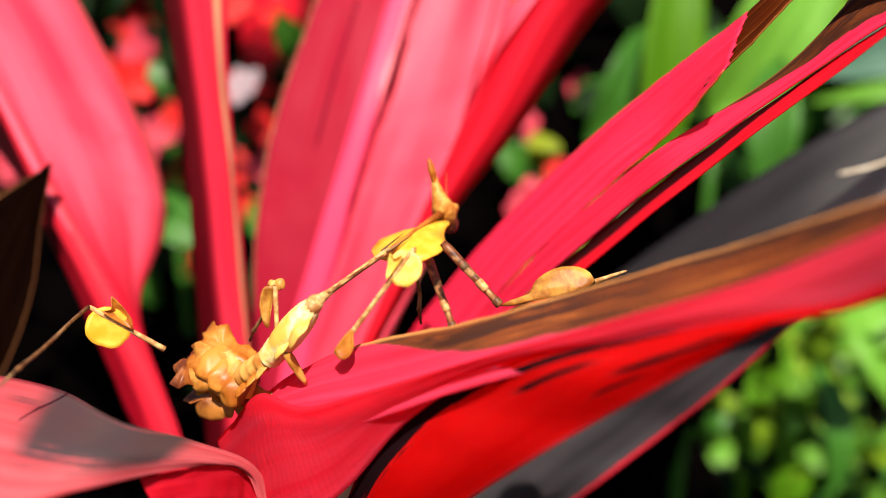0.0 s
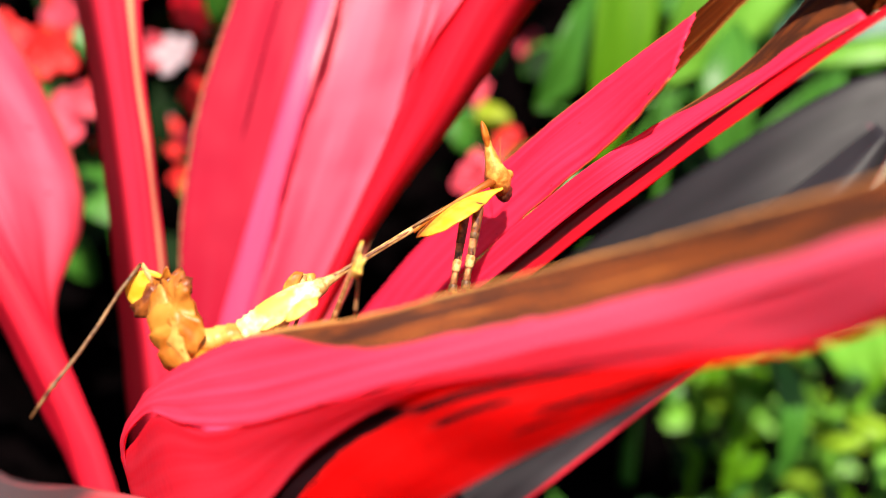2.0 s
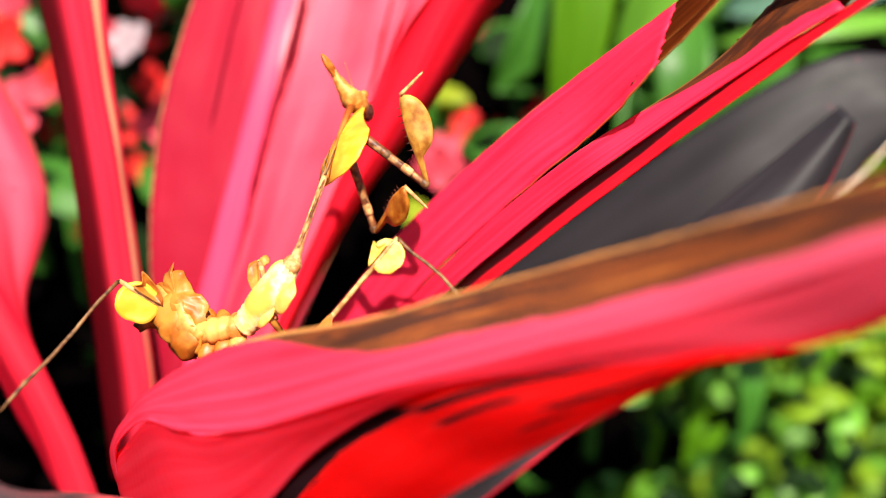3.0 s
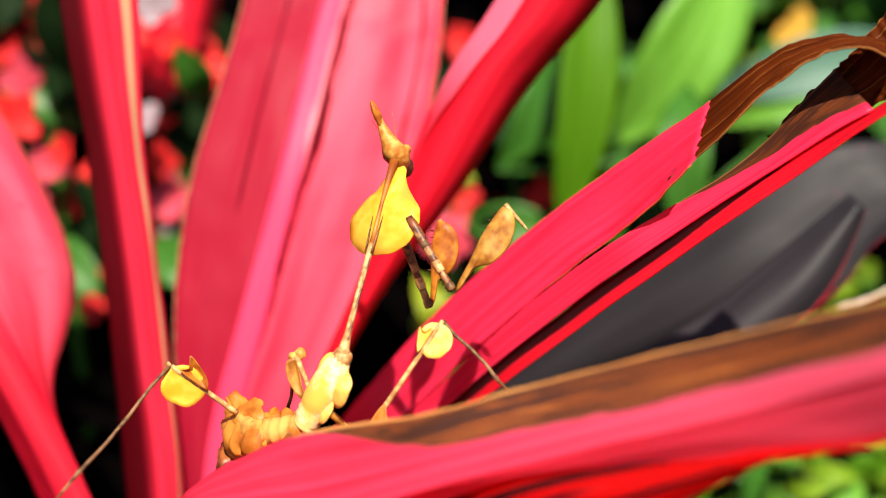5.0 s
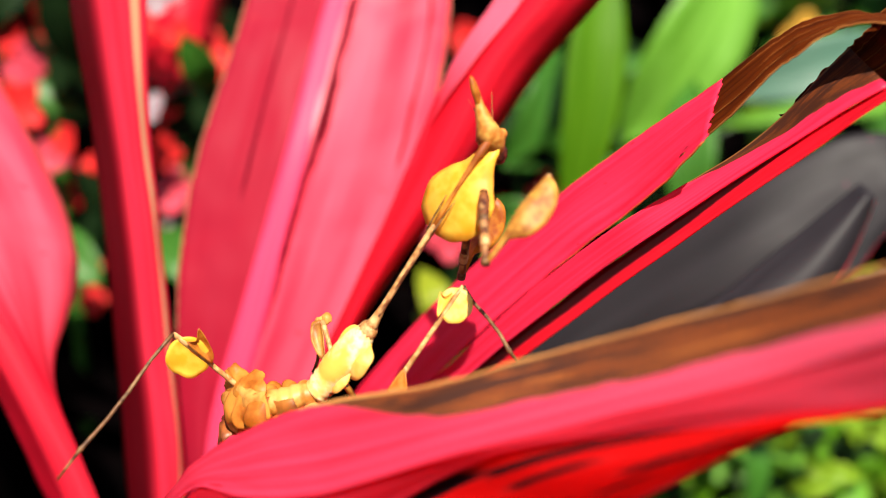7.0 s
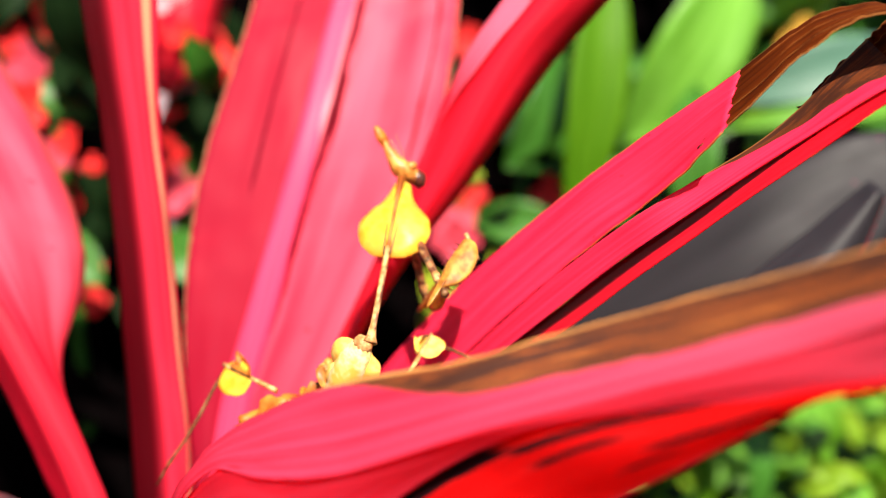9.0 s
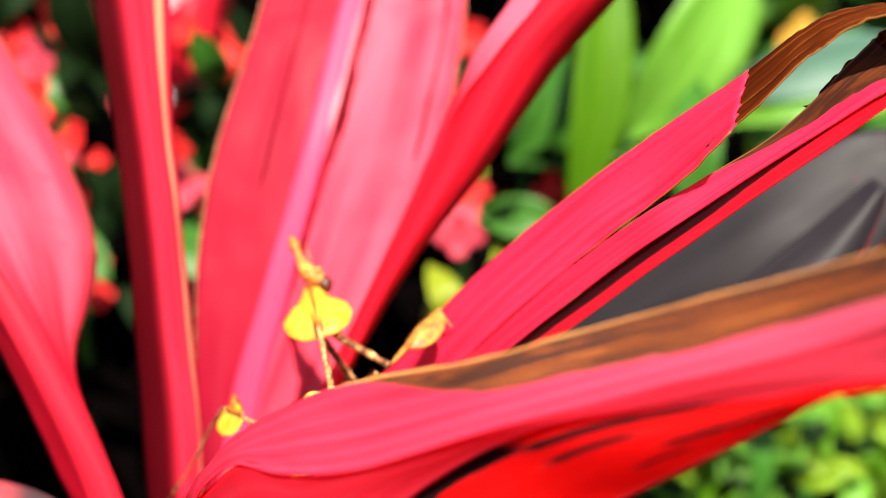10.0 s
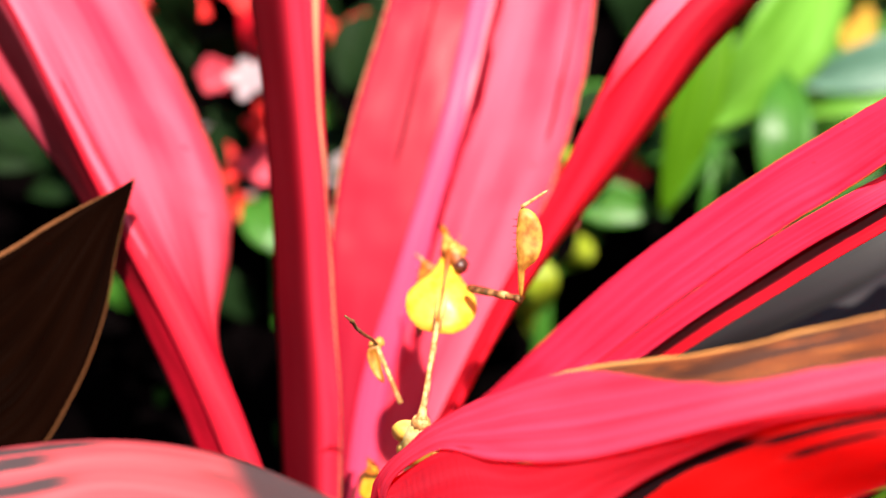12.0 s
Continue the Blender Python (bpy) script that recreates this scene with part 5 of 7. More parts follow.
    carry("abdomen", [
        (0, (-0.0536, -0.0266, 0.5436), (-0.0640, -0.0202, 0.5348), (-0.46, -0.29, 0.87)),
        (0.5, (-0.0365, -0.0388, 0.5578), (-0.0502, -0.0356, 0.5524), (-0.44, -0.30, 0.87)),
        (1, (-0.0429, -0.0246, 0.5563), (-0.0573, -0.0256, 0.5524), (-0.44, -0.28, 0.88)),
        (1.5, (-0.0466, -0.0105, 0.5517), (-0.0600, -0.0171, 0.5500), (-0.44, -0.25, 0.89)),
        (2, (-0.0397, -0.0166, 0.5568), (-0.0532, -0.0225, 0.5542), (-0.47, -0.22, 0.88)),
        (2.5, (-0.0398, -0.0179, 0.5531), (-0.0541, -0.0142, 0.5508), (-0.48, -0.20, 0.88)),
        (2.75, (-0.0397, -0.0164, 0.5547), (-0.0537, -0.0116, 0.5522), (-0.48, -0.18, 0.88)),
        (3, (-0.0397, -0.0035, 0.5529), (-0.0542, -0.0009, 0.5504), (-0.48, -0.54, 0.69)),
        (3.5, (-0.0380, -0.0159, 0.5548), (-0.0517, -0.0115, 0.5507), (-0.49, -0.55, 0.67)),
        (5.5, (-0.0351, -0.0071, 0.5509), (-0.0483, -0.0016, 0.5464), (-0.50, -0.57, 0.65)),
        (6, (-0.0363, -0.0070, 0.5516), (-0.0498, -0.0026, 0.5467), (-0.50, -0.58, 0.64)),
        (6.5, (-0.0343, -0.0080, 0.5524), (-0.0488, -0.0069, 0.5488), (-0.50, -0.58, 0.63)),
        (6.7, (-0.0334, -0.0084, 0.5517), (-0.0479, -0.0072, 0.5481), (-0.50, -0.58, 0.63)),
        (7, (-0.0338, -0.0054, 0.5529), (-0.0483, -0.0055, 0.5491), (-0.51, -0.57, 0.63)),
        (7.1, (-0.0347, -0.0046, 0.5522), (-0.0490, -0.0028, 0.5479), (-0.51, -0.57, 0.63)),
        (7.2, (-0.0360, -0.0029, 0.5505), (-0.0497, 0.0009, 0.5456), (-0.51, -0.57, 0.64)),
        (7.3, (-0.0373, -0.0023, 0.5478), (-0.0498, 0.0035, 0.5418), (-0.51, -0.57, 0.64)),
        (7.4, (-0.0377, -0.0025, 0.5457), (-0.0495, 0.0039, 0.5391), (-0.51, -0.57, 0.64)),
        (7.5, (-0.0365, -0.0027, 0.5468), (-0.0482, 0.0032, 0.5396), (-0.52, -0.56, 0.64)),
        (7.7, (-0.0341, -0.0047, 0.5492), (-0.0476, -0.0011, 0.5437), (-0.52, -0.57, 0.64)),
        (9.5, (-0.0393, 0.0292, 0.5280), (-0.0505, 0.0367, 0.5215), (-0.02, -0.92, 0.49)),
        (10, (-0.0470, 0.0247, 0.5203), (-0.0582, 0.0313, 0.5130), (-0.03, -0.92, 0.50)),
        (10.5, (-0.0455, 0.0233, 0.5271), (-0.0541, 0.0302, 0.5169), (-0.02, -0.92, 0.49)),
        (11, (-0.0471, 0.0271, 0.5209), (-0.0557, 0.0354, 0.5117), (-0.03, -0.91, 0.50)),
        (11.5, (-0.0581, 0.0223, 0.5132), (-0.0556, 0.0315, 0.5016), (-0.07, -0.92, 0.49)),
        (12, (-0.0653, 0.0255, 0.5063), (-0.0612, 0.0328, 0.4938), (-0.05, -0.91, 0.51)),
    ])
    carry("abdomen_end", [
        (0, (-0.0640, -0.0202, 0.5348), (-0.0819, -0.0148, 0.5418), (-0.46, -0.29, 0.87)),
        (0.5, (-0.0502, -0.0356, 0.5524), (-0.0586, -0.0240, 0.5664), (-0.44, -0.30, 0.87)),
        (1, (-0.0573, -0.0256, 0.5524), (-0.0718, -0.0164, 0.5626), (-0.44, -0.28, 0.88)),
        (1.5, (-0.0600, -0.0171, 0.5500), (-0.0659, -0.0140, 0.5689), (-0.44, -0.25, 0.89)),
        (2, (-0.0532, -0.0225, 0.5542), (-0.0612, -0.0158, 0.5713), (-0.47, -0.22, 0.88)),
        (2.5, (-0.0541, -0.0142, 0.5508), (-0.0634, -0.0005, 0.5620), (-0.48, -0.20, 0.88)),
        (2.75, (-0.0537, -0.0116, 0.5522), (-0.0656, 0.0010, 0.5622), (-0.48, -0.18, 0.88)),
        (3, (-0.0542, -0.0009, 0.5504), (-0.0680, 0.0101, 0.5598), (-0.48, -0.54, 0.69)),
        (3.5, (-0.0517, -0.0115, 0.5507), (-0.0648, 0.0032, 0.5540), (-0.49, -0.55, 0.67)),
        (5.5, (-0.0483, -0.0016, 0.5464), (-0.0613, 0.0122, 0.5400), (-0.50, -0.57, 0.65)),
        (6, (-0.0498, -0.0026, 0.5467), (-0.0625, 0.0115, 0.5402), (-0.50, -0.58, 0.64)),
        (6.5, (-0.0488, -0.0069, 0.5488), (-0.0625, 0.0067, 0.5435), (-0.50, -0.58, 0.63)),
        (6.7, (-0.0479, -0.0072, 0.5481), (-0.0614, 0.0066, 0.5428), (-0.50, -0.58, 0.63)),
        (7, (-0.0483, -0.0055, 0.5491), (-0.0616, 0.0083, 0.5436), (-0.51, -0.57, 0.63)),
        (7.1, (-0.0490, -0.0028, 0.5479), (-0.0619, 0.0113, 0.5424), (-0.51, -0.57, 0.63)),
        (7.2, (-0.0497, 0.0009, 0.5456), (-0.0626, 0.0149, 0.5394), (-0.51, -0.57, 0.64)),
        (7.3, (-0.0498, 0.0035, 0.5418), (-0.0627, 0.0169, 0.5345), (-0.51, -0.57, 0.64)),
        (7.4, (-0.0495, 0.0039, 0.5391), (-0.0622, 0.0174, 0.5314), (-0.51, -0.57, 0.64)),
        (7.5, (-0.0482, 0.0032, 0.5396), (-0.0610, 0.0168, 0.5324), (-0.52, -0.56, 0.64)),
        (7.7, (-0.0476, -0.0011, 0.5437), (-0.0602, 0.0127, 0.5366), (-0.52, -0.57, 0.64)),
        (9.5, (-0.0505, 0.0367, 0.5215), (-0.0603, 0.0411, 0.5046), (-0.02, -0.92, 0.49)),
        (10, (-0.0582, 0.0313, 0.5130), (-0.0683, 0.0364, 0.4964), (-0.03, -0.92, 0.50)),
        (10.5, (-0.0541, 0.0302, 0.5169), (-0.0627, 0.0395, 0.5015), (-0.02, -0.92, 0.49)),
        (11, (-0.0557, 0.0354, 0.5117), (-0.0638, 0.0425, 0.4949), (-0.03, -0.91, 0.50)),
        (11.5, (-0.0556, 0.0315, 0.5016), (-0.0509, 0.0421, 0.4853), (-0.07, -0.92, 0.49)),
        (12, (-0.0612, 0.0328, 0.4938), (-0.0558, 0.0425, 0.4772), (-0.05, -0.91, 0.51)),
    ])
    carry("thorax", [
        (0, (-0.0536, -0.0266, 0.5436), (-0.0384, -0.0325, 0.5612), (-0.46, -0.29, 0.87)),
        (0.5, (-0.0365, -0.0388, 0.5578), (-0.0177, -0.0287, 0.5687), (-0.44, -0.30, 0.87)),
        (1, (-0.0429, -0.0246, 0.5563), (-0.0259, -0.0139, 0.5695), (-0.44, -0.28, 0.88)),
        (1.5, (-0.0466, -0.0105, 0.5517), (-0.0283, -0.0041, 0.5660), (-0.44, -0.25, 0.89)),
        (2, (-0.0397, -0.0166, 0.5568), (-0.0202, -0.0069, 0.5668), (-0.47, -0.22, 0.88)),
        (2.5, (-0.0398, -0.0179, 0.5531), (-0.0203, -0.0089, 0.5639), (-0.48, -0.20, 0.88)),
        (2.75, (-0.0397, -0.0164, 0.5547), (-0.0217, -0.0072, 0.5677), (-0.48, -0.18, 0.88)),
        (3, (-0.0397, -0.0035, 0.5529), (-0.0246, -0.0054, 0.5715), (-0.48, -0.54, 0.69)),
        (3.5, (-0.0380, -0.0159, 0.5548), (-0.0257, -0.0117, 0.5749), (-0.49, -0.55, 0.67)),
        (5.5, (-0.0351, -0.0071, 0.5509), (-0.0237, -0.0105, 0.5717), (-0.50, -0.57, 0.65)),
        (6, (-0.0363, -0.0070, 0.5516), (-0.0240, -0.0096, 0.5720), (-0.50, -0.58, 0.64)),
        (6.5, (-0.0343, -0.0080, 0.5524), (-0.0190, -0.0088, 0.5708), (-0.50, -0.58, 0.63)),
        (6.7, (-0.0334, -0.0084, 0.5517), (-0.0179, -0.0085, 0.5701), (-0.50, -0.58, 0.63)),
        (7, (-0.0338, -0.0054, 0.5529), (-0.0188, -0.0075, 0.5716), (-0.51, -0.57, 0.63)),
        (7.1, (-0.0347, -0.0046, 0.5522), (-0.0207, -0.0074, 0.5715), (-0.51, -0.57, 0.63)),
        (7.2, (-0.0360, -0.0029, 0.5505), (-0.0240, -0.0073, 0.5708), (-0.51, -0.57, 0.64)),
        (7.3, (-0.0373, -0.0023, 0.5478), (-0.0270, -0.0076, 0.5688), (-0.51, -0.57, 0.64)),
        (7.4, (-0.0377, -0.0025, 0.5457), (-0.0277, -0.0079, 0.5668), (-0.51, -0.57, 0.64)),
        (7.5, (-0.0365, -0.0027, 0.5468), (-0.0266, -0.0075, 0.5681), (-0.52, -0.56, 0.64)),
        (7.7, (-0.0341, -0.0047, 0.5492), (-0.0204, -0.0075, 0.5687), (-0.52, -0.57, 0.64)),
        (9.5, (-0.0393, 0.0292, 0.5280), (-0.0314, 0.0200, 0.5487), (-0.02, -0.92, 0.49)),
        (10, (-0.0470, 0.0247, 0.5203), (-0.0391, 0.0145, 0.5406), (-0.03, -0.92, 0.50)),
        (10.5, (-0.0455, 0.0233, 0.5271), (-0.0400, 0.0144, 0.5487), (-0.02, -0.92, 0.49)),
        (11, (-0.0471, 0.0271, 0.5209), (-0.0406, 0.0161, 0.5412), (-0.03, -0.91, 0.50)),
        (11.5, (-0.0581, 0.0223, 0.5132), (-0.0576, 0.0105, 0.5341), (-0.07, -0.92, 0.49)),
        (12, (-0.0653, 0.0255, 0.5063), (-0.0644, 0.0136, 0.5271), (-0.05, -0.91, 0.51)),
    ])
    carry("prothorax", [
        (0, (-0.0384, -0.0325, 0.5612), (-0.0103, 0.0151, 0.5771), (-0.24, -0.47, 0.85)),
        (0.5, (-0.0177, -0.0287, 0.5687), (0.0147, 0.0157, 0.5856), (-0.43, -0.04, 0.87)),
        (1, (-0.0259, -0.0139, 0.5695), (0.0046, 0.0318, 0.5862), (-0.42, -0.02, 0.88)),
        (1.5, (-0.0283, -0.0041, 0.5660), (0.0075, 0.0383, 0.5809), (-0.42, 0.00, 0.88)),
        (2, (-0.0202, -0.0069, 0.5668), (0.0246, 0.0215, 0.5892), (-0.45, 0.04, 0.86)),
        (2.5, (-0.0203, -0.0089, 0.5639), (0.0203, 0.0275, 0.5821), (-0.45, 0.05, 0.86)),
        (2.75, (-0.0217, -0.0072, 0.5677), (0.0139, 0.0241, 0.6002), (-0.44, 0.07, 0.86)),
        (3, (-0.0246, -0.0054, 0.5715), (-0.0120, 0.0388, 0.6060), (-0.73, -0.30, 0.62)),
        (3.5, (-0.0257, -0.0117, 0.5749), (-0.0131, 0.0198, 0.6214), (-0.44, -0.69, 0.50)),
        (5.5, (-0.0237, -0.0105, 0.5717), (-0.0098, 0.0213, 0.6176), (-0.46, -0.71, 0.47)),
        (6, (-0.0240, -0.0096, 0.5720), (-0.0061, 0.0231, 0.6158), (-0.45, -0.72, 0.47)),
        (6.5, (-0.0190, -0.0088, 0.5708), (0.0096, -0.0045, 0.6205), (-0.45, -0.72, 0.46)),
        (6.7, (-0.0179, -0.0085, 0.5701), (0.0128, -0.0049, 0.6186), (-0.45, -0.72, 0.46)),
        (7, (-0.0188, -0.0075, 0.5716), (0.0120, -0.0045, 0.6200), (-0.46, -0.71, 0.46)),
        (7.1, (-0.0207, -0.0074, 0.5715), (0.0060, -0.0032, 0.6222), (-0.46, -0.71, 0.46)),
        (7.2, (-0.0240, -0.0073, 0.5708), (-0.0110, 0.0223, 0.6183), (-0.46, -0.71, 0.46)),
        (7.3, (-0.0270, -0.0076, 0.5688), (-0.0285, 0.0327, 0.6098), (-0.47, -0.71, 0.46)),
        (7.4, (-0.0277, -0.0079, 0.5668), (-0.0344, 0.0373, 0.6017), (-0.47, -0.71, 0.46)),
        (7.5, (-0.0266, -0.0075, 0.5681), (-0.0247, 0.0316, 0.6102), (-0.47, -0.71, 0.46)),
        (7.7, (-0.0204, -0.0075, 0.5687), (-0.0020, 0.0099, 0.6203), (-0.47, -0.71, 0.46)),
        (9.5, (-0.0314, 0.0200, 0.5487), (-0.0344, 0.0676, 0.5809), (-0.02, -0.91, 0.54)),
        (10, (-0.0391, 0.0145, 0.5406), (-0.0509, 0.0659, 0.5634), (-0.03, -0.91, 0.55)),
        (10.5, (-0.0400, 0.0144, 0.5487), (-0.0403, 0.0635, 0.5785), (-0.02, -0.91, 0.54)),
        (11, (-0.0406, 0.0161, 0.5412), (-0.0447, 0.0609, 0.5770), (-0.03, -0.90, 0.55)),
        (11.5, (-0.0576, 0.0105, 0.5341), (-0.0534, 0.0400, 0.5832), (-0.07, -0.91, 0.54)),
        (12, (-0.0644, 0.0136, 0.5271), (-0.0564, 0.0524, 0.5688), (-0.05, -0.90, 0.56)),
    ])
    carry("head", [
        (0, (-0.0103, 0.0151, 0.5771), (-0.0146, 0.0162, 0.5930), (0.92, -0.11, -0.07)),
        (0.5, (0.0147, 0.0157, 0.5856), (0.0108, 0.0164, 0.6016), (0.92, -0.08, -0.08)),
        (1, (0.0046, 0.0318, 0.5862), (0.0021, 0.0330, 0.6025), (0.92, -0.11, -0.09)),
        (1.5, (0.0075, 0.0383, 0.5809), (0.0035, 0.0404, 0.5967), (0.91, -0.12, -0.09)),
        (2, (0.0246, 0.0215, 0.5892), (0.0204, 0.0234, 0.6050), (0.91, -0.15, -0.06)),
        (2.5, (0.0203, 0.0275, 0.5821), (0.0136, 0.0336, 0.5959), (0.91, -0.18, -0.05)),
        (2.75, (0.0139, 0.0241, 0.6002), (0.0049, 0.0327, 0.6111), (0.91, -0.19, -0.05)),
        (3, (-0.0120, 0.0388, 0.6060), (-0.0203, 0.0390, 0.6203), (0.90, -0.21, -0.06)),
        (3.5, (-0.0131, 0.0198, 0.6214), (-0.0203, 0.0202, 0.6362), (0.90, -0.22, -0.06)),
        (5.5, (-0.0098, 0.0213, 0.6176), (-0.0160, 0.0222, 0.6329), (0.90, -0.23, -0.06)),
        (6, (-0.0061, 0.0231, 0.6158), (-0.0125, 0.0240, 0.6309), (0.90, -0.22, -0.06)),
        (6.5, (0.0096, -0.0045, 0.6205), (0.0038, -0.0037, 0.6360), (0.90, -0.22, -0.06)),
        (6.7, (0.0128, -0.0049, 0.6186), (0.0076, -0.0038, 0.6342), (0.90, -0.22, -0.06)),
        (7, (0.0120, -0.0045, 0.6200), (0.0072, -0.0037, 0.6358), (0.90, -0.23, -0.05)),
        (7.1, (0.0060, -0.0032, 0.6222), (-0.0001, 0.0020, 0.6366), (0.90, -0.23, -0.05)),
        (7.2, (-0.0110, 0.0223, 0.6183), (-0.0174, 0.0228, 0.6335), (0.90, -0.23, -0.05)),
        (7.3, (-0.0285, 0.0327, 0.6098), (-0.0346, 0.0333, 0.6251), (0.90, -0.23, -0.05)),
        (7.4, (-0.0344, 0.0373, 0.6017), (-0.0380, 0.0385, 0.6178), (0.89, -0.24, -0.05)),
        (7.5, (-0.0247, 0.0316, 0.6102), (-0.0308, 0.0323, 0.6255), (0.89, -0.24, -0.05)),
        (7.7, (-0.0020, 0.0099, 0.6203), (-0.0084, 0.0117, 0.6354), (0.89, -0.24, -0.05)),
        (9.5, (-0.0344, 0.0676, 0.5809), (-0.0415, 0.0713, 0.5953), (0.28, -0.95, -0.12)),
        (10, (-0.0509, 0.0659, 0.5634), (-0.0574, 0.0745, 0.5759), (0.28, -0.95, -0.11)),
        (10.5, (-0.0403, 0.0635, 0.5785), (-0.0449, 0.0701, 0.5930), (0.29, -0.95, -0.11)),
        (11, (-0.0447, 0.0609, 0.5770), (-0.0506, 0.0671, 0.5911), (0.28, -0.95, -0.10)),
        (11.5, (-0.0534, 0.0400, 0.5832), (-0.0546, 0.0554, 0.5890), (0.25, -0.96, -0.11)),
        (12, (-0.0564, 0.0524, 0.5688), (-0.0579, 0.0682, 0.5734), (0.27, -0.95, -0.08)),
    ])
    carry("mid_right_femur", [
        (0, (-0.0326, -0.0367, 0.5485), (-0.0121, -0.0346, 0.5761), (-0.09, -0.94, 0.49)),
        (0.5, (-0.0150, -0.0359, 0.5534), (-0.0021, -0.0419, 0.5849), (1.02, -0.01, 0.16)),
        (1, (-0.0222, -0.0195, 0.5560), (-0.0102, -0.0389, 0.5818), (1.02, -0.04, 0.15)),
        (1.5, (-0.0251, -0.0083, 0.5504), (-0.0108, -0.0261, 0.5762), (1.02, -0.06, 0.15)),
        (2, (-0.0184, -0.0137, 0.5541), (-0.0060, -0.0281, 0.5829), (1.01, -0.08, 0.19)),
        (2.5, (-0.0167, -0.0183, 0.5529), (0.0050, -0.0107, 0.5787), (-0.15, -0.90, 0.55)),
        (2.75, (-0.0170, -0.0173, 0.5543), (0.0019, -0.0095, 0.5821), (-0.16, -0.89, 0.56)),
        (3, (-0.0199, -0.0113, 0.5523), (0.0025, -0.0038, 0.5774), (-0.18, -0.88, 0.57)),
        (3.5, (-0.0197, -0.0202, 0.5566), (0.0007, -0.0123, 0.5832), (-0.19, -0.89, 0.55)),
        (5.5, (-0.0171, -0.0152, 0.5526), (0.0026, -0.0078, 0.5800), (-0.21, -0.91, 0.51)),
        (6, (-0.0177, -0.0144, 0.5531), (0.0024, -0.0075, 0.5803), (-0.20, -0.91, 0.51)),
        (6.5, (-0.0140, -0.0142, 0.5542), (0.0056, -0.0075, 0.5818), (-0.20, -0.92, 0.50)),
        (6.7, (-0.0132, -0.0142, 0.5535), (0.0063, -0.0077, 0.5812), (-0.20, -0.91, 0.50)),
        (7, (-0.0141, -0.0124, 0.5547), (0.0054, -0.0061, 0.5824), (-0.21, -0.91, 0.50)),
        (7.1, (-0.0152, -0.0119, 0.5545), (0.0044, -0.0056, 0.5822), (-0.21, -0.91, 0.50)),
        (7.2, (-0.0168, -0.0110, 0.5536), (0.0031, -0.0048, 0.5811), (-0.22, -0.91, 0.50)),
        (7.3, (-0.0182, -0.0108, 0.5516), (0.0019, -0.0045, 0.5789), (-0.22, -0.91, 0.50)),
        (7.4, (-0.0185, -0.0111, 0.5497), (0.0018, -0.0047, 0.5769), (-0.22, -0.91, 0.51)),
        (7.5, (-0.0181, -0.0111, 0.5511), (0.0021, -0.0047, 0.5783), (-0.22, -0.91, 0.51)),
        (7.7, (-0.0140, -0.0121, 0.5519), (0.0058, -0.0059, 0.5794), (-0.22, -0.91, 0.51)),
        (9.5, (-0.0284, 0.0141, 0.5288), (-0.0183, 0.0456, 0.5387), (-0.22, -0.92, 0.49)),
        (10, (-0.0359, 0.0091, 0.5218), (-0.0267, 0.0412, 0.5306), (-0.23, -0.91, 0.50)),
        (10.5, (-0.0336, 0.0084, 0.5302), (-0.0238, 0.0411, 0.5354), (-0.22, -0.92, 0.49)),
        (11, (-0.0350, 0.0105, 0.5221), (-0.0276, 0.0442, 0.5235), (-0.23, -0.91, 0.50)),
        (11.5, (-0.0506, 0.0056, 0.5160), (-0.0379, 0.0377, 0.5163), (-0.27, -0.91, 0.48)),
        (12, (-0.0586, 0.0089, 0.5090), (-0.0427, 0.0395, 0.5085), (-0.25, -0.90, 0.50)),
    ])
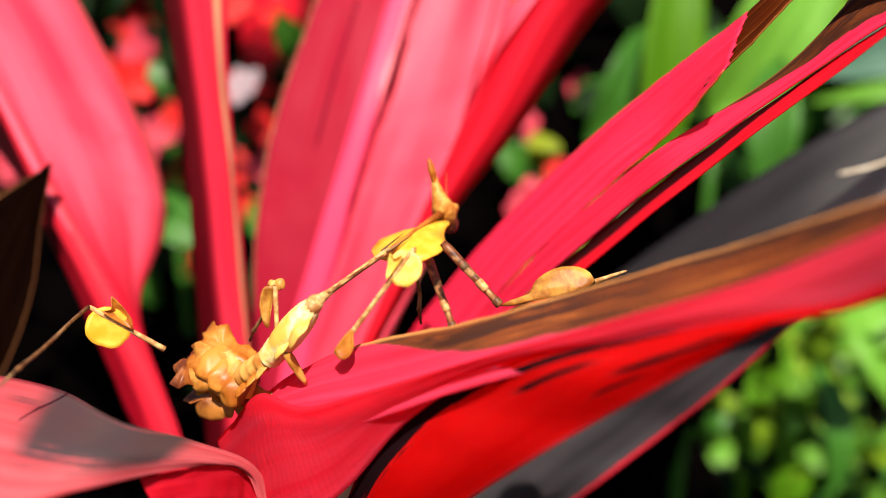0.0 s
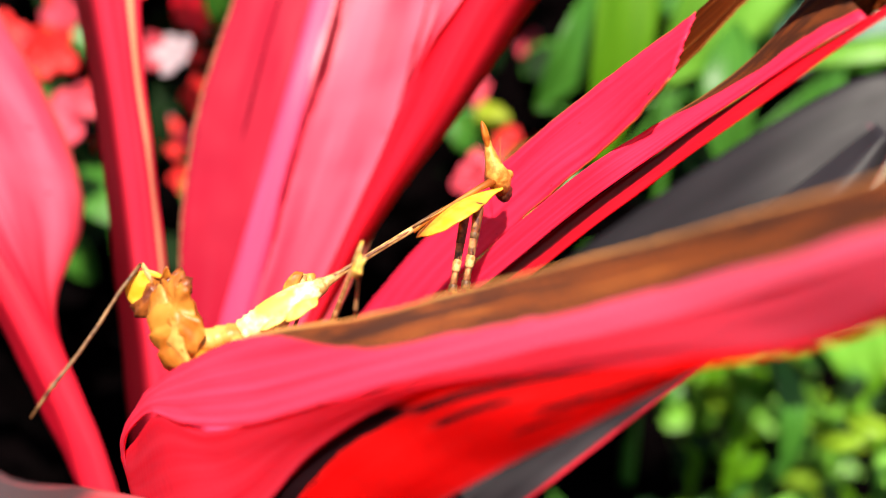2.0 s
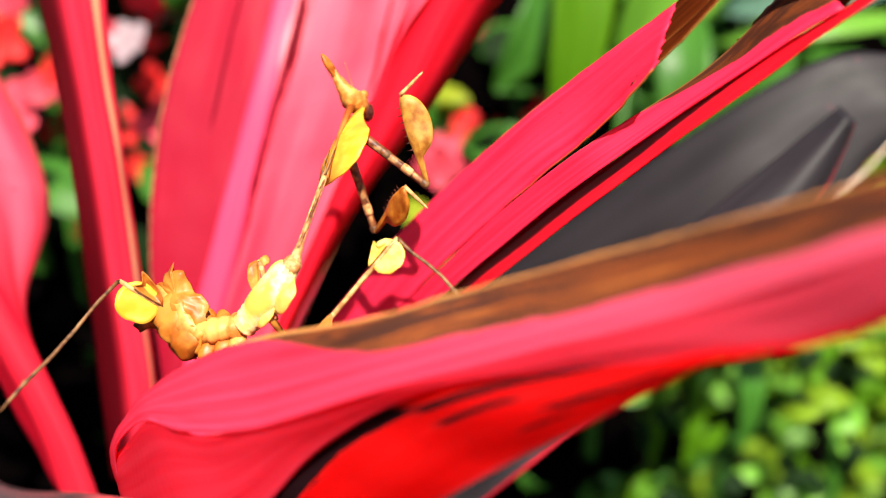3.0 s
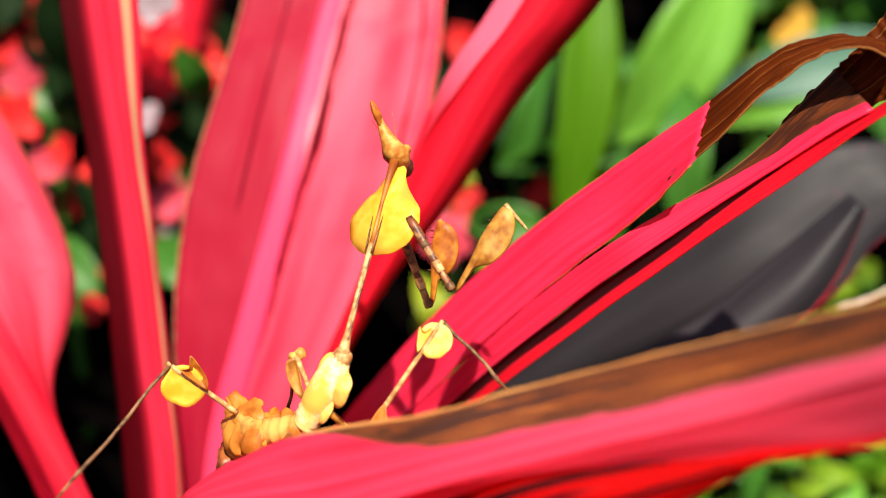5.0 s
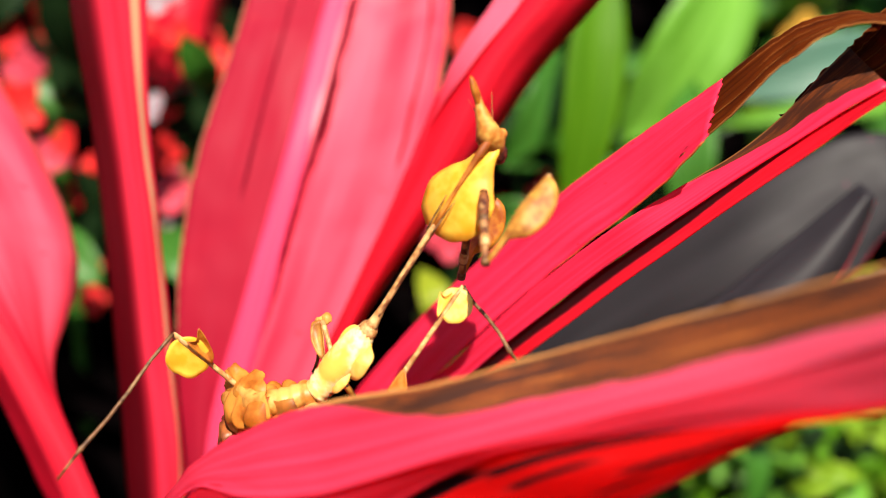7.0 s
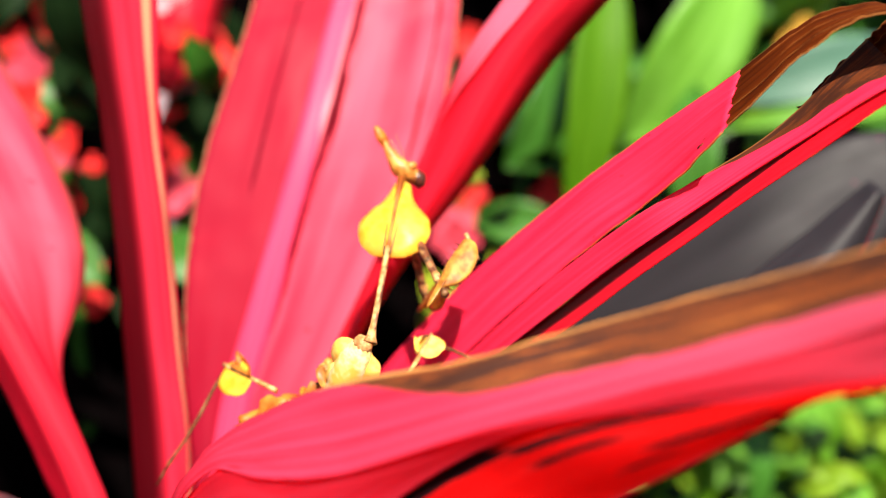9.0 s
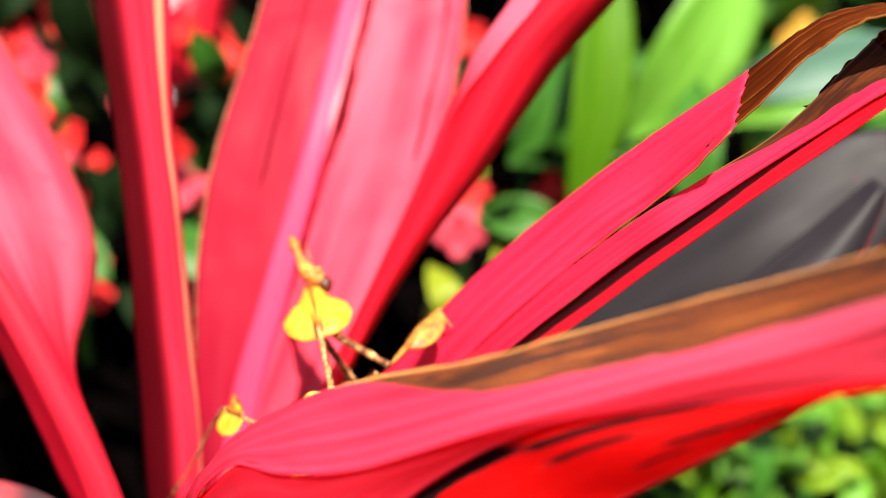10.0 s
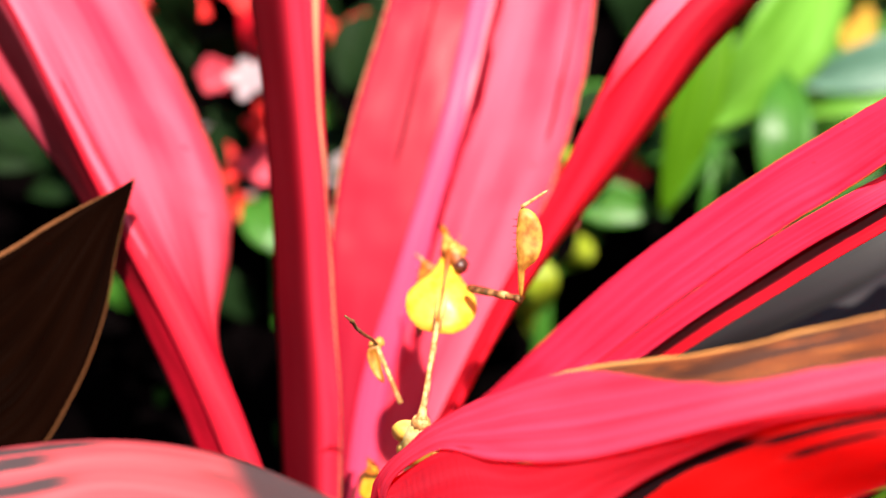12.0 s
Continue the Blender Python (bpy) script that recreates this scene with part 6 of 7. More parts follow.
    carry("mid_right_tibia", [
        (0, (-0.0121, -0.0346, 0.5761), (-0.0120, -0.0207, 0.5484), (-0.09, -0.94, 0.49)),
        (0.5, (-0.0021, -0.0419, 0.5849), (-0.0076, -0.0273, 0.5647), (1.02, -0.01, 0.16)),
        (1, (-0.0102, -0.0389, 0.5818), (-0.0139, -0.0230, 0.5622), (1.02, -0.04, 0.15)),
        (1.5, (-0.0108, -0.0261, 0.5762), (-0.0156, -0.0130, 0.5549), (1.02, -0.06, 0.15)),
        (2, (-0.0060, -0.0281, 0.5829), (-0.0101, -0.0170, 0.5604), (1.01, -0.08, 0.19)),
        (2.5, (0.0050, -0.0107, 0.5787), (0.0145, 0.0048, 0.5608), (-0.15, -0.90, 0.55)),
        (2.75, (0.0019, -0.0095, 0.5821), (0.0156, -0.0007, 0.5624), (-0.16, -0.89, 0.56)),
        (3, (0.0025, -0.0038, 0.5774), (0.0212, -0.0098, 0.5611), (-0.18, -0.88, 0.57)),
        (3.5, (0.0007, -0.0123, 0.5832), (0.0184, -0.0196, 0.5664), (-0.19, -0.89, 0.55)),
        (5.5, (0.0026, -0.0078, 0.5800), (0.0198, -0.0158, 0.5630), (-0.21, -0.91, 0.51)),
        (6, (0.0024, -0.0075, 0.5803), (0.0191, -0.0152, 0.5627), (-0.20, -0.91, 0.51)),
        (6.5, (0.0056, -0.0075, 0.5818), (0.0208, -0.0152, 0.5628), (-0.20, -0.92, 0.50)),
        (6.7, (0.0063, -0.0077, 0.5812), (0.0213, -0.0130, 0.5612), (-0.20, -0.91, 0.50)),
        (7, (0.0054, -0.0061, 0.5824), (0.0204, -0.0125, 0.5629), (-0.21, -0.91, 0.50)),
        (7.1, (0.0044, -0.0056, 0.5822), (0.0200, -0.0133, 0.5635), (-0.21, -0.91, 0.50)),
        (7.2, (0.0031, -0.0048, 0.5811), (0.0199, -0.0124, 0.5635), (-0.22, -0.91, 0.50)),
        (7.3, (0.0019, -0.0045, 0.5789), (0.0196, -0.0122, 0.5623), (-0.22, -0.91, 0.50)),
        (7.4, (0.0018, -0.0047, 0.5769), (0.0198, -0.0125, 0.5606), (-0.22, -0.91, 0.51)),
        (7.5, (0.0021, -0.0047, 0.5783), (0.0196, -0.0125, 0.5615), (-0.22, -0.91, 0.51)),
        (7.7, (0.0058, -0.0059, 0.5794), (0.0218, -0.0140, 0.5613), (-0.22, -0.91, 0.51)),
        (9.5, (-0.0183, 0.0456, 0.5387), (-0.0026, 0.0623, 0.5274), (-0.22, -0.92, 0.49)),
        (10, (-0.0267, 0.0412, 0.5306), (-0.0112, 0.0576, 0.5186), (-0.23, -0.91, 0.50)),
        (10.5, (-0.0238, 0.0411, 0.5354), (-0.0081, 0.0595, 0.5273), (-0.22, -0.92, 0.49)),
        (11, (-0.0276, 0.0442, 0.5235), (-0.0069, 0.0581, 0.5183), (-0.23, -0.91, 0.50)),
        (11.5, (-0.0379, 0.0377, 0.5163), (-0.0152, 0.0486, 0.5203), (-0.27, -0.91, 0.48)),
        (12, (-0.0427, 0.0395, 0.5085), (-0.0184, 0.0465, 0.5120), (-0.25, -0.90, 0.50)),
    ])
    carry("mid_left_femur", [
        (0, (-0.0511, -0.0259, 0.5530), (-0.0517, -0.0239, 0.5633), (-0.09, -0.94, 0.49)),
        (0.5, (-0.0254, -0.0292, 0.5642), (-0.0278, -0.0224, 0.5718), (-0.05, -0.94, 0.50)),
        (1, (-0.0329, -0.0143, 0.5658), (-0.0340, -0.0108, 0.5756), (-0.07, -0.93, 0.51)),
        (1.5, (-0.0340, -0.0017, 0.5633), (-0.0348, 0.0010, 0.5735), (-0.08, -0.92, 0.53)),
        (2, (-0.0278, -0.0075, 0.5615), (-0.0264, 0.0016, 0.5666), (-0.12, -0.90, 0.55)),
        (2.5, (-0.0280, -0.0090, 0.5593), (-0.0308, -0.0007, 0.5651), (-0.15, -0.90, 0.55)),
        (2.75, (-0.0302, -0.0075, 0.5616), (-0.0328, 0.0006, 0.5677), (-0.16, -0.89, 0.56)),
        (3, (-0.0328, -0.0006, 0.5614), (-0.0361, 0.0071, 0.5678), (-0.18, -0.88, 0.57)),
        (3.5, (-0.0354, -0.0097, 0.5650), (-0.0382, -0.0030, 0.5726), (-0.19, -0.89, 0.55)),
        (5.5, (-0.0328, -0.0052, 0.5590), (-0.0368, -0.0027, 0.5684), (-0.21, -0.91, 0.51)),
        (6, (-0.0329, -0.0047, 0.5595), (-0.0358, -0.0021, 0.5692), (-0.20, -0.91, 0.51)),
        (6.5, (-0.0292, -0.0043, 0.5613), (-0.0326, 0.0003, 0.5701), (-0.20, -0.92, 0.50)),
        (6.7, (-0.0283, -0.0043, 0.5610), (-0.0314, 0.0019, 0.5689), (-0.20, -0.91, 0.50)),
        (7, (-0.0293, -0.0023, 0.5622), (-0.0324, 0.0035, 0.5703), (-0.21, -0.91, 0.50)),
        (7.1, (-0.0307, -0.0019, 0.5613), (-0.0340, 0.0004, 0.5710), (-0.21, -0.91, 0.50)),
        (7.2, (-0.0331, -0.0013, 0.5590), (-0.0371, 0.0009, 0.5684), (-0.22, -0.91, 0.50)),
        (7.3, (-0.0352, -0.0014, 0.5556), (-0.0397, 0.0008, 0.5648), (-0.22, -0.91, 0.50)),
        (7.4, (-0.0356, -0.0017, 0.5531), (-0.0402, 0.0004, 0.5623), (-0.22, -0.91, 0.51)),
        (7.5, (-0.0349, -0.0015, 0.5551), (-0.0393, 0.0008, 0.5644), (-0.22, -0.91, 0.51)),
        (7.7, (-0.0298, -0.0022, 0.5578), (-0.0336, 0.0003, 0.5673), (-0.22, -0.91, 0.51)),
        (9.5, (-0.0391, 0.0272, 0.5305), (-0.0449, 0.0348, 0.5350), (-0.22, -0.92, 0.49)),
        (10, (-0.0467, 0.0223, 0.5232), (-0.0525, 0.0299, 0.5274), (-0.23, -0.91, 0.50)),
        (10.5, (-0.0478, 0.0216, 0.5313), (-0.0523, 0.0311, 0.5313), (-0.22, -0.92, 0.49)),
        (11, (-0.0477, 0.0243, 0.5239), (-0.0536, 0.0328, 0.5259), (-0.23, -0.91, 0.50)),
        (11.5, (-0.0701, 0.0236, 0.5356), (-0.0731, 0.0240, 0.5457), (-0.27, -0.91, 0.48)),
        (12, (-0.0739, 0.0281, 0.5349), (-0.0783, 0.0310, 0.5440), (-0.25, -0.90, 0.50)),
    ])
    carry("mid_left_tibia", [
        (0, (-0.0517, -0.0239, 0.5633), (-0.0634, -0.0114, 0.5438), (-0.09, -0.94, 0.49)),
        (0.5, (-0.0278, -0.0224, 0.5718), (-0.0353, -0.0099, 0.5503), (-0.05, -0.94, 0.50)),
        (1, (-0.0340, -0.0108, 0.5756), (-0.0422, 0.0049, 0.5566), (-0.07, -0.93, 0.51)),
        (1.5, (-0.0348, 0.0010, 0.5735), (-0.0428, 0.0163, 0.5540), (-0.08, -0.92, 0.53)),
        (2, (-0.0264, 0.0016, 0.5666), (-0.0332, 0.0135, 0.5445), (-0.12, -0.90, 0.55)),
        (2.5, (-0.0308, -0.0007, 0.5651), (-0.0369, 0.0154, 0.5456), (-0.15, -0.90, 0.55)),
        (2.75, (-0.0328, 0.0006, 0.5677), (-0.0385, 0.0156, 0.5473), (-0.16, -0.89, 0.56)),
        (3, (-0.0361, 0.0071, 0.5678), (-0.0418, 0.0216, 0.5469), (-0.18, -0.88, 0.57)),
        (3.5, (-0.0382, -0.0030, 0.5726), (-0.0434, 0.0094, 0.5504), (-0.19, -0.89, 0.55)),
        (5.5, (-0.0368, -0.0027, 0.5684), (-0.0416, 0.0086, 0.5455), (-0.21, -0.91, 0.51)),
        (6, (-0.0358, -0.0021, 0.5692), (-0.0402, 0.0101, 0.5466), (-0.20, -0.91, 0.51)),
        (6.5, (-0.0326, 0.0003, 0.5701), (-0.0369, 0.0122, 0.5474), (-0.20, -0.92, 0.50)),
        (6.7, (-0.0314, 0.0019, 0.5689), (-0.0359, 0.0143, 0.5465), (-0.20, -0.91, 0.50)),
        (7, (-0.0324, 0.0035, 0.5703), (-0.0368, 0.0160, 0.5480), (-0.21, -0.91, 0.50)),
        (7.1, (-0.0340, 0.0004, 0.5710), (-0.0381, 0.0122, 0.5481), (-0.21, -0.91, 0.50)),
        (7.2, (-0.0371, 0.0009, 0.5684), (-0.0413, 0.0118, 0.5452), (-0.22, -0.91, 0.50)),
        (7.3, (-0.0397, 0.0008, 0.5648), (-0.0442, 0.0106, 0.5412), (-0.22, -0.91, 0.50)),
        (7.4, (-0.0402, 0.0004, 0.5623), (-0.0447, 0.0098, 0.5385), (-0.22, -0.91, 0.51)),
        (7.5, (-0.0393, 0.0008, 0.5644), (-0.0437, 0.0106, 0.5407), (-0.22, -0.91, 0.51)),
        (7.7, (-0.0336, 0.0003, 0.5673), (-0.0374, 0.0114, 0.5441), (-0.22, -0.91, 0.51)),
        (9.5, (-0.0449, 0.0348, 0.5350), (-0.0500, 0.0460, 0.5121), (-0.22, -0.92, 0.49)),
        (10, (-0.0525, 0.0299, 0.5274), (-0.0578, 0.0404, 0.5042), (-0.23, -0.91, 0.50)),
        (10.5, (-0.0523, 0.0311, 0.5313), (-0.0577, 0.0439, 0.5093), (-0.22, -0.92, 0.49)),
        (11, (-0.0536, 0.0328, 0.5259), (-0.0603, 0.0447, 0.5037), (-0.23, -0.91, 0.50)),
        (11.5, (-0.0731, 0.0240, 0.5457), (-0.0886, 0.0069, 0.5577), (-0.27, -0.91, 0.48)),
        (12, (-0.0783, 0.0310, 0.5440), (-0.0870, 0.0113, 0.5586), (-0.25, -0.90, 0.50)),
    ])
    carry("hind_left_femur", [
        (0, (-0.0842, -0.0228, 0.5443), (-0.1027, -0.0283, 0.5576), (-0.09, -0.94, 0.49)),
        (0.5, (-0.0438, -0.0326, 0.5573), (-0.0538, -0.0378, 0.5779), (-0.05, -0.94, 0.50)),
        (1, (-0.0520, -0.0195, 0.5567), (-0.0629, -0.0197, 0.5775), (-0.07, -0.93, 0.51)),
        (1.5, (-0.0568, -0.0102, 0.5534), (-0.0685, -0.0095, 0.5738), (-0.08, -0.92, 0.53)),
        (2, (-0.0539, -0.0132, 0.5535), (-0.0654, -0.0136, 0.5740), (-0.12, -0.90, 0.55)),
        (2.5, (-0.0531, -0.0143, 0.5497), (-0.0646, -0.0126, 0.5701), (-0.15, -0.90, 0.55)),
        (2.75, (-0.0521, -0.0094, 0.5530), (-0.0705, -0.0116, 0.5675), (-0.16, -0.89, 0.56)),
        (3, (-0.0545, 0.0028, 0.5509), (-0.0731, 0.0006, 0.5651), (-0.18, -0.88, 0.57)),
        (3.5, (-0.0609, -0.0043, 0.5608), (-0.0705, -0.0192, 0.5762), (-0.19, -0.89, 0.55)),
        (5.5, (-0.0536, 0.0017, 0.5502), (-0.0718, 0.0019, 0.5651), (-0.21, -0.91, 0.51)),
        (6, (-0.0561, 0.0015, 0.5508), (-0.0738, 0.0017, 0.5663), (-0.20, -0.91, 0.51)),
        (6.5, (-0.0550, 0.0001, 0.5521), (-0.0712, -0.0037, 0.5687), (-0.20, -0.92, 0.50)),
        (6.7, (-0.0551, 0.0003, 0.5520), (-0.0701, -0.0063, 0.5689), (-0.20, -0.91, 0.50)),
        (7, (-0.0558, 0.0028, 0.5519), (-0.0711, -0.0031, 0.5687), (-0.21, -0.91, 0.50)),
        (7.1, (-0.0548, 0.0034, 0.5506), (-0.0723, 0.0036, 0.5662), (-0.21, -0.91, 0.50)),
        (7.2, (-0.0527, 0.0051, 0.5471), (-0.0701, 0.0055, 0.5629), (-0.22, -0.91, 0.50)),
        (7.3, (-0.0504, 0.0058, 0.5434), (-0.0679, 0.0064, 0.5591), (-0.22, -0.91, 0.50)),
        (7.4, (-0.0494, 0.0058, 0.5414), (-0.0669, 0.0065, 0.5571), (-0.22, -0.91, 0.51)),
        (7.5, (-0.0504, 0.0057, 0.5435), (-0.0679, 0.0065, 0.5592), (-0.22, -0.91, 0.51)),
        (7.7, (-0.0520, 0.0037, 0.5475), (-0.0695, 0.0044, 0.5632), (-0.22, -0.91, 0.51)),
        (9.5, (-0.0549, 0.0357, 0.5313), (-0.0705, 0.0532, 0.5309), (-0.22, -0.92, 0.49)),
        (10, (-0.0627, 0.0315, 0.5249), (-0.0777, 0.0496, 0.5243), (-0.23, -0.91, 0.50)),
        (10.5, (-0.0605, 0.0305, 0.5250), (-0.0793, 0.0413, 0.5341), (-0.22, -0.92, 0.49)),
        (11, (-0.0604, 0.0344, 0.5219), (-0.0775, 0.0501, 0.5257), (-0.23, -0.91, 0.50)),
        (11.5, (-0.0609, 0.0290, 0.5080), (-0.0779, 0.0447, 0.5037), (-0.27, -0.91, 0.48)),
        (12, (-0.0698, 0.0311, 0.4999), (-0.0823, 0.0498, 0.4931), (-0.25, -0.90, 0.50)),
    ])
    carry("hind_left_tibia", [
        (0, (-0.1027, -0.0283, 0.5576), (-0.1037, -0.0737, 0.5502), (-0.09, -0.94, 0.49)),
        (0.5, (-0.0538, -0.0378, 0.5779), (-0.0805, -0.0648, 0.5520), (-0.05, -0.94, 0.50)),
        (1, (-0.0629, -0.0197, 0.5775), (-0.0855, -0.0458, 0.5471), (-0.07, -0.93, 0.51)),
        (1.5, (-0.0685, -0.0095, 0.5738), (-0.0881, -0.0369, 0.5425), (-0.08, -0.92, 0.53)),
        (2, (-0.0654, -0.0136, 0.5740), (-0.0857, -0.0404, 0.5425), (-0.12, -0.90, 0.55)),
        (2.5, (-0.0646, -0.0126, 0.5701), (-0.0888, -0.0388, 0.5410), (-0.15, -0.90, 0.55)),
        (2.75, (-0.0705, -0.0116, 0.5675), (-0.0877, -0.0484, 0.5458), (-0.16, -0.89, 0.56)),
        (3, (-0.0731, 0.0006, 0.5651), (-0.0935, -0.0344, 0.5432), (-0.18, -0.88, 0.57)),
        (3.5, (-0.0705, -0.0192, 0.5762), (-0.0948, -0.0454, 0.5472), (-0.19, -0.89, 0.55)),
        (5.5, (-0.0718, 0.0019, 0.5651), (-0.0941, -0.0307, 0.5417), (-0.21, -0.91, 0.51)),
        (6, (-0.0738, 0.0017, 0.5663), (-0.0991, -0.0227, 0.5366), (-0.20, -0.91, 0.51)),
        (6.5, (-0.0712, -0.0037, 0.5687), (-0.0958, -0.0281, 0.5384), (-0.20, -0.92, 0.50)),
        (6.7, (-0.0701, -0.0063, 0.5689), (-0.0945, -0.0306, 0.5384), (-0.20, -0.91, 0.50)),
        (7, (-0.0711, -0.0031, 0.5687), (-0.0956, -0.0271, 0.5381), (-0.21, -0.91, 0.50)),
        (7.1, (-0.0723, 0.0036, 0.5662), (-0.0979, -0.0205, 0.5365), (-0.21, -0.91, 0.50)),
        (7.2, (-0.0701, 0.0055, 0.5629), (-0.0990, -0.0186, 0.5363), (-0.22, -0.91, 0.50)),
        (7.3, (-0.0679, 0.0064, 0.5591), (-0.0995, -0.0175, 0.5356), (-0.22, -0.91, 0.50)),
        (7.4, (-0.0669, 0.0065, 0.5571), (-0.0993, -0.0173, 0.5347), (-0.22, -0.91, 0.51)),
        (7.5, (-0.0679, 0.0065, 0.5592), (-0.0991, -0.0174, 0.5354), (-0.22, -0.91, 0.51)),
        (7.7, (-0.0695, 0.0044, 0.5632), (-0.0971, -0.0195, 0.5352), (-0.22, -0.91, 0.51)),
        (9.5, (-0.0705, 0.0532, 0.5309), (-0.0940, 0.0572, 0.4916), (-0.22, -0.92, 0.49)),
        (10, (-0.0777, 0.0496, 0.5243), (-0.1003, 0.0565, 0.4849), (-0.23, -0.91, 0.50)),
        (10.5, (-0.0793, 0.0413, 0.5341), (-0.0938, 0.0519, 0.4918), (-0.22, -0.92, 0.49)),
        (11, (-0.0775, 0.0501, 0.5257), (-0.0921, 0.0667, 0.4853), (-0.23, -0.91, 0.50)),
        (11.5, (-0.0779, 0.0447, 0.5037), (-0.0940, 0.0710, 0.4695), (-0.27, -0.91, 0.48)),
        (12, (-0.0823, 0.0498, 0.4931), (-0.0906, 0.0743, 0.4551), (-0.25, -0.90, 0.50)),
    ])
    carry("fore_right_coxa", [
        (0, (-0.0077, -0.0101, 0.5730), (0.0085, -0.0135, 0.5563), (-0.09, -0.94, 0.49)),
        (0.17, (-0.0021, -0.0071, 0.5746), (0.0112, -0.0156, 0.5609), (-0.05, -0.94, 0.50)),
        (0.34, (0.0082, -0.0017, 0.5774), (0.0161, -0.0194, 0.5693), (-0.05, -0.94, 0.50)),
        (0.5, (0.0133, 0.0010, 0.5788), (0.0185, -0.0213, 0.5735), (-0.05, -0.94, 0.50)),
        (1, (0.0054, 0.0175, 0.5828), (0.0080, 0.0092, 0.5610), (-0.07, -0.93, 0.51)),
        (1.5, (0.0058, 0.0249, 0.5791), (0.0068, 0.0173, 0.5569), (-0.08, -0.92, 0.53)),
        (2, (0.0203, 0.0112, 0.5850), (0.0165, 0.0039, 0.5629), (-0.12, -0.90, 0.55)),
        (2.5, (0.0166, 0.0146, 0.5775), (0.0148, -0.0034, 0.5624), (-0.15, -0.90, 0.55)),
        (2.75, (0.0072, 0.0123, 0.5921), (0.0157, 0.0024, 0.5725), (-0.16, -0.89, 0.56)),
        (3, (-0.0085, 0.0243, 0.5994), (0.0100, 0.0211, 0.5852), (-0.18, -0.88, 0.57)),
        (3.5, (-0.0088, 0.0072, 0.6077), (0.0062, 0.0029, 0.5902), (-0.19, -0.89, 0.55)),
        (5.5, (-0.0050, 0.0085, 0.6031), (0.0058, -0.0030, 0.5857), (-0.21, -0.91, 0.51)),
        (6, (-0.0014, 0.0102, 0.6019), (0.0067, -0.0049, 0.5858), (-0.20, -0.91, 0.51)),
        (6.5, (0.0087, -0.0100, 0.6065), (0.0099, -0.0287, 0.5924), (-0.20, -0.92, 0.50)),
        (6.7, (0.0116, -0.0099, 0.6063), (0.0111, -0.0282, 0.5915), (-0.20, -0.91, 0.50)),
        (7, (0.0103, -0.0095, 0.6077), (0.0100, -0.0277, 0.5929), (-0.21, -0.91, 0.50)),
        (7.1, (0.0046, -0.0091, 0.6066), (0.0078, -0.0280, 0.5932), (-0.21, -0.91, 0.50)),
        (7.2, (-0.0075, 0.0095, 0.6008), (0.0045, -0.0062, 0.5881), (-0.22, -0.91, 0.50)),
        (7.3, (-0.0197, 0.0174, 0.5952), (-0.0002, 0.0140, 0.5825), (-0.22, -0.91, 0.50)),
        (7.4, (-0.0235, 0.0213, 0.5915), (-0.0031, 0.0182, 0.5804), (-0.22, -0.91, 0.51)),
        (7.5, (-0.0177, 0.0165, 0.5949), (0.0012, 0.0127, 0.5814), (-0.22, -0.91, 0.51)),
        (7.7, (0.0005, -0.0000, 0.6013), (0.0079, -0.0184, 0.5886), (-0.22, -0.91, 0.51)),
        (9.5, (-0.0267, 0.0499, 0.5651), (-0.0175, 0.0321, 0.5528), (-0.22, -0.92, 0.49)),
        (10, (-0.0415, 0.0473, 0.5501), (-0.0232, 0.0340, 0.5436), (-0.23, -0.91, 0.50)),
        (10.5, (-0.0338, 0.0458, 0.5647), (-0.0248, 0.0293, 0.5506), (-0.22, -0.92, 0.49)),
        (11, (-0.0324, 0.0456, 0.5692), (-0.0204, 0.0258, 0.5735), (-0.23, -0.91, 0.50)),
        (11.5, (-0.0455, 0.0279, 0.5707), (-0.0313, 0.0096, 0.5669), (-0.27, -0.91, 0.48)),
        (12, (-0.0506, 0.0388, 0.5606), (-0.0367, 0.0199, 0.5627), (-0.25, -0.90, 0.50)),
    ])
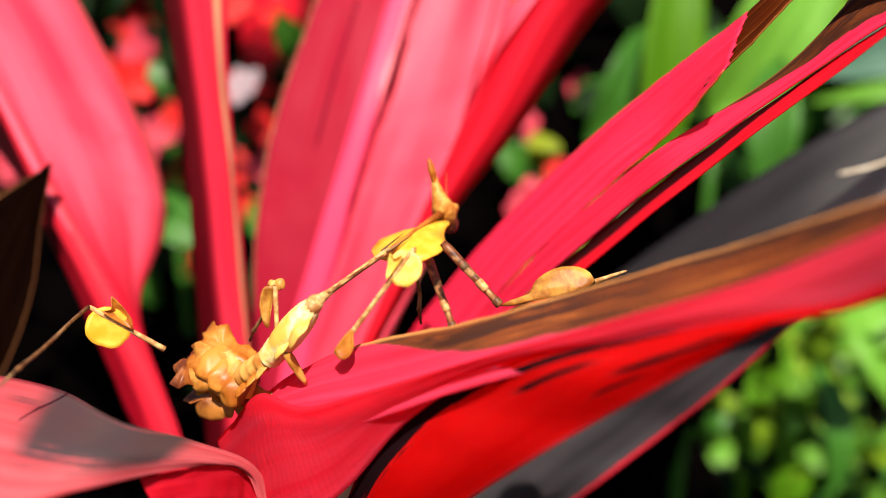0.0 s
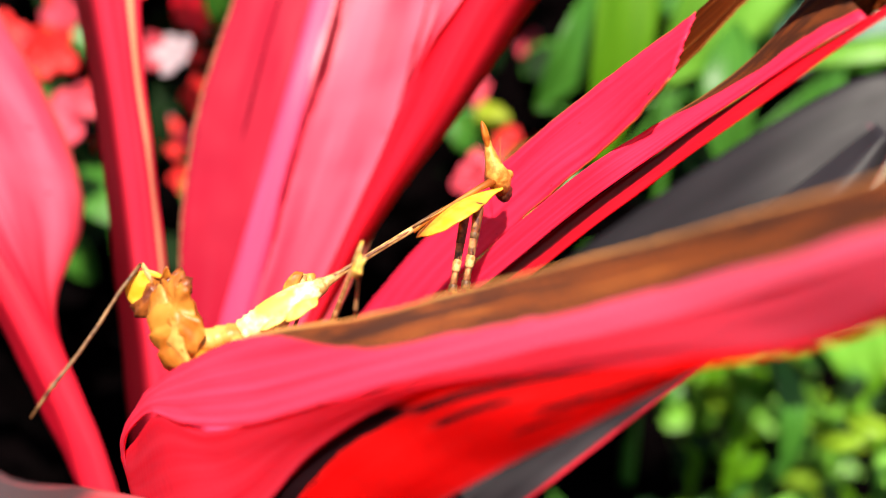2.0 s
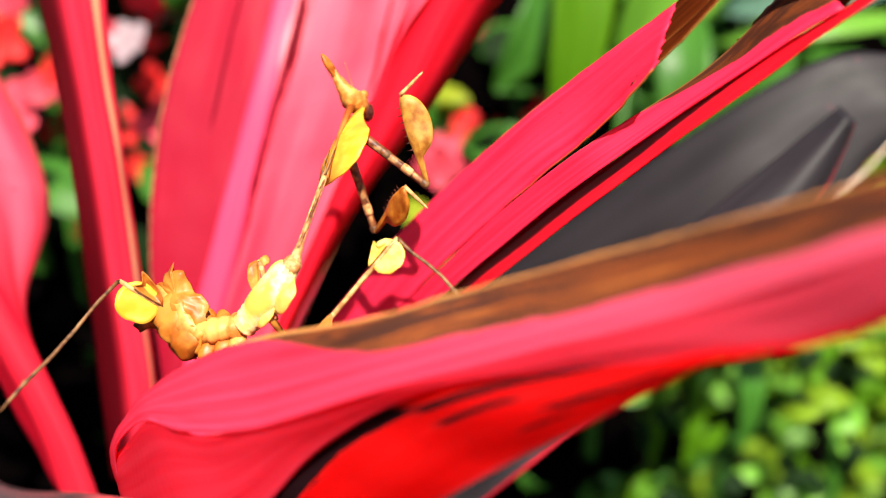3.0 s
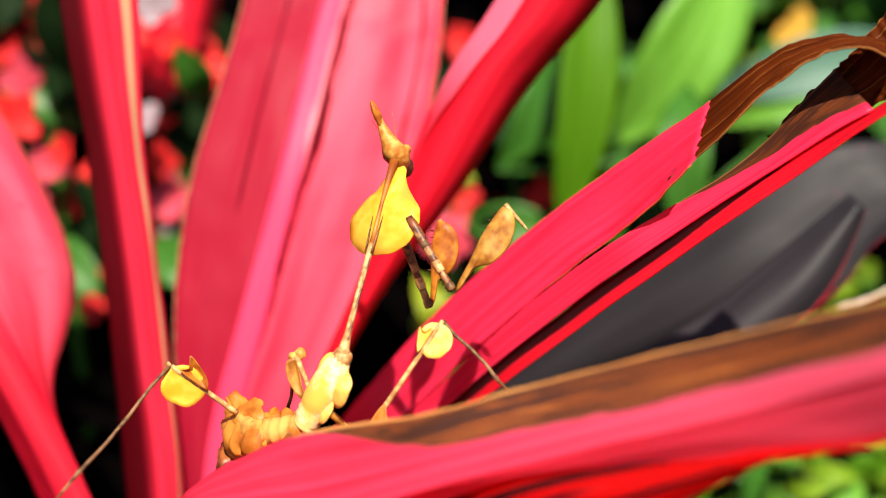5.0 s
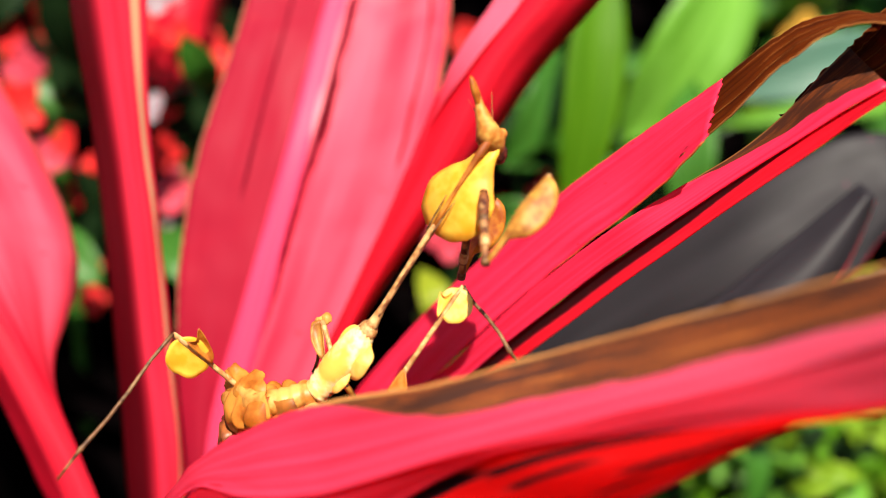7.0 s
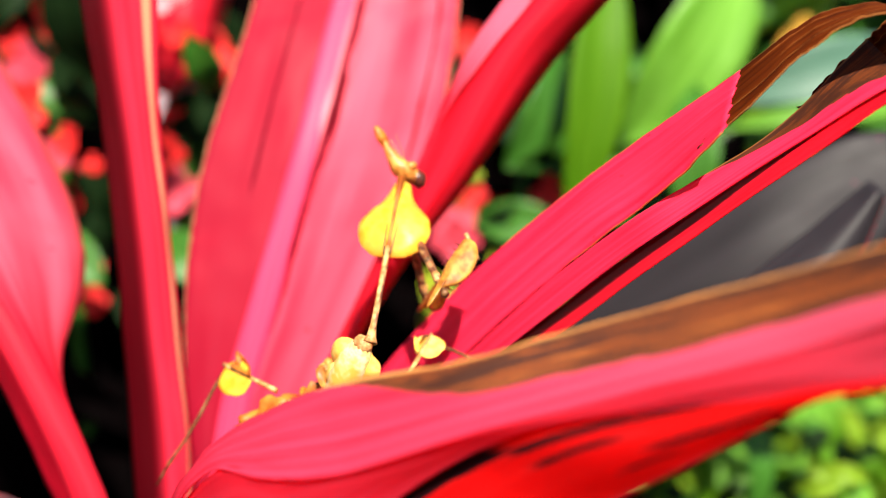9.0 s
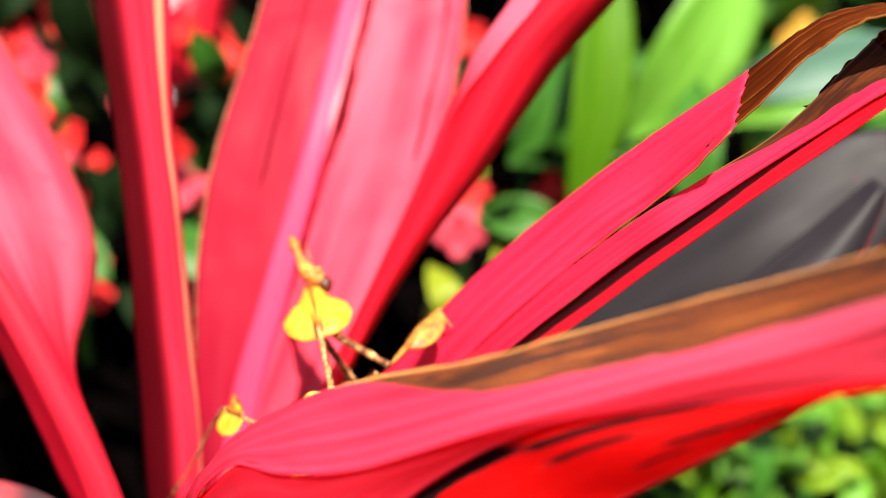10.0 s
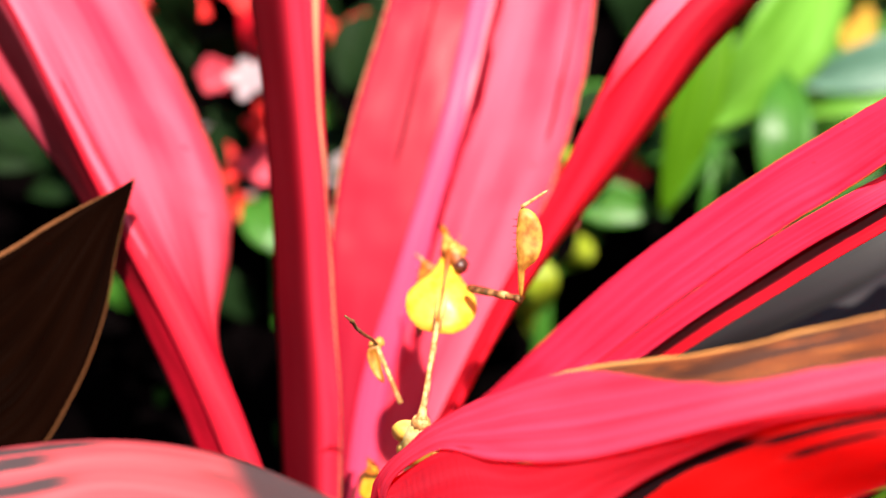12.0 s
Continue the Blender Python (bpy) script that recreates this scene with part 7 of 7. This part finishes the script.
    carry("fore_right_femur", [
        (0, (0.0085, -0.0135, 0.5563), (0.0340, -0.0127, 0.5633), (0.10, 0.88, -0.46)),
        (0.17, (0.0112, -0.0156, 0.5609), (0.0324, -0.0090, 0.5633), (0.11, 0.01, -0.99)),
        (0.34, (0.0161, -0.0194, 0.5693), (0.0296, -0.0022, 0.5634), (0.58, -0.63, -0.52)),
        (0.5, (0.0185, -0.0213, 0.5735), (0.0282, 0.0012, 0.5634), (-0.05, -0.94, 0.50)),
        (1, (0.0080, 0.0092, 0.5610), (0.0233, 0.0287, 0.5515), (-0.07, -0.93, 0.51)),
        (1.5, (0.0068, 0.0173, 0.5569), (0.0214, 0.0359, 0.5450), (-0.08, -0.92, 0.53)),
        (2, (0.0165, 0.0039, 0.5629), (0.0328, 0.0204, 0.5500), (-0.12, -0.90, 0.55)),
        (2.5, (0.0148, -0.0034, 0.5624), (0.0301, 0.0166, 0.5540), (-0.15, -0.90, 0.55)),
        (2.75, (0.0157, 0.0024, 0.5725), (0.0097, 0.0104, 0.5971), (-0.16, -0.89, 0.56)),
        (3, (0.0100, 0.0211, 0.5852), (0.0026, 0.0240, 0.6105), (-0.18, -0.88, 0.57)),
        (3.5, (0.0062, 0.0029, 0.5902), (0.0220, 0.0058, 0.6112), (-0.19, -0.89, 0.55)),
        (5.5, (0.0058, -0.0030, 0.5857), (0.0184, 0.0002, 0.6088), (-0.21, -0.91, 0.51)),
        (6, (0.0067, -0.0049, 0.5858), (0.0202, -0.0022, 0.6085), (-0.20, -0.91, 0.51)),
        (6.5, (0.0099, -0.0287, 0.5924), (0.0248, -0.0194, 0.6123), (-0.20, -0.92, 0.50)),
        (6.7, (0.0111, -0.0282, 0.5915), (0.0265, -0.0219, 0.6121), (-0.20, -0.91, 0.50)),
        (7, (0.0100, -0.0277, 0.5929), (0.0253, -0.0209, 0.6134), (-0.21, -0.91, 0.50)),
        (7.1, (0.0078, -0.0280, 0.5932), (0.0219, -0.0164, 0.6124), (-0.21, -0.91, 0.50)),
        (7.2, (0.0045, -0.0062, 0.5881), (0.0157, 0.0082, 0.6073), (-0.22, -0.91, 0.50)),
        (7.3, (-0.0002, 0.0140, 0.5825), (0.0087, 0.0311, 0.6008), (-0.22, -0.91, 0.50)),
        (7.4, (-0.0031, 0.0182, 0.5804), (0.0065, 0.0363, 0.5972), (-0.22, -0.91, 0.51)),
        (7.5, (0.0012, 0.0127, 0.5814), (0.0100, 0.0291, 0.6003), (-0.22, -0.91, 0.51)),
        (7.7, (0.0079, -0.0184, 0.5886), (0.0207, -0.0050, 0.6076), (-0.22, -0.91, 0.51)),
        (9.5, (-0.0175, 0.0321, 0.5528), (-0.0051, 0.0485, 0.5695), (-0.22, -0.92, 0.49)),
        (10, (-0.0232, 0.0340, 0.5436), (-0.0082, 0.0513, 0.5569), (-0.23, -0.91, 0.50)),
        (10.5, (-0.0248, 0.0293, 0.5506), (-0.0053, 0.0328, 0.5682), (-0.22, -0.92, 0.49)),
        (11, (-0.0204, 0.0258, 0.5735), (-0.0245, 0.0356, 0.5978), (-0.23, -0.91, 0.50)),
        (11.5, (-0.0313, 0.0096, 0.5669), (-0.0370, 0.0133, 0.5925), (-0.27, -0.91, 0.48)),
        (12, (-0.0367, 0.0199, 0.5627), (-0.0377, 0.0245, 0.5888), (-0.25, -0.90, 0.50)),
    ])
    carry("fore_right_tibia", [
        (0, (0.0340, -0.0127, 0.5633), (0.0425, -0.0126, 0.5664), (0.15, 0.89, -0.43)),
        (0.17, (0.0324, -0.0090, 0.5633), (0.0403, -0.0073, 0.5648), (0.18, 0.03, -0.98)),
        (0.34, (0.0296, -0.0022, 0.5634), (0.0362, 0.0025, 0.5619), (0.41, -0.75, -0.53)),
        (0.5, (0.0282, 0.0012, 0.5634), (0.0342, 0.0073, 0.5605), (-0.05, -0.94, 0.50)),
        (1, (0.0233, 0.0287, 0.5515), (0.0278, 0.0355, 0.5478), (-0.07, -0.93, 0.51)),
        (1.5, (0.0214, 0.0359, 0.5450), (0.0277, 0.0419, 0.5428), (-0.08, -0.92, 0.53)),
        (2, (0.0328, 0.0204, 0.5500), (0.0377, 0.0268, 0.5462), (-0.12, -0.90, 0.55)),
        (2.5, (0.0301, 0.0166, 0.5540), (0.0367, 0.0218, 0.5508), (-0.15, -0.90, 0.55)),
        (2.75, (0.0097, 0.0104, 0.5971), (0.0140, 0.0183, 0.5972), (-0.16, -0.89, 0.56)),
        (3, (0.0026, 0.0240, 0.6105), (0.0090, 0.0249, 0.6167), (-0.18, -0.88, 0.57)),
        (3.5, (0.0220, 0.0058, 0.6112), (0.0285, 0.0041, 0.6052), (-0.19, -0.89, 0.55)),
        (5.5, (0.0184, 0.0002, 0.6088), (0.0242, -0.0018, 0.6022), (-0.21, -0.91, 0.51)),
        (6, (0.0202, -0.0022, 0.6085), (0.0253, -0.0020, 0.6010), (-0.20, -0.91, 0.51)),
        (6.5, (0.0248, -0.0194, 0.6123), (0.0267, -0.0156, 0.6044), (-0.20, -0.92, 0.50)),
        (6.7, (0.0265, -0.0219, 0.6121), (0.0277, -0.0173, 0.6045), (-0.20, -0.91, 0.50)),
        (7, (0.0253, -0.0209, 0.6134), (0.0268, -0.0163, 0.6058), (-0.21, -0.91, 0.50)),
        (7.1, (0.0219, -0.0164, 0.6124), (0.0247, -0.0141, 0.6041), (-0.21, -0.91, 0.50)),
        (7.2, (0.0157, 0.0082, 0.6073), (0.0205, 0.0063, 0.5999), (-0.22, -0.91, 0.50)),
        (7.3, (0.0087, 0.0311, 0.6008), (0.0144, 0.0292, 0.5941), (-0.22, -0.91, 0.50)),
        (7.4, (0.0065, 0.0363, 0.5972), (0.0124, 0.0344, 0.5908), (-0.22, -0.91, 0.51)),
        (7.5, (0.0100, 0.0291, 0.6003), (0.0157, 0.0271, 0.5936), (-0.22, -0.91, 0.51)),
        (7.7, (0.0207, -0.0050, 0.6076), (0.0247, -0.0070, 0.5998), (-0.22, -0.91, 0.51)),
        (9.5, (-0.0051, 0.0485, 0.5695), (-0.0005, 0.0500, 0.5619), (-0.22, -0.92, 0.49)),
        (10, (-0.0082, 0.0513, 0.5569), (-0.0035, 0.0546, 0.5499), (-0.23, -0.91, 0.50)),
        (10.5, (-0.0053, 0.0328, 0.5682), (-0.0019, 0.0386, 0.5622), (-0.22, -0.92, 0.49)),
        (11, (-0.0245, 0.0356, 0.5978), (-0.0160, 0.0386, 0.5980), (-0.23, -0.91, 0.50)),
        (11.5, (-0.0370, 0.0133, 0.5925), (-0.0284, 0.0130, 0.5954), (-0.27, -0.91, 0.48)),
        (12, (-0.0377, 0.0245, 0.5888), (-0.0304, 0.0242, 0.5940), (-0.25, -0.90, 0.50)),
    ])
    carry("fore_left_coxa", [
        (0, (-0.0144, 0.0063, 0.5664), (-0.0060, 0.0012, 0.5451), (-0.09, -0.94, 0.49)),
        (0.5, (0.0097, 0.0084, 0.5775), (0.0068, 0.0253, 0.5614), (-0.05, -0.94, 0.50)),
        (1, (0.0004, 0.0243, 0.5792), (0.0004, 0.0182, 0.5565), (-0.07, -0.93, 0.51)),
        (1.5, (0.0006, 0.0310, 0.5726), (0.0003, 0.0230, 0.5506), (-0.08, -0.92, 0.53)),
        (2, (0.0161, 0.0183, 0.5818), (0.0125, 0.0109, 0.5598), (-0.12, -0.90, 0.55)),
        (2.5, (0.0131, 0.0218, 0.5742), (0.0057, 0.0200, 0.5520), (-0.15, -0.90, 0.55)),
        (2.75, (0.0004, 0.0178, 0.5831), (0.0020, 0.0229, 0.5602), (-0.16, -0.89, 0.56)),
        (3, (-0.0126, 0.0303, 0.5918), (-0.0062, 0.0311, 0.5692), (-0.18, -0.88, 0.57)),
        (3.5, (-0.0118, 0.0137, 0.6010), (-0.0034, 0.0176, 0.5794), (-0.19, -0.89, 0.55)),
        (5.5, (-0.0076, 0.0157, 0.5985), (-0.0002, 0.0140, 0.5762), (-0.21, -0.91, 0.51)),
        (6, (-0.0038, 0.0174, 0.5974), (0.0009, 0.0219, 0.5748), (-0.20, -0.91, 0.51)),
        (6.5, (0.0060, -0.0030, 0.6009), (0.0048, 0.0077, 0.5800), (-0.20, -0.92, 0.50)),
        (6.7, (0.0085, -0.0030, 0.6004), (0.0061, 0.0070, 0.5792), (-0.20, -0.91, 0.50)),
        (7, (0.0073, -0.0025, 0.6019), (0.0052, 0.0078, 0.5809), (-0.21, -0.91, 0.50)),
        (7.1, (0.0026, -0.0020, 0.6014), (0.0031, 0.0097, 0.5811), (-0.21, -0.91, 0.50)),
        (7.2, (-0.0074, 0.0168, 0.5967), (-0.0005, 0.0285, 0.5775), (-0.22, -0.91, 0.50)),
        (7.3, (-0.0173, 0.0249, 0.5923), (-0.0042, 0.0345, 0.5753), (-0.22, -0.91, 0.50)),
        (7.4, (-0.0204, 0.0289, 0.5890), (-0.0051, 0.0365, 0.5729), (-0.22, -0.91, 0.51)),
        (7.5, (-0.0157, 0.0239, 0.5918), (-0.0036, 0.0339, 0.5742), (-0.22, -0.91, 0.51)),
        (7.7, (-0.0003, 0.0071, 0.5966), (0.0036, 0.0189, 0.5766), (-0.22, -0.91, 0.51)),
        (9.5, (-0.0294, 0.0574, 0.5615), (-0.0224, 0.0632, 0.5398), (-0.22, -0.92, 0.49)),
        (10, (-0.0455, 0.0547, 0.5461), (-0.0333, 0.0585, 0.5263), (-0.23, -0.91, 0.50)),
        (10.5, (-0.0388, 0.0527, 0.5582), (-0.0364, 0.0582, 0.5355), (-0.22, -0.92, 0.49)),
        (11, (-0.0406, 0.0511, 0.5561), (-0.0373, 0.0433, 0.5341), (-0.23, -0.91, 0.50)),
        (11.5, (-0.0601, 0.0368, 0.5695), (-0.0597, 0.0572, 0.5578), (-0.27, -0.91, 0.48)),
        (12, (-0.0653, 0.0450, 0.5493), (-0.0647, 0.0653, 0.5374), (-0.25, -0.90, 0.50)),
    ])
    carry("fore_left_femur", [
        (0, (-0.0060, 0.0012, 0.5451), (0.0079, -0.0187, 0.5483), (-0.09, -0.94, 0.49)),
        (0.5, (0.0068, 0.0253, 0.5614), (0.0243, 0.0082, 0.5601), (-0.05, -0.94, 0.50)),
        (1, (0.0004, 0.0182, 0.5565), (0.0180, 0.0011, 0.5559), (-0.07, -0.93, 0.51)),
        (1.5, (0.0003, 0.0230, 0.5506), (0.0162, 0.0044, 0.5514), (-0.08, -0.92, 0.53)),
        (2, (0.0125, 0.0109, 0.5598), (0.0255, -0.0097, 0.5585), (-0.12, -0.90, 0.55)),
        (2.5, (0.0057, 0.0200, 0.5520), (0.0222, 0.0020, 0.5537), (-0.15, -0.90, 0.55)),
        (2.75, (0.0020, 0.0229, 0.5602), (0.0110, 0.0066, 0.5761), (-0.16, -0.89, 0.56)),
        (3, (-0.0062, 0.0311, 0.5692), (0.0034, 0.0165, 0.5864), (-0.18, -0.88, 0.57)),
        (3.5, (-0.0034, 0.0176, 0.5794), (0.0017, 0.0222, 0.6029), (-0.19, -0.89, 0.55)),
        (5.5, (-0.0002, 0.0140, 0.5762), (0.0017, 0.0184, 0.6002), (-0.21, -0.91, 0.51)),
        (6, (0.0009, 0.0219, 0.5748), (0.0065, 0.0258, 0.5983), (-0.20, -0.91, 0.51)),
        (6.5, (0.0048, 0.0077, 0.5800), (0.0129, 0.0109, 0.6030), (-0.20, -0.92, 0.50)),
        (6.7, (0.0061, 0.0070, 0.5792), (0.0149, 0.0099, 0.6019), (-0.20, -0.91, 0.50)),
        (7, (0.0052, 0.0078, 0.5809), (0.0138, 0.0106, 0.6036), (-0.21, -0.91, 0.50)),
        (7.1, (0.0031, 0.0097, 0.5811), (0.0102, 0.0128, 0.6043), (-0.21, -0.91, 0.50)),
        (7.2, (-0.0005, 0.0285, 0.5775), (0.0024, 0.0321, 0.6015), (-0.22, -0.91, 0.50)),
        (7.3, (-0.0042, 0.0345, 0.5753), (-0.0061, 0.0384, 0.5994), (-0.22, -0.91, 0.50)),
        (7.4, (-0.0051, 0.0365, 0.5729), (-0.0086, 0.0406, 0.5967), (-0.22, -0.91, 0.51)),
        (7.5, (-0.0036, 0.0339, 0.5742), (-0.0046, 0.0380, 0.5984), (-0.22, -0.91, 0.51)),
        (7.7, (0.0036, 0.0189, 0.5766), (0.0087, 0.0225, 0.6003), (-0.22, -0.91, 0.51)),
        (9.5, (-0.0224, 0.0632, 0.5398), (-0.0174, 0.0428, 0.5524), (-0.22, -0.92, 0.49)),
        (10, (-0.0333, 0.0585, 0.5263), (-0.0278, 0.0388, 0.5398), (-0.23, -0.91, 0.50)),
        (10.5, (-0.0364, 0.0582, 0.5355), (-0.0282, 0.0384, 0.5474), (-0.22, -0.92, 0.49)),
        (11, (-0.0373, 0.0433, 0.5341), (-0.0309, 0.0237, 0.5473), (-0.23, -0.91, 0.50)),
        (11.5, (-0.0597, 0.0572, 0.5578), (-0.0647, 0.0604, 0.5816), (-0.27, -0.91, 0.48)),
        (12, (-0.0647, 0.0653, 0.5374), (-0.0644, 0.0702, 0.5614), (-0.25, -0.90, 0.50)),
    ])
    carry("fore_left_tibia", [
        (0, (0.0079, -0.0187, 0.5483), (0.0106, -0.0110, 0.5445), (-0.09, -0.94, 0.49)),
        (0.5, (0.0243, 0.0082, 0.5601), (0.0268, 0.0161, 0.5567), (-0.05, -0.94, 0.50)),
        (1, (0.0180, 0.0011, 0.5559), (0.0218, 0.0084, 0.5522), (-0.07, -0.93, 0.51)),
        (1.5, (0.0162, 0.0044, 0.5514), (0.0200, 0.0113, 0.5471), (-0.08, -0.92, 0.53)),
        (2, (0.0255, -0.0097, 0.5585), (0.0298, -0.0028, 0.5546), (-0.12, -0.90, 0.55)),
        (2.5, (0.0222, 0.0020, 0.5537), (0.0268, 0.0087, 0.5499), (-0.15, -0.90, 0.55)),
        (2.75, (0.0110, 0.0066, 0.5761), (0.0154, 0.0128, 0.5713), (-0.16, -0.89, 0.56)),
        (3, (0.0034, 0.0165, 0.5864), (0.0099, 0.0150, 0.5803), (-0.18, -0.88, 0.57)),
        (3.5, (0.0017, 0.0222, 0.6029), (0.0057, 0.0204, 0.5951), (-0.19, -0.89, 0.55)),
        (5.5, (0.0017, 0.0184, 0.6002), (0.0064, 0.0165, 0.5929), (-0.21, -0.91, 0.51)),
        (6, (0.0065, 0.0258, 0.5983), (0.0092, 0.0238, 0.5900), (-0.20, -0.91, 0.51)),
        (6.5, (0.0129, 0.0109, 0.6030), (0.0120, 0.0090, 0.5942), (-0.20, -0.92, 0.50)),
        (6.7, (0.0149, 0.0099, 0.6019), (0.0135, 0.0082, 0.5931), (-0.20, -0.91, 0.50)),
        (7, (0.0138, 0.0106, 0.6036), (0.0125, 0.0089, 0.5949), (-0.21, -0.91, 0.50)),
        (7.1, (0.0102, 0.0128, 0.6043), (0.0100, 0.0110, 0.5955), (-0.21, -0.91, 0.50)),
        (7.2, (0.0024, 0.0321, 0.6015), (0.0040, 0.0301, 0.5929), (-0.22, -0.91, 0.50)),
        (7.3, (-0.0061, 0.0384, 0.5994), (-0.0033, 0.0364, 0.5911), (-0.22, -0.91, 0.50)),
        (7.4, (-0.0086, 0.0406, 0.5967), (-0.0054, 0.0386, 0.5886), (-0.22, -0.91, 0.51)),
        (7.5, (-0.0046, 0.0380, 0.5984), (-0.0019, 0.0359, 0.5900), (-0.22, -0.91, 0.51)),
        (7.7, (0.0087, 0.0225, 0.6003), (0.0095, 0.0205, 0.5915), (-0.22, -0.91, 0.51)),
        (9.5, (-0.0174, 0.0428, 0.5524), (-0.0139, 0.0501, 0.5485), (-0.22, -0.92, 0.49)),
        (10, (-0.0278, 0.0388, 0.5398), (-0.0245, 0.0460, 0.5355), (-0.23, -0.91, 0.50)),
        (10.5, (-0.0282, 0.0384, 0.5474), (-0.0248, 0.0446, 0.5418), (-0.22, -0.92, 0.49)),
        (11, (-0.0309, 0.0237, 0.5473), (-0.0276, 0.0299, 0.5417), (-0.23, -0.91, 0.50)),
        (11.5, (-0.0647, 0.0604, 0.5816), (-0.0666, 0.0639, 0.5735), (-0.27, -0.91, 0.48)),
        (12, (-0.0644, 0.0702, 0.5614), (-0.0668, 0.0789, 0.5614), (-0.25, -0.90, 0.50)),
    ])


motions()
